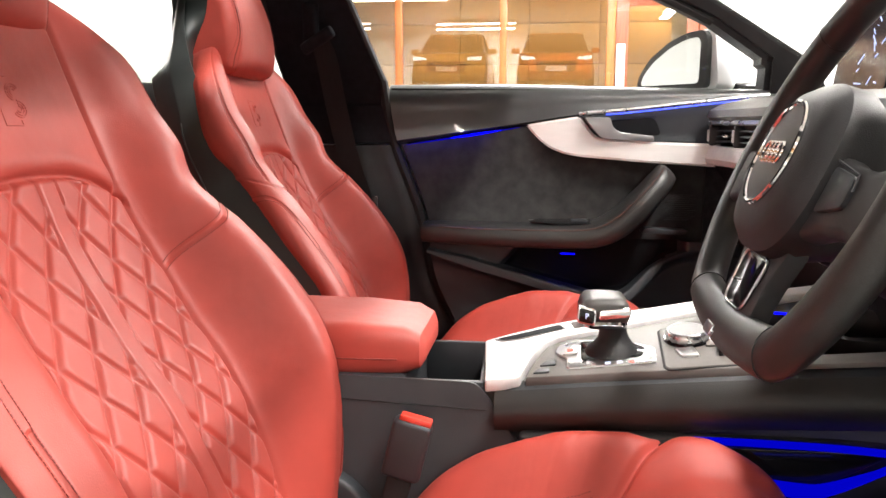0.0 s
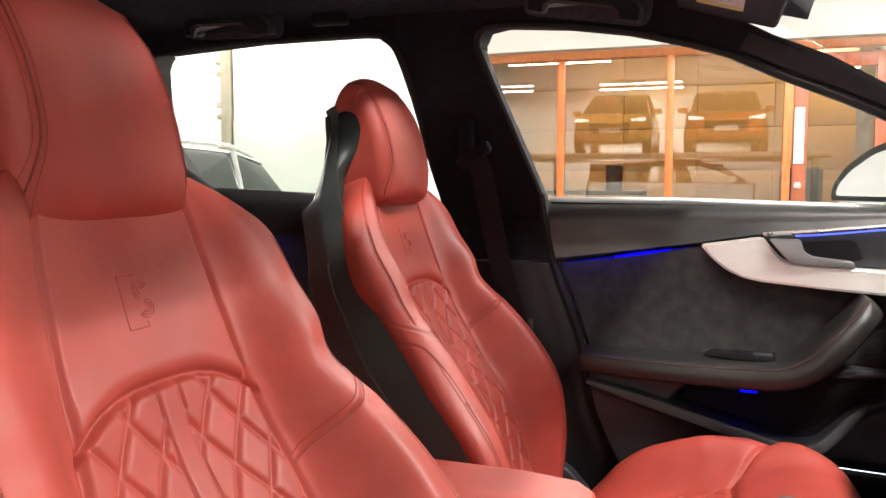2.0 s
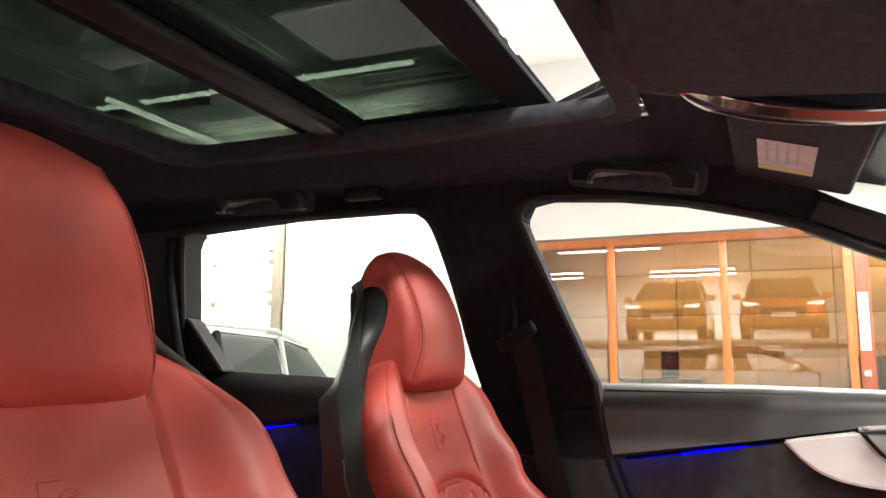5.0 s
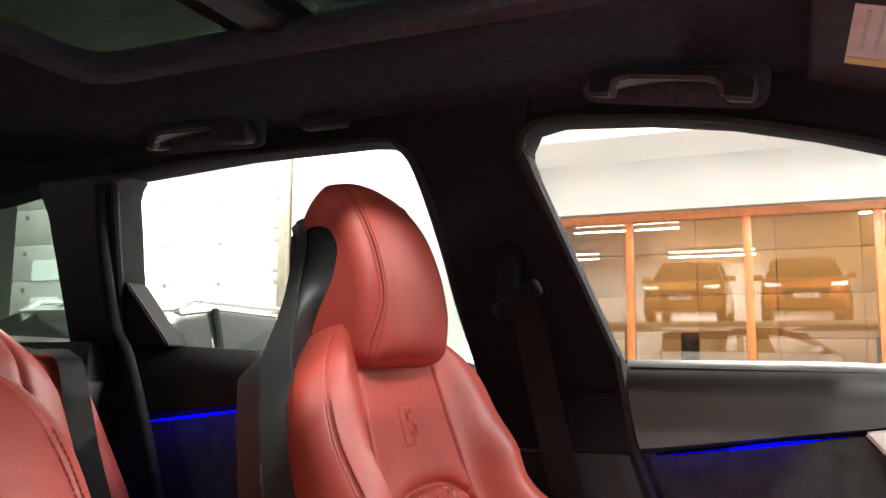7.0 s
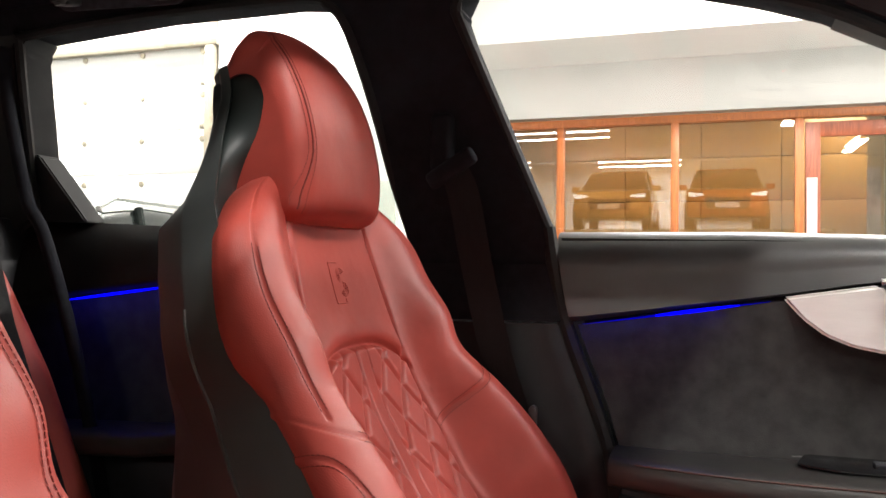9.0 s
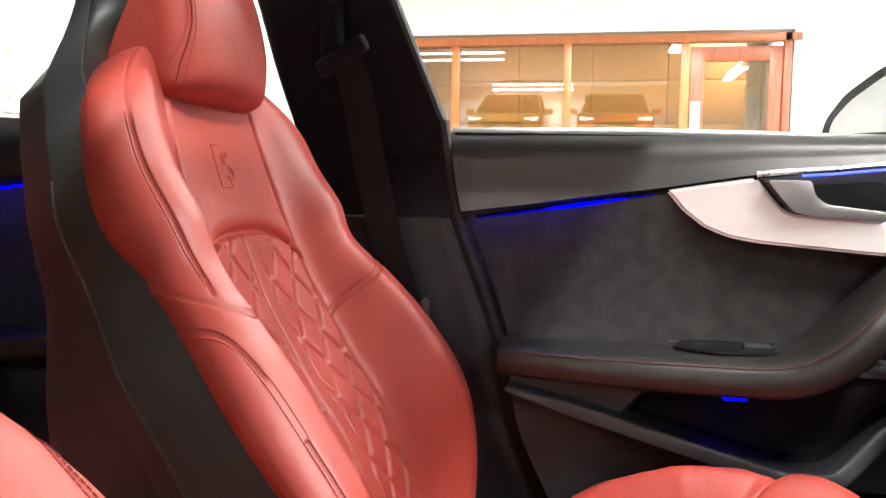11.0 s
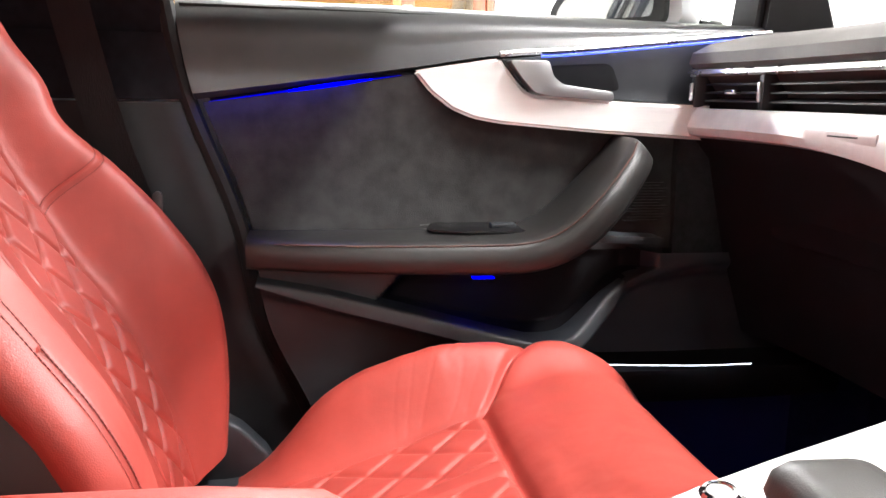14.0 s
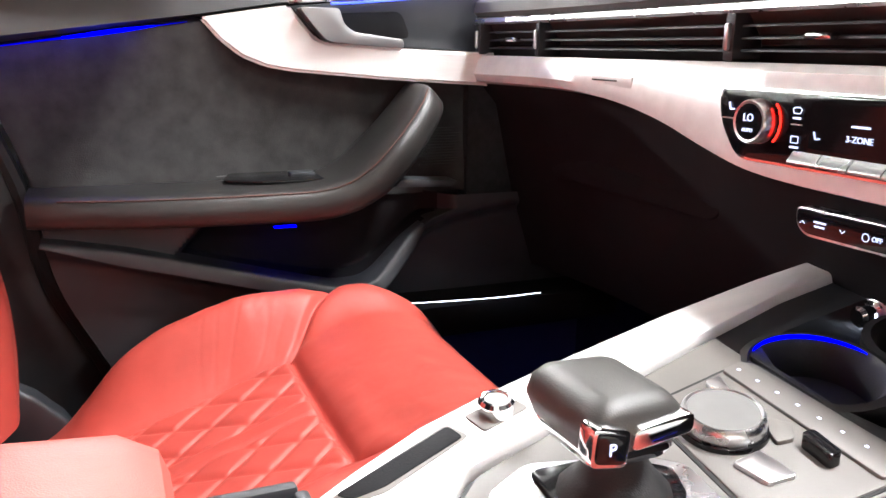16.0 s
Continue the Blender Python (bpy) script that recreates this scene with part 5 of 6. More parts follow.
part("rim", moved(slab(face, "x", -0.014, 0.004, 0.003), Matrix.Translation((0, 0.02, 0))), RUBBER, mir)
face2 = rounded([(-0.094, 0.012), (0.084, 0.012), (0.077, 0.034), (0.047, 0.063), (-0.007, 0.094), (-0.056, 0.109), (-0.088, 0.111), (-0.096, 0.100)], 0.012, 5)
part("glass", moved(slab(face2, "x", -0.017, -0.013), Matrix.Translation((0, 0.02, 0))), MIRROR, mir, "mirror glass")
part("foot", box(0.09, -0.07, 0.0, 0.09, 0.10, 0.03, 0.010, 3), GLOSS, mir)



# ---- centre console ----
console = thing("centre_console", "dark centre console with silver rail, selector, dial and cup holders", "centre console", (0.1, -0.03, 0.22))
C = Matrix.Translation((-0.1, 0.03, -0.22))


def top_z(x, y):
    return 0.562 + 0.115 * x + 0.12 * (y + 0.04)


def on_top(poly, lo, hi, r=0.0, seg=2):
    """An (x, y) outline standing on the sloped console top."""
    bm = slab(poly, "z", lo, hi, r, seg)
    for v in bm.verts:
        v.co.z += top_z(v.co.x, v.co.y)
    return moved(bm, C)


def drop_on(bm, x, y, lift=0.0):
    return moved(bm, C @ Matrix.Translation((x, y, top_z(x, y) + lift)) @ Matrix.Rotation(radians(-6.5), 4, "Y") @ Matrix.Rotation(radians(6.8), 4, "X"))


near = curve([(-0.5, -0.125), (-0.08, -0.125), (0.0, -0.125), (0.3, -0.140), (0.66, -0.175)])
far = curve([(-0.5, 0.07), (-0.08, 0.065), (0.0, 0.004), (0.082, 0.036), (0.189, 0.064), (0.314, 0.089), (0.42, 0.105), (0.62, 0.125), (0.66, 0.13)])
rings = []
for x in sorted([0.66 * i / 29 for i in range(30)] + [0.330, 0.332, 0.556, 0.558]):
    a, b = near(x), far(x)
    dip = 0.075 if 0.331 < x < 0.557 else 0.0
    rings.append([Vector((x, y, z)) for y, z in ((a, 0.22), (b, 0.22), (b, top_z(x, b) - 0.02), (b - 0.006, top_z(x, b) - 0.004), (b - 0.062, top_z(x, b - 0.062) - 0.005), (b - 0.064, top_z(x, b - 0.064) - 0.006 - dip),
                                                  (a + 0.026, top_z(x, a) - 0.006 - dip), (a + 0.024, top_z(x, a) - 0.005), (a + 0.012, top_z(x, a) - 0.004), (a, top_z(x, a) - 0.012))])
part("body", moved(loft(rings), C), PLASTIC, console, "dark grey console body")
# padded leather flank on the driver's side
def flank(u, v):
    x = 0.02 + 0.64 * u
    h = 0.045 + 0.02 * u
    a = near(x)
    return (x, a - 0.012 * math.sin(math.pi * v) - 0.002, top_z(x, a) - 0.012 - h * v)


fl = part("leather_flank", moved(surf(flank, 40, 10, -0.004), C), BLACK_LEATHER, console, "black leather flank with brown stitching")
for v in (0.30, 0.42):
    part("stitching", moved(tube([Vector(flank(i / 40, v)) + Vector((0, -0.0008, 0)) for i in range(41)], 0.0010, 5), C), bpy.data.materials["brown_thread"], fl)
low = [(0.05, 0.50), (0.62, 0.52), (0.62, 0.24), (0.05, 0.24)]
part("lower_flank", moved(slab(low, "y", -0.155, -0.125, 0.006), C), SOFT, console)
part("rear_flank", moved(slab([(-0.45, 0.560), (-0.088, 0.556), (-0.086, 0.485), (0.004, 0.485), (0.03, 0.50), (0.08, 0.45), (0.08, 0.24), (-0.45, 0.24)], "y", -0.128, 0.06, 0.008), C), PLASTIC, console, "dark grey plastic rear console side")
cover = rounded([(-0.45, 0.562), (-0.004, 0.556), (0.012, 0.540), (0.034, 0.500), (0.072, 0.462), (0.12, 0.44), (0.12, 0.24), (-0.45, 0.24)], 0.012, 4)
side_cover = part("side_cover", moved(slab(cover, "y", -0.1335, -0.1285, 0.002), C), PLASTIC, console, "dark grey plastic console side")
part("cover_seam", moved(tube([(-0.44, -0.1338, 0.530), (-0.2, -0.1338, 0.531), (0.010, -0.1338, 0.522)], 0.0008, 5), C), RUBBER, side_cover)
glow = smoothed([(0.16, -0.150, 0.503), (0.30, -0.156, 0.506), (0.42, -0.164, 0.506), (0.47, -0.168, 0.500), (0.44, -0.168, 0.482), (0.39, -0.166, 0.460), (0.36, -0.164, 0.456), (0.28, -0.160, 0.464), (0.20, -0.157, 0.472)], 50)
part("light_guide", moved(tube(glow[4:30], 0.0045, 8), C), BLUE_SOFT, console, "faint blue light guide")
part("light_guide", moved(tube(glow[24:], lambda t: 0.004 + 0.005 * math.sin(math.pi * t), 8), C), BLUE_SOFT, console, "blue light guide under the flank")
part("storage_net", moved(slab([(0.17, 0.500), (0.46, 0.503), (0.39, 0.462), (0.21, 0.475)], "y", -0.162, -0.15, 0.002), C), GLOSS, console)

# silver rail, top plate
rail = [(0.0, -0.004), (0.03, 0.012), (0.082, 0.036), (0.133, 0.051), (0.189, 0.064), (0.314, 0.089), (0.42, 0.105), (0.62, 0.125), (0.62, 0.100), (0.42, 0.075), (0.329, 0.053), (0.249, 0.031), (0.155, 0.002), (0.131, -0.004),
        (0.094, -0.015), (0.076, -0.032), (0.062, -0.070), (0.050, -0.122), (0.028, -0.130), (0.008, -0.130)]
part("silver_rail", on_top(rail, -0.010, 0.006, 0.003), SILVER, console, "satin silver console rail")
plate = [(0.056, -0.122), (0.068, -0.070), (0.081, -0.035), (0.098, -0.019), (0.133, -0.008), (0.157, -0.002), (0.250, 0.027), (0.328, 0.047), (0.328, -0.136), (0.3, -0.134), (0.15, -0.125)]
part("top_plate", on_top(plate, -0.01, 0.002, 0.0015), CONSOLE, console, "warm grey console plate")
slot = rounded([(0.016, -0.004), (0.099, 0.028), (0.104, 0.013), (0.044, -0.010), (0.024, -0.012)], 0.004, 3)
part("key_slot", on_top(slot, 0.004, 0.0072, 0.001), FOOT, console, "black slot in the rail")
part("slot_rim", on_top(rounded([(0.011, -0.006), (0.099, 0.031), (0.108, 0.013), (0.044, -0.014), (0.022, -0.015)], 0.004, 3), 0.004, 0.0066, 0.0006), CONSOLE, console, "grey edge round the slot")
part("volume_plate", on_top(rounded([(0.113, 0.033), (0.149, 0.040), (0.155, 0.023), (0.118, 0.012)], 0.003, 3), 0.004, 0.0072, 0.0006), CONSOLE, console)
part("volume_knob", drop_on(lathe([(0.0, 0), (0.0112, 0.0), (0.0120, 0.002), (0.0120, 0.009), (0.0102, 0.0112), (0.008, 0.0116), (0.0075, 0.0108), (0.0, 0.0108)], 28), 0.134, 0.028, 0.006), CHROME, console, "chrome volume knob")

# selector
frame_p = rounded([(0.104, -0.108), (0.210, -0.108), (0.212, -0.066), (0.190, -0.046), (0.128, -0.024), (0.096, -0.038), (0.092, -0.060), (0.106, -0.078)], 0.006, 4)
part("selector_frame", on_top(frame_p, 0.0, 0.0045, 0.001), SATIN, console, "bright selector plate")
part("selector_gate", on_top(rounded([(0.122, -0.092), (0.194, -0.092), (0.202, -0.066), (0.170, -0.040), (0.124, -0.032)], 0.008, 4), 0.004, 0.006, 0.0008), GLOSS, console)
for k, (bx, by) in enumerate(((0.072, -0.108), (0.080, -0.088))):
    part("button", on_top(rounded([(bx - 0.008, by - 0.007), (bx + 0.012, by - 0.007), (bx + 0.012, by + 0.006), (bx, by + 0.006)], 0.003, 3), 0.001, 0.0042, 0.0008), PLASTIC, console)
part("start_button", on_top(rounded([(0.100, -0.072), (0.118, -0.072), (0.122, -0.052), (0.108, -0.050)], 0.003, 3), 0.004, 0.007, 0.0008), SATIN, console)
part("start_mark", on_top([(0.106, -0.066), (0.114, -0.066), (0.114, -0.058), (0.106, -0.058)], 0.007, 0.0076), RED_LED, console)
for k, ch in enumerate("PRND"):
    part("gear_mark", on_top([(0.150 + 0.014 * k, -0.106), (0.156 + 0.014 * k, -0.106), (0.156 + 0.014 * k, -0.101), (0.150 + 0.014 * k, -0.101)], 0.0045, 0.0051), RED_LED if k == 2 else ICON, console)
stem = [[Vector((0.158 + 0.028 * s * math.cos(a) + dx, -0.066 + 0.026 * s * math.sin(a), z)) for a in [q * math.tau / 16 for q in range(16)]]
        for s, dx, z in ((1.28, 0.004, 0.577), (1.18, 0.004, 0.584), (0.86, 0.004, 0.592), (0.66, 0.004, 0.600), (0.60, 0.003, 0.608), (0.64, 0.002, 0.613), (0.54, 0.002, 0.622))]
part("selector_boot", moved(loft(stem), C), SOFT, console, "black leather selector boot")


def knob_ring(z, x0, x1, hy, r):
    return [Vector((x, y - 0.068, z)) for x, y in rounded([(x0, -hy), (x1, -hy * 0.92), (x1, hy * 0.92), (x0, hy)], r, 5)]


CK = C @ Matrix.Translation((0.150, -0.068, 0.607)) @ Matrix.Scale(0.80, 4) @ Matrix.Translation((-0.153, 0.068, -0.612))
# Paler than the other black leather: the knob's gloss is put into this colour.
kb = part("selector_knob", moved(loft([knob_ring(0.626, 0.128, 0.176, 0.024, 0.010), knob_ring(0.634, 0.118, 0.186, 0.041, 0.011), knob_ring(0.648, 0.114, 0.190, 0.047, 0.012), knob_ring(0.660, 0.117, 0.186, 0.046, 0.013),
                                        knob_ring(0.667, 0.123, 0.180, 0.041, 0.013), knob_ring(0.670, 0.133, 0.170, 0.031, 0.010)]), CK), material("lit_knob_leather", (0.050, 0.048, 0.045), 0.42, var=0.12, scale=30, bump=0.08, bscale=900, cells=True), console, "black leather selector knob")
part("knob_chrome", moved(loft([knob_ring(0.618, 0.134, 0.172, 0.020, 0.010), knob_ring(0.624, 0.122, 0.184, 0.038, 0.014), knob_ring(0.631, 0.119, 0.187, 0.043, 0.016), knob_ring(0.635, 0.120, 0.186, 0.042, 0.016)]), CK), CHROME, kb, "chrome underside of the knob")
BACK = Matrix.Translation((-0.0125, 0, 0.002))
part("park_bezel", moved(slab(rounded([(0.1275, 0.6235), (0.149, 0.620), (0.151, 0.640), (0.129, 0.645)], 0.004, 3), "y", -0.1085, -0.096, 0.0015), C @ BACK), CHROME, kb, "chrome button frame")
part("park_button", moved(slab(rounded([(0.1295, 0.626), (0.147, 0.6225), (0.1485, 0.638), (0.131, 0.6425)], 0.003, 3), "y", -0.1098, -0.103, 0.001), C @ BACK), GLOSS, kb, "black button with a lit letter P")
lettering("park_letter", "P", 0.009, C @ BACK @ Matrix.Translation((0.139, -0.1101, 0.6322)) @ Matrix(((1, 0, 0, 0), (0, 0, -1, 0), (0, 1, 0, 0), (0, 0, 0, 1))), ICON, kb)
part("side_strip", moved(slab(rounded([(0.153, 0.627), (0.190, 0.632), (0.190, 0.643), (0.154, 0.639)], 0.004, 3), "y", -0.1075, -0.096, 0.003, 3), C @ BACK), CHROME, kb, "polished side strip")

# dial and its keys
part("dial_plate_gap", on_top(rounded([(0.2145, -0.131), (0.3345, -0.131), (0.3275, 0.011), (0.2225, -0.005)], 0.012, 4), 0.001, 0.0028, 0.0004), RUBBER, console, "dark joint round the dial plate")
part("dial_plate", on_top(rounded([(0.217, -0.129), (0.332, -0.129), (0.325, 0.008), (0.225, -0.008)], 0.010, 4), 0.0015, 0.004, 0.001), CONSOLE, console)
dial = part("control_dial", drop_on(lathe([(0, 0), (0.0245, 0), (0.0262, 0.003), (0.0262, 0.009), (0.0252, 0.0125), (0.0236, 0.0138), (0.0226, 0.0126), (0, 0.0126)], 48), 0.254, -0.047, 0.004), SATIN, console, "silver rotary control dial")
part("dial_pad", drop_on(lathe([(0, 0.0126), (0.0222, 0.0126), (0.0218, 0.0134), (0, 0.0136)], 48), 0.254, -0.047, 0.004), material("satin_grey_pad", (0.17, 0.168, 0.165), 0.5, metal=0.3, var=0.05, scale=50), dial)
part("dial_base", drop_on(lathe([(0, 0), (0.0285, 0), (0.0275, 0.004), (0, 0.004)], 48), 0.254, -0.047, 0.003), GLOSS, dial)
for poly, m in (([(0.234, -0.079), (0.256, -0.077), (0.259, -0.104), (0.239, -0.102)], SATIN), ([(0.280, -0.050), (0.293, -0.066), (0.282, -0.078), (0.270, -0.076)], CONSOLE),
                ([(0.276, -0.004), (0.290, -0.003), (0.283, -0.022), (0.274, -0.018)], SATIN)):
    part("soft_key", on_top(rounded(poly, 0.003, 3), 0.0035, 0.0068, 0.0008), m, console)
part("rocker", on_top(rounded([(0.280, -0.106), (0.290, -0.106), (0.292, -0.082), (0.282, -0.082)], 0.003, 3), 0.004, 0.013, 0.002), GLOSS, console)
part("key_panel", on_top(rounded([(0.299, -0.126), (0.330, -0.126), (0.317, 0.006), (0.297, 0.003)], 0.003, 3), 0.002, 0.0062, 0.001), CONSOLE, console)
for k in range(8):
    y = -0.120 + 0.0166 * k
    x = 0.314 - 0.07 * (y + 0.12)
    part("key_mark", on_top([(x, y), (x + 0.0018, y), (x + 0.0018, y + 0.0022), (x, y + 0.0022)], 0.006, 0.0066), ICON, console)

# cup holders
for cx, cy in ((0.362, -0.020), (0.463, -0.038)):
    cup = part("cup_holder", drop_on(lathe([(0.0, -0.06), (0.038, -0.06), (0.0425, -0.002), (0.047, 0.003), (0.053, 0.0015), (0.053, -0.006), (0.046, -0.03)], 40), cx, cy), SOFT, console, "black cup holder")
    if cx < 0.45:
        pts = [Vector((0.0445 * math.cos(a), 0.0445 * math.sin(a), 0.0025)) for a in [-0.05 + 2.15 * i / 30 for i in range(31)]]
        part("light_ring", drop_on(tube(pts, lambda t: 0.0004 + 0.0013 * math.sin(math.pi * t) ** 0.6, 8), cx, cy), BLUE, cup, "glowing blue cup holder ring")
part("cup_well", on_top([(0.333, -0.136), (0.556, -0.158), (0.556, -0.128), (0.333, -0.112)], -0.004, 0.002, 0.0008), CONSOLE, console)
part("cup_bridge", on_top(rounded([(0.333, -0.112), (0.350, -0.112), (0.338, -0.06), (0.338, -0.004), (0.350, 0.022), (0.333, 0.022)], 0.004, 3), -0.006, 0.0015, 0.0008), SOFT, console)

# armrest lid with bin, buckle
arm_lid = thing("console_armrest", "padded red leather armrest lid on the console", "armrest", (-0.26, -0.03, 0.553))
rings = []
for x, hy, z0, z1, r in ((-0.22, 0.08, 0.0, 0.05, 0.02), (-0.20, 0.088, -0.008, 0.058, 0.022), (-0.05, 0.092, -0.008, 0.064, 0.024), (0.10, 0.090, -0.006, 0.063, 0.024), (0.165, 0.086, -0.002, 0.059, 0.024), (0.186, 0.078, 0.006, 0.048, 0.018), (0.191, 0.066, 0.014, 0.036, 0.01)):
    rings.append([Vector((x, y, z)) for y, z in rounded([(-hy, z0), (hy, z0), (hy, z1), (-hy, z1)], r, 6)])
part("pad", loft(rings), RED, arm_lid)
seam = [(x, -hy - 0.0004, 0.022) for x, hy in ((-0.20, 0.088), (-0.05, 0.092), (0.10, 0.090), (0.160, 0.0865))]
part("seam", tube(smoothed(seam, 30), 0.0011, 6), RED_SEAM, arm_lid)
binb = thing("storage_bin", "open black storage bin in the console", "storage bin", (-0.04, -0.03, 0.504))
part("rim", joined(box(0.0, -0.092, 0.016, 0.094, 0.010, 0.068, 0.003), box(0.0, 0.083, 0.016, 0.094, 0.010, 0.068, 0.003), box(0.048, -0.0045, 0.015, 0.010, 0.165, 0.066, 0.003)), PLASTIC, binb)
part("liner", box(0.0, -0.0045, -0.014, 0.09, 0.16, 0.006), RUBBER, binb)
for bx, by, lab in ((-0.085, -0.170, "black driver's belt buckle with a red release button"), (-0.14, 0.105, "black passenger's belt buckle with a red release button")):
    bk_ = thing("belt_buckle", lab, "belt buckle", (bx, by, 0.46), "belt buckles")
    tilt = Matrix.Rotation(radians(14), 4, "Y")
    part("housing", moved(box(0, 0, 0.025, 0.046, 0.024, 0.072, 0.006, 3), tilt), PLASTIC, bk_)
    part("release_button", moved(box(0.002, 0, 0.0625, 0.038, 0.017, 0.009, 0.003), tilt), RED_PLASTIC, bk_, "red release button")
    part("stalk", moved(box(0, 0, -0.06, 0.03, 0.012, 0.11, 0.004), tilt), RUBBER, bk_)

# ---- dashboard ----
dash = thing("dashboard", "dark dashboard with silver band, slatted vents and climate panel", "dashboard", (0.5, 0, 0.5))
DM = Matrix.Translation((-0.5, 0, -0.5))
Y0, Y1 = -0.72, 0.655


def dash_x(y):
    """How far forward the dash face stands: it bows away at the ends and leans to the driver in the middle."""
    return 0.432 - 0.020 * max(0, (abs(y) - 0.45) / 0.2) ** 2


def along(profile, n=60, y0=Y0, y1=Y1):
    """A closed (x offset, z) profile drawn across the car; profile may depend on y."""
    rings = []
    for i in range(n + 1):
        y = y0 + (y1 - y0) * i / n
        rings.append([Vector((dash_x(y) + dx, y, z)) for dx, z in (profile(y) if callable(profile) else profile)])
    return moved(loft(rings), DM)


part("top_pad", along([(0.004, 0.862), (-0.010, 0.872), (-0.006, 0.886), (0.02, 0.900), (0.08, 0.912), (0.20, 0.918), (0.36, 0.900), (0.36, 0.80), (0.05, 0.80)]), material("dash_leather", (0.085, 0.078, 0.075), 0.5, var=0.15, scale=20, bump=0.3, bscale=900, cells=True), dash, "dark leather dash top")
part("chrome_line", along([(-0.006, 0.856), (-0.010, 0.859), (-0.009, 0.864), (0.0, 0.866), (0.006, 0.860)]), SATIN, dash, "bright metal line under the dash pad")
part("vent_band", along([(0.028, 0.812), (0.028, 0.857), (0.06, 0.857), (0.06, 0.812)]), RUBBER, dash)
for k in range(3):
    z = 0.8235 + 0.0105 * k
    part("vent_slat", along([(0.002, z), (0.003, z + 0.002), (0.024, z + 0.004), (0.024, z + 0.001)], y0=-0.62, y1=0.635), PLASTIC, dash)
for y, w in ((0.512, 0.010), (0.172, 0.013), (-0.145, 0.013), (0.648, 0.012)):
    tab = part("vent_divider", moved(box(dash_x(y) + 0.010, y, 0.836, 0.034, w, 0.042, 0.003), DM), PLASTIC, dash)
    part("thumb_wheel", moved(box(dash_x(y) - 0.008, y, 0.836, 0.006, w * 0.5, 0.024, 0.0025), DM), SATIN, tab)
for y in (0.575, 0.075, 0.36):
    if y != 0.36:
        part("vent_toggle", moved(box(dash_x(y) - 0.002, y, 0.836, 0.012, 0.026, 0.006, 0.0025), DM), CHROME, dash)

band_low = curve([(-0.72, 0.774), (-0.32, 0.740), (-0.24, 0.721), (-0.1, 0.715), (0.06, 0.716), (0.13, 0.721), (0.19, 0.735), (0.25, 0.752), (0.32, 0.765), (0.42, 0.774), (0.655, 0.776)])


def band(y):
    b = band_low(y)
    return [(0.004, b), (-0.012, b + 0.004), (-0.016, b + 0.014), (-0.010, 0.808), (-0.004, 0.8145), (0.03, 0.8145), (0.03, b)]


part("silver_band", along(band, 110), SILVER, dash, "satin silver band across the dash")
part("badge", moved(box(dash_x(0.345) - 0.0125, 0.337, 0.791, 0.004, 0.076, 0.012, 0.001), DM), SILVER, dash, "small bright badge plate")
part("badge_mark", moved(box(dash_x(0.345) - 0.0146, 0.348, 0.792, 0.001, 0.046, 0.0016), DM), PLASTIC, dash, "dark bar on the badge plate")
part("lower_face", along(lambda y: [(0.004, band_low(y)), (0.03, band_low(y) - 0.03), (0.06, 0.62), (0.10, 0.50), (0.30, 0.45), (0.30, 0.80), (0.03, 0.80)]), FOOT, dash, "soft black lower dash")
glove = rounded([(0.20, 0.728), (0.56, 0.742), (0.55, 0.655), (0.22, 0.655)], 0.02, 5)
part("glove_box", moved(slab(glove, "x", 0.476, 0.52, 0.004), DM), FOOT, dash, "dark glove box lid")
part("glove_lock", moved(moved(lathe([(0, 0), (0.011, 0), (0.010, 0.004), (0, 0.005)], 20), Matrix.Rotation(radians(-90), 4, "Y")), DM @ Matrix.Translation((0.474, 0.262, 0.712))), FOOT, dash)

# climate panel
FX = dash_x(0.0) - 0.0165
panel = thing("climate_panel", "gloss black climate panel with lit display and ringed dial", "climate panel", (FX, 0.0, 0.765))
P = Matrix.Identity(4)
outline = rounded([(-0.165, 0.0275), (0.162, 0.0275), (0.158, 0.0), (0.135, -0.029), (-0.135, -0.029), (-0.158, 0.0)], 0.014, 5)
part("chrome_rim", slab([(y * 1.02, z * 1.08) for y, z in outline], "x", -0.0005, 0.012, 0.001), CHROME, panel)
part("face", slab(outline, "x", -0.0022, 0.011, 0.001), GLOSS, panel)


def facing(m_y, m_z, dx=-0.0026):
    return Matrix.Translation((dx, m_y, m_z)) @ Matrix(((0, 0, -1, 0), (-1, 0, 0, 0), (0, 1, 0, 0), (0, 0, 0, 1)))


for ky in (0.111, -0.111):
    kn = part("temperature_dial", moved(lathe([(0, 0), (0.0182, 0), (0.0186, 0.002), (0.0180, 0.012), (0.0168, 0.0136), (0.0152, 0.0130), (0, 0.0126)], 44), facing(ky, 0.003)), SATIN, panel, "chrome-ringed temperature dial")
    part("dial_face", moved(lathe([(0, 0.0126), (0.0150, 0.0126), (0.0146, 0.0132), (0, 0.0134)], 36), facing(ky, 0.003)), GLOSS, kn)
    lettering("dial_text", "LO", 0.0088, facing(ky, 0.006, -0.0164), ICON, kn)
    lettering("dial_text", "AUTO", 0.0042, facing(ky, -0.004, -0.0164), ICON, kn)
    part("red_arc", tube([Vector((-0.0035, ky - 0.0222 * math.cos(a), 0.003 + 0.0222 * math.sin(a))) for a in [-0.75 + 1.5 * i / 20 for i in range(21)]], 0.0009, 6), RED_LED, panel, "glowing red arc")
lettering("display_text", "3-ZONE", 0.0066, facing(0.014, -0.003, -0.0032), ICON, panel)
part("display_window", box(-0.0022, 0.0, 0.004, 0.001, 0.12, 0.036), GLOSS, panel)
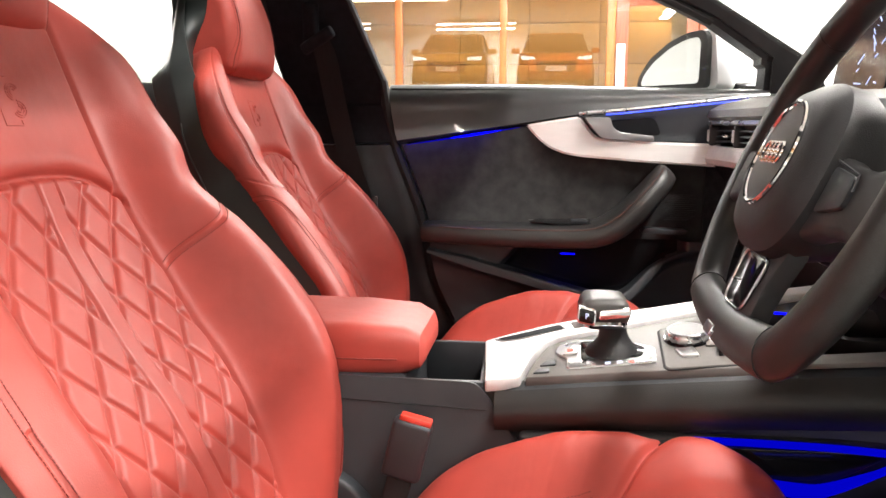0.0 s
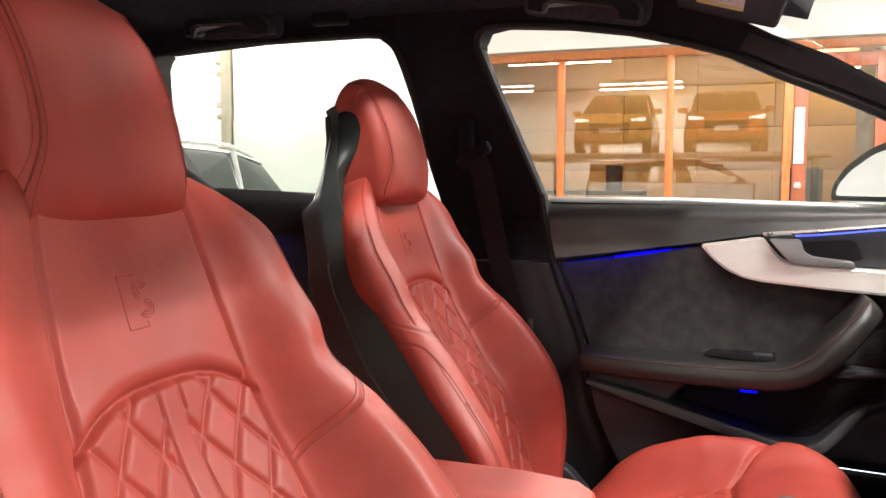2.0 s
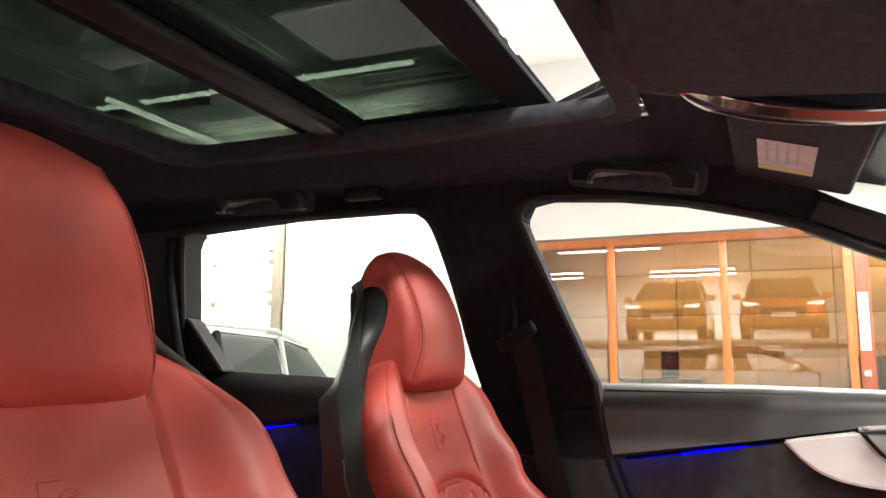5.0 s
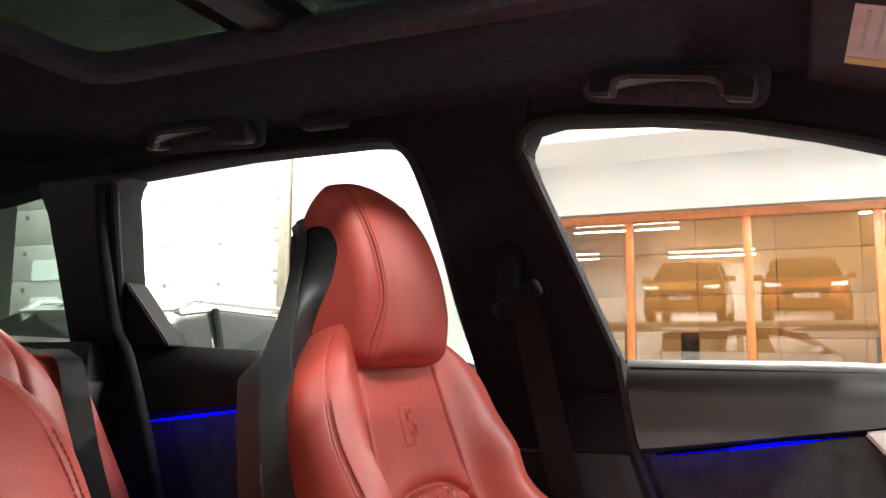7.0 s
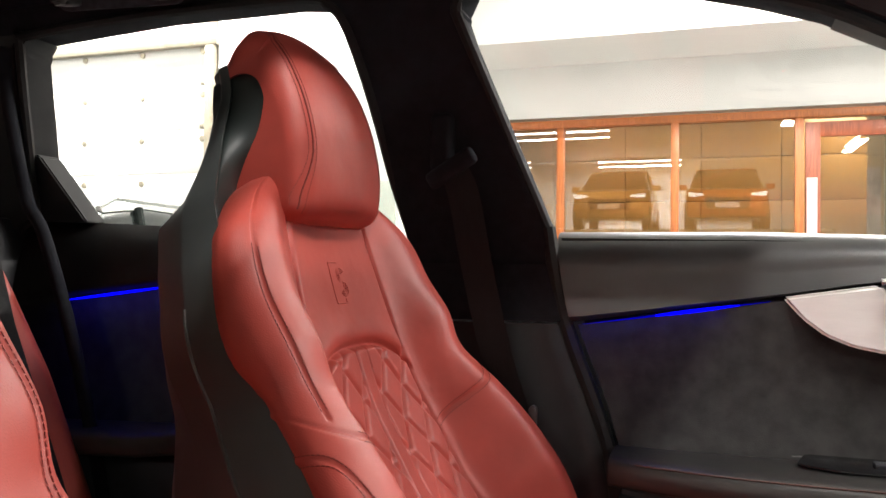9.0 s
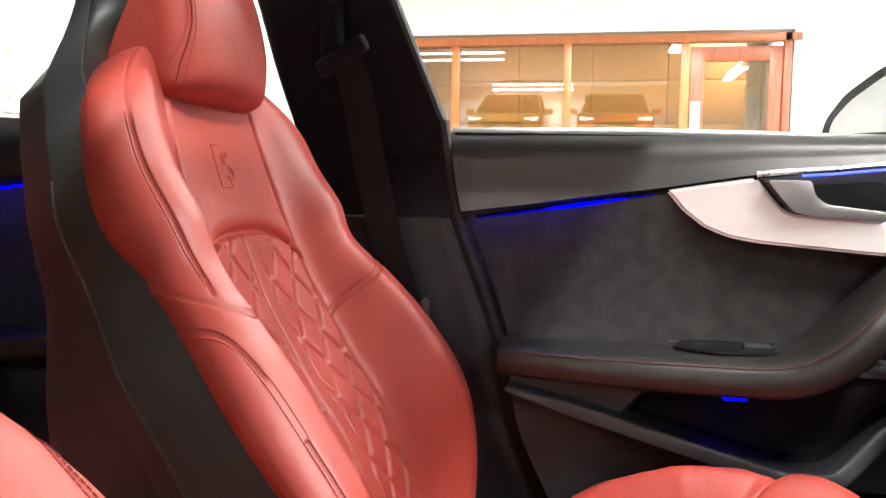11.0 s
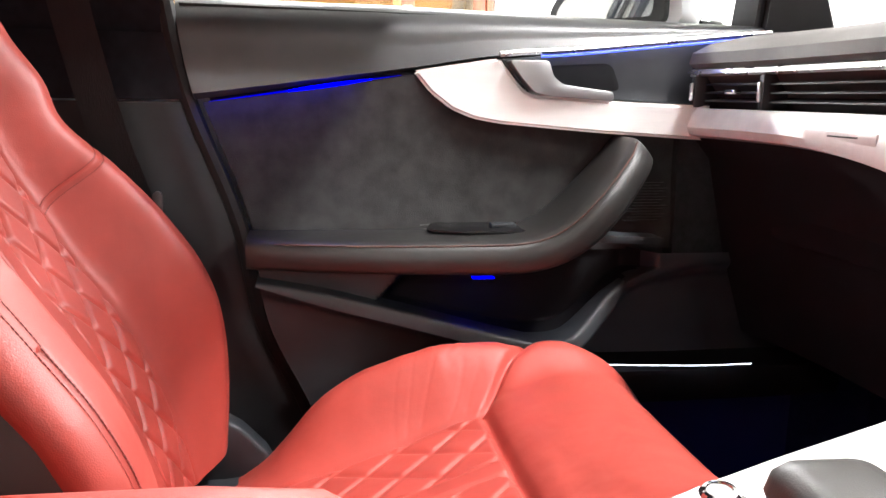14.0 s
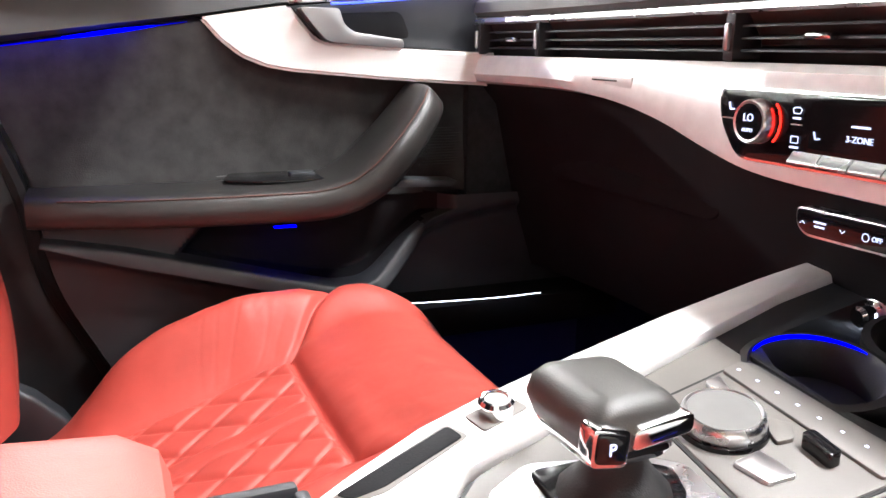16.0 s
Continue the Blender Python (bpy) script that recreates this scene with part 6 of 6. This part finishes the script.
def sign_mark(points, y, z, dx=-0.0034, thick=0.0005, parent=None):
    """A small lit symbol drawn as a line; x to the reader's right, y up."""
    return part("symbol", moved(tube([(a, b, 0) for a, b in points], thick, 5), facing(y, z, dx)), ICON, parent or panel)


def seat_sign(y, z, k=1.0, dx=-0.0034):
    sign_mark([(-0.0032 * k, 0.0040 * k), (-0.0012 * k, -0.0020 * k), (0.0034 * k, -0.0014 * k)], y, z, dx, 0.0009 * k)


seat_sign(0.145, 0.0125)
seat_sign(0.052, -0.004, 0.9)
seat_sign(-0.030, -0.004, 0.9)
for sy in (0.073, -0.073):
    sign_mark([(-0.0045, 0.0020), (-0.0020, 0.0034), (0.0020, 0.0034), (0.0045, 0.0020), (0.0030, -0.0014), (-0.0030, -0.0014), (-0.0045, 0.0020)], sy, 0.0135)
    sign_mark([(-0.0036, 0.0028), (0.0036, 0.0028), (0.0036, -0.0022), (-0.0036, -0.0022), (-0.0036, 0.0028)], sy, -0.0085)
    for z, w in ((0.0085, 0.0080), (-0.0142, 0.0085)):
        part("symbol", box(-0.0032, sy, z, 0.001, w, 0.0016, 0.0003), ICON, panel)
    part("divider_line", box(-0.0030, sy, 0.0035, 0.001, 0.011, 0.0009), PRINT, panel)
    part("divider_line", box(-0.0030, math.copysign(0.149, sy), 0.003, 0.001, 0.014, 0.0009), PRINT, panel)
part("symbol", box(-0.0032, 0.014, 0.0065, 0.001, 0.016, 0.0016, 0.0003), ICON, panel)
part("sensor", moved(lathe([(0, 0), (0.0035, 0), (0.0030, 0.0012), (0, 0.0006)], 18), facing(0.1545, 0.0175, -0.0022)), RUBBER, panel, "small dark round sensor")
for k in range(5):
    wedge = [(-0.0025, 0.0050), (-0.0095, -0.0035), (-0.0085, -0.0056), (-0.0025, -0.0056)]
    part("chrome_key", loft([[Vector((x, y, z - 0.0215)) for x, z in rounded(wedge, 0.0010, 2)] for y in (0.0730 - 0.0285 * k, 0.0455 - 0.0285 * k)]), SATIN, panel, "bright tilting key")

keys = thing("button_strip", "black strip of lit drive mode buttons with bright edge", "button strip", (0.447, -0.02, 0.690))
strip_o = rounded([(-0.12, 0.010), (0.102, 0.010), (0.100, -0.004), (0.09, -0.010), (-0.11, -0.010)], 0.005, 3)
part("edge", slab([(y * 1.02, z * 1.16 - 0.0006) for y, z in strip_o], "x", -0.012, 0.02, 0.0008), SATIN, keys)
part("face", slab(strip_o, "x", -0.0135, 0.02, 0.0008), GLOSS, keys)
for k, y in enumerate((0.077, 0.030, -0.01, -0.05, -0.085)):
    if k in (1, 2):
        lettering("strip_text", "OFF", 0.0052, Matrix.Translation((-0.0141, y - 0.006, -0.001)) @ facing(0, 0, 0), ICON, keys)
        part("symbol", moved(tube([(0.0030 * math.cos(a), 0.0030 * math.sin(a), 0) for a in [q * math.tau / 16 for q in range(16)]], 0.0004, 5, closed=True), Matrix.Translation((-0.0140, y + 0.004, -0.001)) @ facing(0, 0, 0)), ICON, keys)
    else:
        part("symbol", box(-0.0140, y, 0.0015, 0.0006, 0.012, 0.0016, 0.0003), ICON, keys)
        part("symbol", box(-0.0140, y, -0.0020, 0.0006, 0.010, 0.0016, 0.0003), ICON, keys)
for y, up in ((0.094, 1), (0.055, -1)):
    part("arrow_mark", moved(tube([(-0.0024, -0.0010 * up, 0), (0, 0.0012 * up, 0), (0.0024, -0.0010 * up, 0)], 0.0004, 5), Matrix.Translation((-0.0142, y, -0.001)) @ facing(0, 0, 0)), ICON, keys)
outlet = thing("power_outlet", "round chrome power outlet with a lit ring", "power outlet", (0.497, 0.041, 0.613))
part("bezel", moved(lathe([(0, 0), (0.016, 0), (0.016, 0.006), (0.012, 0.008), (0, 0.004)], 28), facing(0, 0, 0)), SATIN, outlet)
part("plug", moved(lathe([(0, 0), (0.009, 0), (0.009, 0.02), (0.006, 0.023), (0, 0.023)], 24), facing(0, 0, -0.004)), CHROME, outlet, "chrome plug")
part("lit_ring", moved(tube([(0.0175 * math.cos(a), 0.0175 * math.sin(a), 0.005) for a in [k * math.tau / 32 for k in range(32)]], 0.0012, 6, closed=True), facing(0, 0, 0)), WHITE_LED, outlet, "white lit ring")
structure("stack_panel", slab([(-0.16, 0.68), (0.11, 0.68), (0.11, 0.60), (-0.17, 0.60)], "x", 0.50, 0.56, 0.006), GLOSS, "gloss black panel under the climate controls")

# centre screen
scr = thing("centre_screen", "black tablet display showing a blue map", "display", (0.455, 0.03, 0.885))
SC = Matrix.Rotation(radians(9), 4, "Y") @ Matrix.Rotation(radians(-4), 4, "Z")
part("case", moved(box(0.006, 0, 0.062, 0.014, 0.225, 0.130, 0.006, 3), SC), GLOSS, scr)
glass_face = part("screen", moved(box(-0.0014, 0, 0.062, 0.001, 0.212, 0.118), SC), SCREEN, scr, "dim brownish lit screen")
rng = random.Random(4)
for k in range(14):
    y, z, w, h = rng.uniform(-0.09, 0.09), rng.uniform(0.015, 0.108), rng.uniform(0.004, 0.03), rng.uniform(0.0008, 0.002)
    part("map_line", moved(box(-0.0022, y, z, 0.0006, w, h, 0, 2, Matrix.Rotation(rng.uniform(-0.8, 0.8), 4, "X")), SC), MAP_LINE, glass_face)
part("foot", box(0.02, 0, -0.005, 0.05, 0.16, 0.02, 0.006), PLASTIC, scr)

# sill line in the footwell, its brightness put in as white emission
sill = thing("sill_strip", "thin bright metal sill strip in the dark footwell", "sill strip", (0.40, 0.60, 0.485))
part("strip", tube(smoothed([(-0.14, 0.0, -0.008), (0.0, -0.02, -0.008), (0.08, -0.03, -0.005)], 20), 0.0006, 6), WHITE_LED, sill)
part("sill_cover", box(-0.02, 0.03, -0.038, 0.5, 0.09, 0.05, 0.01), FOOT, sill)
structure("firewall", box(0.78, 0, 0.56, 0.04, 1.5, 0.72), CARPET, "black carpeted footwell front")
structure("footwell_side", box(0.62, 0.70, 0.56, 0.42, 0.03, 0.70), CARPET, "black footwell side")

# ---- steering wheel ----
wheel = thing("steering_wheel", "black leather flat-bottomed steering wheel with chrome details", "steering wheel", (0.287, DRIVE_Y, 0.822))
WT = Matrix.Rotation(radians(24), 4, "Y") @ Matrix(((0, 0, -1, 0), (-1, 0, 0, 0), (0, 1, 0, 0), (0, 0, 0, 1)))
rim = []
for k in range(72):
    a = k * math.tau / 72
    x, y = 0.178 * math.cos(a), 0.178 * math.sin(a)
    if y < -0.132:
        y = -0.132 - (abs(y) - 0.132) * 0.25
    rim.append(Vector((x, y, 0)))
rings = []
for k, c in enumerate(rim):
    d = (rim[(k + 1) % 72] - rim[k - 1]).normalized()
    out = Vector((d.y, -d.x, 0))
    fat = 1 + 0.16 * math.exp(-((abs(abs(math.degrees(math.atan2(c.y, c.x))) - 35) / 18) ** 2)) + 0.45 * max(0, -c.y / 0.15 - 0.75)
    rings.append([c + out * 0.0175 * fat * math.cos(q) + Vector((0, 0, 1)) * 0.0155 * math.sin(q) for q in [j * math.tau / 18 for j in range(18)]])
bm, _ = grid(rings, close_u=True, close_v=True)
bmesh.ops.recalc_face_normals(bm, faces=bm.faces)
rimo = part("rim", moved(bm, WT), BLACK_LEATHER, wheel, "black leather rim with red seams")
for k in (9, 27, 46, 62):
    part("rim_seam", moved(tube([p + (p - rim[k]).normalized() * 0.0002 for p in rings[k]], 0.0006, 5, closed=True), WT), RUBBER, rimo)
hub = [[Vector((w * math.copysign(abs(math.cos(a)) ** 0.75, math.cos(a)), h * math.copysign(abs(math.sin(a)) ** 0.75, math.sin(a)) - 0.006, z)) for a in [k * math.tau / 40 for k in range(40)]]
       for z, w, h in ((-0.04, 0.060, 0.055), (0.0, 0.082, 0.074), (0.018, 0.080, 0.072), (0.028, 0.070, 0.062), (0.033, 0.052, 0.046))]
hubo = part("airbag_cover", moved(loft(hub), WT), SOFT, wheel, "soft black airbag cover")
em = part("emblem_disc", moved(lathe([(0, 0.030), (0.043, 0.030), (0.043, 0.0345), (0, 0.0355)], 48), WT), PLASTIC, hubo)
part("emblem_ring", moved(tube([(0.0435 * math.cos(a), 0.0435 * math.sin(a), 0.0345) for a in [k * math.tau / 48 for k in range(48)]], 0.0022, 8, closed=True), WT), CHROME, hubo, "chrome emblem ring")
for k in range(4):
    part("emblem_shape", moved(tube([(-0.0165 + 0.011 * k + 0.0085 * math.cos(a), 0.0085 * math.sin(a), 0.0362) for a in [q * math.tau / 24 for q in range(24)]], 0.0013, 6, closed=True), WT), CHROME, em, "plain chrome ring shape")
for sg in (-1, 1):
    sp = [[Vector((sg * x, y, z)) for y, z in rounded([(-h - 0.02, -0.010), (h - 0.02, -0.010), (h - 0.02, 0.012), (-h - 0.02, 0.012)], 0.008, 3)] for x, h in ((0.070, 0.034), (0.10, 0.026), (0.14, 0.024), (0.172, 0.030))]
    spoke = part("spoke", moved(loft(sp), WT), SOFT, wheel)
    part("spoke_keys", moved(slab(rounded([(sg * 0.086, 0.002), (sg * 0.128, -0.004), (sg * 0.130, -0.026), (sg * 0.086, -0.034)], 0.006, 3), "z", 0.010, 0.0155, 0.001), WT), PLASTIC, spoke)
    part("key_edge", moved(tube([(sg * 0.084, 0.006, 0.0145), (sg * 0.130, -0.002, 0.0145), (sg * 0.134, -0.014, 0.0145)], 0.0009, 6), WT), PLASTIC, spoke)
yoke = rounded([(-0.060, -0.060), (0.060, -0.060), (0.046, -0.100), (0.052, -0.146), (-0.052, -0.146), (-0.046, -0.100)], 0.012, 4)
part("lower_spoke", moved(slab(yoke, "z", -0.010, 0.006, 0.003), WT), SOFT, wheel)
win = rounded([(-0.034, -0.078), (0.034, -0.078), (0.028, -0.126), (-0.028, -0.126)], 0.012, 5)
part("spoke_inlay", moved(slab(win, "z", 0.004, 0.0075, 0.0008), WT), GLOSS, wheel, "gloss black lower spoke inlay")
part("spoke_trim", moved(tube([(x, y, 0.0078) for x, y in win], 0.0013, 6, closed=True), WT), SATIN, wheel, "chrome trim round the lower spoke")
part("rim_badge", moved(slab(rounded([(-0.012, -0.156), (0.012, -0.156), (0.012, -0.146), (-0.012, -0.146)], 0.002, 2), "z", 0.0135, 0.0165, 0.0006), WT), SATIN, wheel)
part("column_shroud", moved(lathe([(0, -0.16), (0.075, -0.16), (0.065, -0.04), (0, -0.04)], 24), WT), SOFT, wheel)
for sg in (-1, 1):
    part("stalk", moved(tube([(sg * 0.05, 0.02, -0.05), (sg * 0.11, 0.035, -0.045), (sg * 0.15, 0.045, -0.04)], lambda t: 0.008 - 0.003 * t, 8), WT), PLASTIC, wheel)
cluster = thing("instrument_hood", "dark instrument hood with a dim display", "instrument cluster", (0.50, DRIVE_Y, 0.86))
part("hood", surf(lambda u, v: (-0.02 + 0.14 * v, -0.19 + 0.38 * u, 0.02 + 0.10 * math.sin(math.pi * u) ** 0.5), 24, 8, 0.008), SOFT, cluster)
part("display", box(0.03, 0, 0.045, 0.006, 0.30, 0.11, 0.002, 2, Matrix.Rotation(radians(12), 4, "Y")), SCREEN, cluster)
amb = thing("footwell_light", "small blue light in the driver's footwell", "ambient light", (0.50, -0.19, 0.62))
part("lens", box(0, 0, 0, 0.02, 0.012, 0.006, 0.002), BLUE, amb)



# ---- things in the hall ----
gd = thing("garage_door", "white sectional garage door with bolted panels and small windows", "garage door", (-6.6, 6.25, 0), kind="structure")
for k in range(9):
    part("panel", box(0, 0, 0.22 + 0.43 * k, 3.8, 0.05, 0.425, 0.004), WALL, gd)
post = part("door_rail", box(1.97, -0.06, 1.9, 0.10, 0.09, 3.8, 0.004), STEEL, gd, "galvanised door rail")
part("header", box(0.1, -0.07, 3.02, 3.9, 0.08, 0.13, 0.004), STEEL, gd, "beige steel header")
stud = lathe([(0, 0), (0.032, 0), (0.028, 0.014), (0.0, 0.016)], 10)
sm = bpy.data.meshes.new("bolt")
moved(stud, pose(0, 0, 0, 90)).to_mesh(sm)
stud.free()
sm.materials.append(STEEL)
for i in range(6):
    for k in range(7):
        b = new("bolt", sm)
        b.parent = gd
        b.location = (-1.7 + 0.71 * i, -0.028, 0.77 + 0.43 * k)
glow = material("daylit_window", (0.9, 0.93, 0.95), 0.3, emit=(1, 1, 1), power=1.5)
for i in range(4):
    for z in (1.42, 1.85):
        part("window", slab([(x - 1.35 + 0.71 * i, zz + z) for x, zz in rounded([(-0.22, -0.12), (0.22, -0.12), (0.22, 0.12), (-0.22, 0.12)], 0.05, 4)], "y", -0.034, -0.02), glow, gd, "bright small window")
for k in range(8):
    part("roller", box(1.90, -0.08, 0.45 + 0.43 * k, 0.06, 0.05, 0.05, 0.01), STEEL, gd)


def parked_car(name, at, turn, paint, label, tall=1.0, group="parked cars"):
    car = thing(name, label, "car", at, group, turn=turn)
    L = [(-2.25, 0.62, 0.80, 0.62), (-2.15, 0.30, 0.95, 0.80), (-1.6, 0.25, 0.98, 0.88), (-0.5, 0.24, 0.98, 0.91), (0.6, 0.24, 0.97, 0.91), (1.5, 0.25, 0.93, 0.89), (2.05, 0.30, 0.82, 0.82), (2.25, 0.45, 0.68, 0.66)]
    rings = [[Vector((x, y, z * tall)) for y, z in rounded([(-w, zb), (w, zb), (w, zt), (-w, zt)], 0.12, 5)] for x, zb, zt, w in L]
    part("body", loft(rings), paint, car)
    G = [(-2.1, 0.95, 0.99, 0.76), (-1.75, 0.94, 1.38, 0.68), (-1.2, 0.94, 1.47, 0.66), (-0.2, 0.94, 1.49, 0.66), (0.35, 0.94, 1.42, 0.67), (1.15, 0.92, 0.97, 0.78)]
    rings = [[Vector((x, y, z * tall)) for y, z in rounded([(-0.82, zb), (0.82, zb), (w, zt), (-w, zt)], 0.09, 5)] for x, zb, zt, w in G]
    part("glasshouse", loft(rings), CAR_GLASS, car, "dark windows")
    rings = [[Vector((x, y, z * tall)) for y, z in rounded([(-w, zt - 0.03), (w, zt - 0.03), (w * 0.93, zt + 0.015), (-w * 0.93, zt + 0.015)], 0.03, 4)] for x, zt, w in ((-1.78, 1.38, 0.69), (-1.2, 1.47, 0.67), (-0.2, 1.49, 0.67), (0.30, 1.43, 0.68))]
    part("roof", loft(rings), paint, car)
    for sg in (-1, 1):
        part("roof_bar", tube([(-1.7, sg * 0.62, 1.42 * tall), (-1.2, sg * 0.62, 1.53 * tall), (0.1, sg * 0.62, 1.53 * tall), (0.3, sg * 0.63, 1.44 * tall)], 0.018, 8), SATIN, car)
        part("pillar", tube([(-1.05, sg * 0.80, 0.96 * tall), (-1.15, sg * 0.67, 1.45 * tall)], 0.035, 8), paint, car)
        part("pillar", tube([(0.02, sg * 0.82, 0.96 * tall), (-0.08, sg * 0.68, 1.46 * tall)], 0.03, 8), CAR_GLASS, car)
        part("headlight", slab(rounded([(sg * 0.45, 0.66 * tall), (sg * 0.80, 0.70 * tall), (sg * 0.82, 0.78 * tall), (sg * 0.5, 0.75 * tall)], 0.02, 3), "x", 2.02, 2.22, 0.01), WHITE_LED, car)
        part("wing_mirror", box(0.75, sg * 0.98, 1.0 * tall, 0.16, 0.2, 0.13, 0.04, 3), paint, car)
        for wx in (-1.4, 1.4):
            w = part("wheel", moved(lathe([(0, -0.11), (0.30, -0.11), (0.34, -0.08), (0.34, 0.08), (0.30, 0.11), (0, 0.11)], 28), Matrix.Translation((wx, sg * 0.80, 0.34)) @ pose(0, 0, 0, 90)), RUBBER, car)
            part("rim", moved(lathe([(0, -0.118), (0.22, -0.118), (0.23, -0.10), (0.23, 0.10), (0.22, 0.118), (0, 0.118)], 20), Matrix.Translation((wx, sg * 0.80, 0.34)) @ pose(0, 0, 0, 90)), SATIN, w)
    part("grille", slab(rounded([(-0.42, 0.42 * tall), (0.42, 0.42 * tall), (0.48, 0.66 * tall), (-0.48, 0.66 * tall)], 0.04, 4), "x", 2.1, 2.28, 0.01), GLOSS, car)
    part("plate", box(2.29, 0, 0.50 * tall, 0.01, 0.50, 0.11), LABEL, car, "blank pale plate")
    return car


parked_car("parked_car", (-4.4, 3.9, 0), -82, CAR_SILVER, "silver estate car with roof bars parked on the floor", 0.84)

# added raised platform with two cars behind the viewer, mirrored in the office glass
stage = thing("display_platform", "raised steel display platform along the wall", "platform", (-1.0, -4.7, 0))
part("deck", box(0, 0, 1.55, 7.0, 4.6, 0.12, 0.01), STEEL, stage)
for px in (-3.2, 0, 3.2):
    for py in (-2.1, 2.1):
        part("post", box(px, py, 0.75, 0.14, 0.14, 1.5, 0.01), STEEL, stage)
parked_car("parked_car", (0.35, -4.7, 1.61), 90, CAR_ORANGE, "orange car standing on the raised platform", 1.05, "platform cars")
parked_car("parked_car", (-2.2, -4.7, 1.61), 90, CAR_GOLD, "golden brown car standing on the raised platform", 1.05, "platform cars")

# office furniture
cab = thing("wall_cabinet", "honey wood veneer wall cabinets in the office", "cabinet", (-0.55, PY + 2.6, 0))
part("carcass", box(-0.05, 0.20, 1.30, 4.7, 0.04, 2.6), RUBBER, cab, "dark joint behind the panels")
for i in range(5):
    for k in range(5):
        part("cabinet_door", box(-1.95 + 0.945 * i, 0, 0.29 + 0.55 * k, 0.937, 0.34, 0.541, 0.004), PANEL_WOOD, cab)
desk = thing("desk", "honey wood office counter with a black top", "desk", (-0.9, PY + 1.0, 0))
part("front", box(-0.7, 0, 0.40, 1.7, 0.05, 0.8, 0.006), PANEL_WOOD, desk)
part("worktop", box(-0.7, 0.3, 0.83, 1.8, 0.7, 0.05, 0.008), RUBBER, desk, "black worktop")
part("front", box(1.45, 0.1, 0.32, 1.5, 0.05, 0.62, 0.006), PANEL_WOOD, desk)
part("worktop", box(1.45, 0.4, 0.66, 1.6, 0.7, 0.05, 0.008), RUBBER, desk, "black worktop")
mon = thing("card_terminal", "small black upright terminal on the counter", "terminal", (-1.05, PY + 1.1, 0.855))
part("screen", box(0, 0, 0.16, 0.20, 0.03, 0.30, 0.01), GLOSS, mon)
part("foot", box(0, 0, 0.01, 0.20, 0.12, 0.02, 0.004), PLASTIC, mon)
bottle = thing("spray_bottle", "small blue bottle on the counter", "bottle", (-1.65, PY + 1.1, 0.855))
part("body", lathe([(0, 0), (0.035, 0), (0.035, 0.2), (0.015, 0.24), (0.015, 0.28), (0, 0.28)], 16), material("blue_plastic", (0.1, 0.25, 0.4), 0.4), bottle)
chair = thing("office_chair", "dark blue upholstered office chair", "chair", (1.05, PY + 1.3, 0))
part("backrest", box(0, 0.2, 0.85, 0.46, 0.08, 0.55, 0.03, 3), material("navy_cloth", (0.02, 0.03, 0.06), 0.9, var=0.2, scale=60), chair)
part("seat", box(0, 0, 0.5, 0.46, 0.46, 0.08, 0.03, 3), bpy.data.materials["navy_cloth"], chair)
part("pedestal", lathe([(0, 0), (0.25, 0), (0.25, 0.03), (0.03, 0.06), (0.03, 0.46), (0, 0.46)], 20), SATIN, chair)
pic = thing("wall_picture", "pale framed abstract wall picture behind the door glass", "picture", (1.6, PY + 3.0, 1.5))
part("canvas", box(0, 0, 0, 0.8, 0.03, 1.2, 0.004), material("blue_grey_print", (0.58, 0.57, 0.64), 0.6, var=0.45, scale=4), pic)
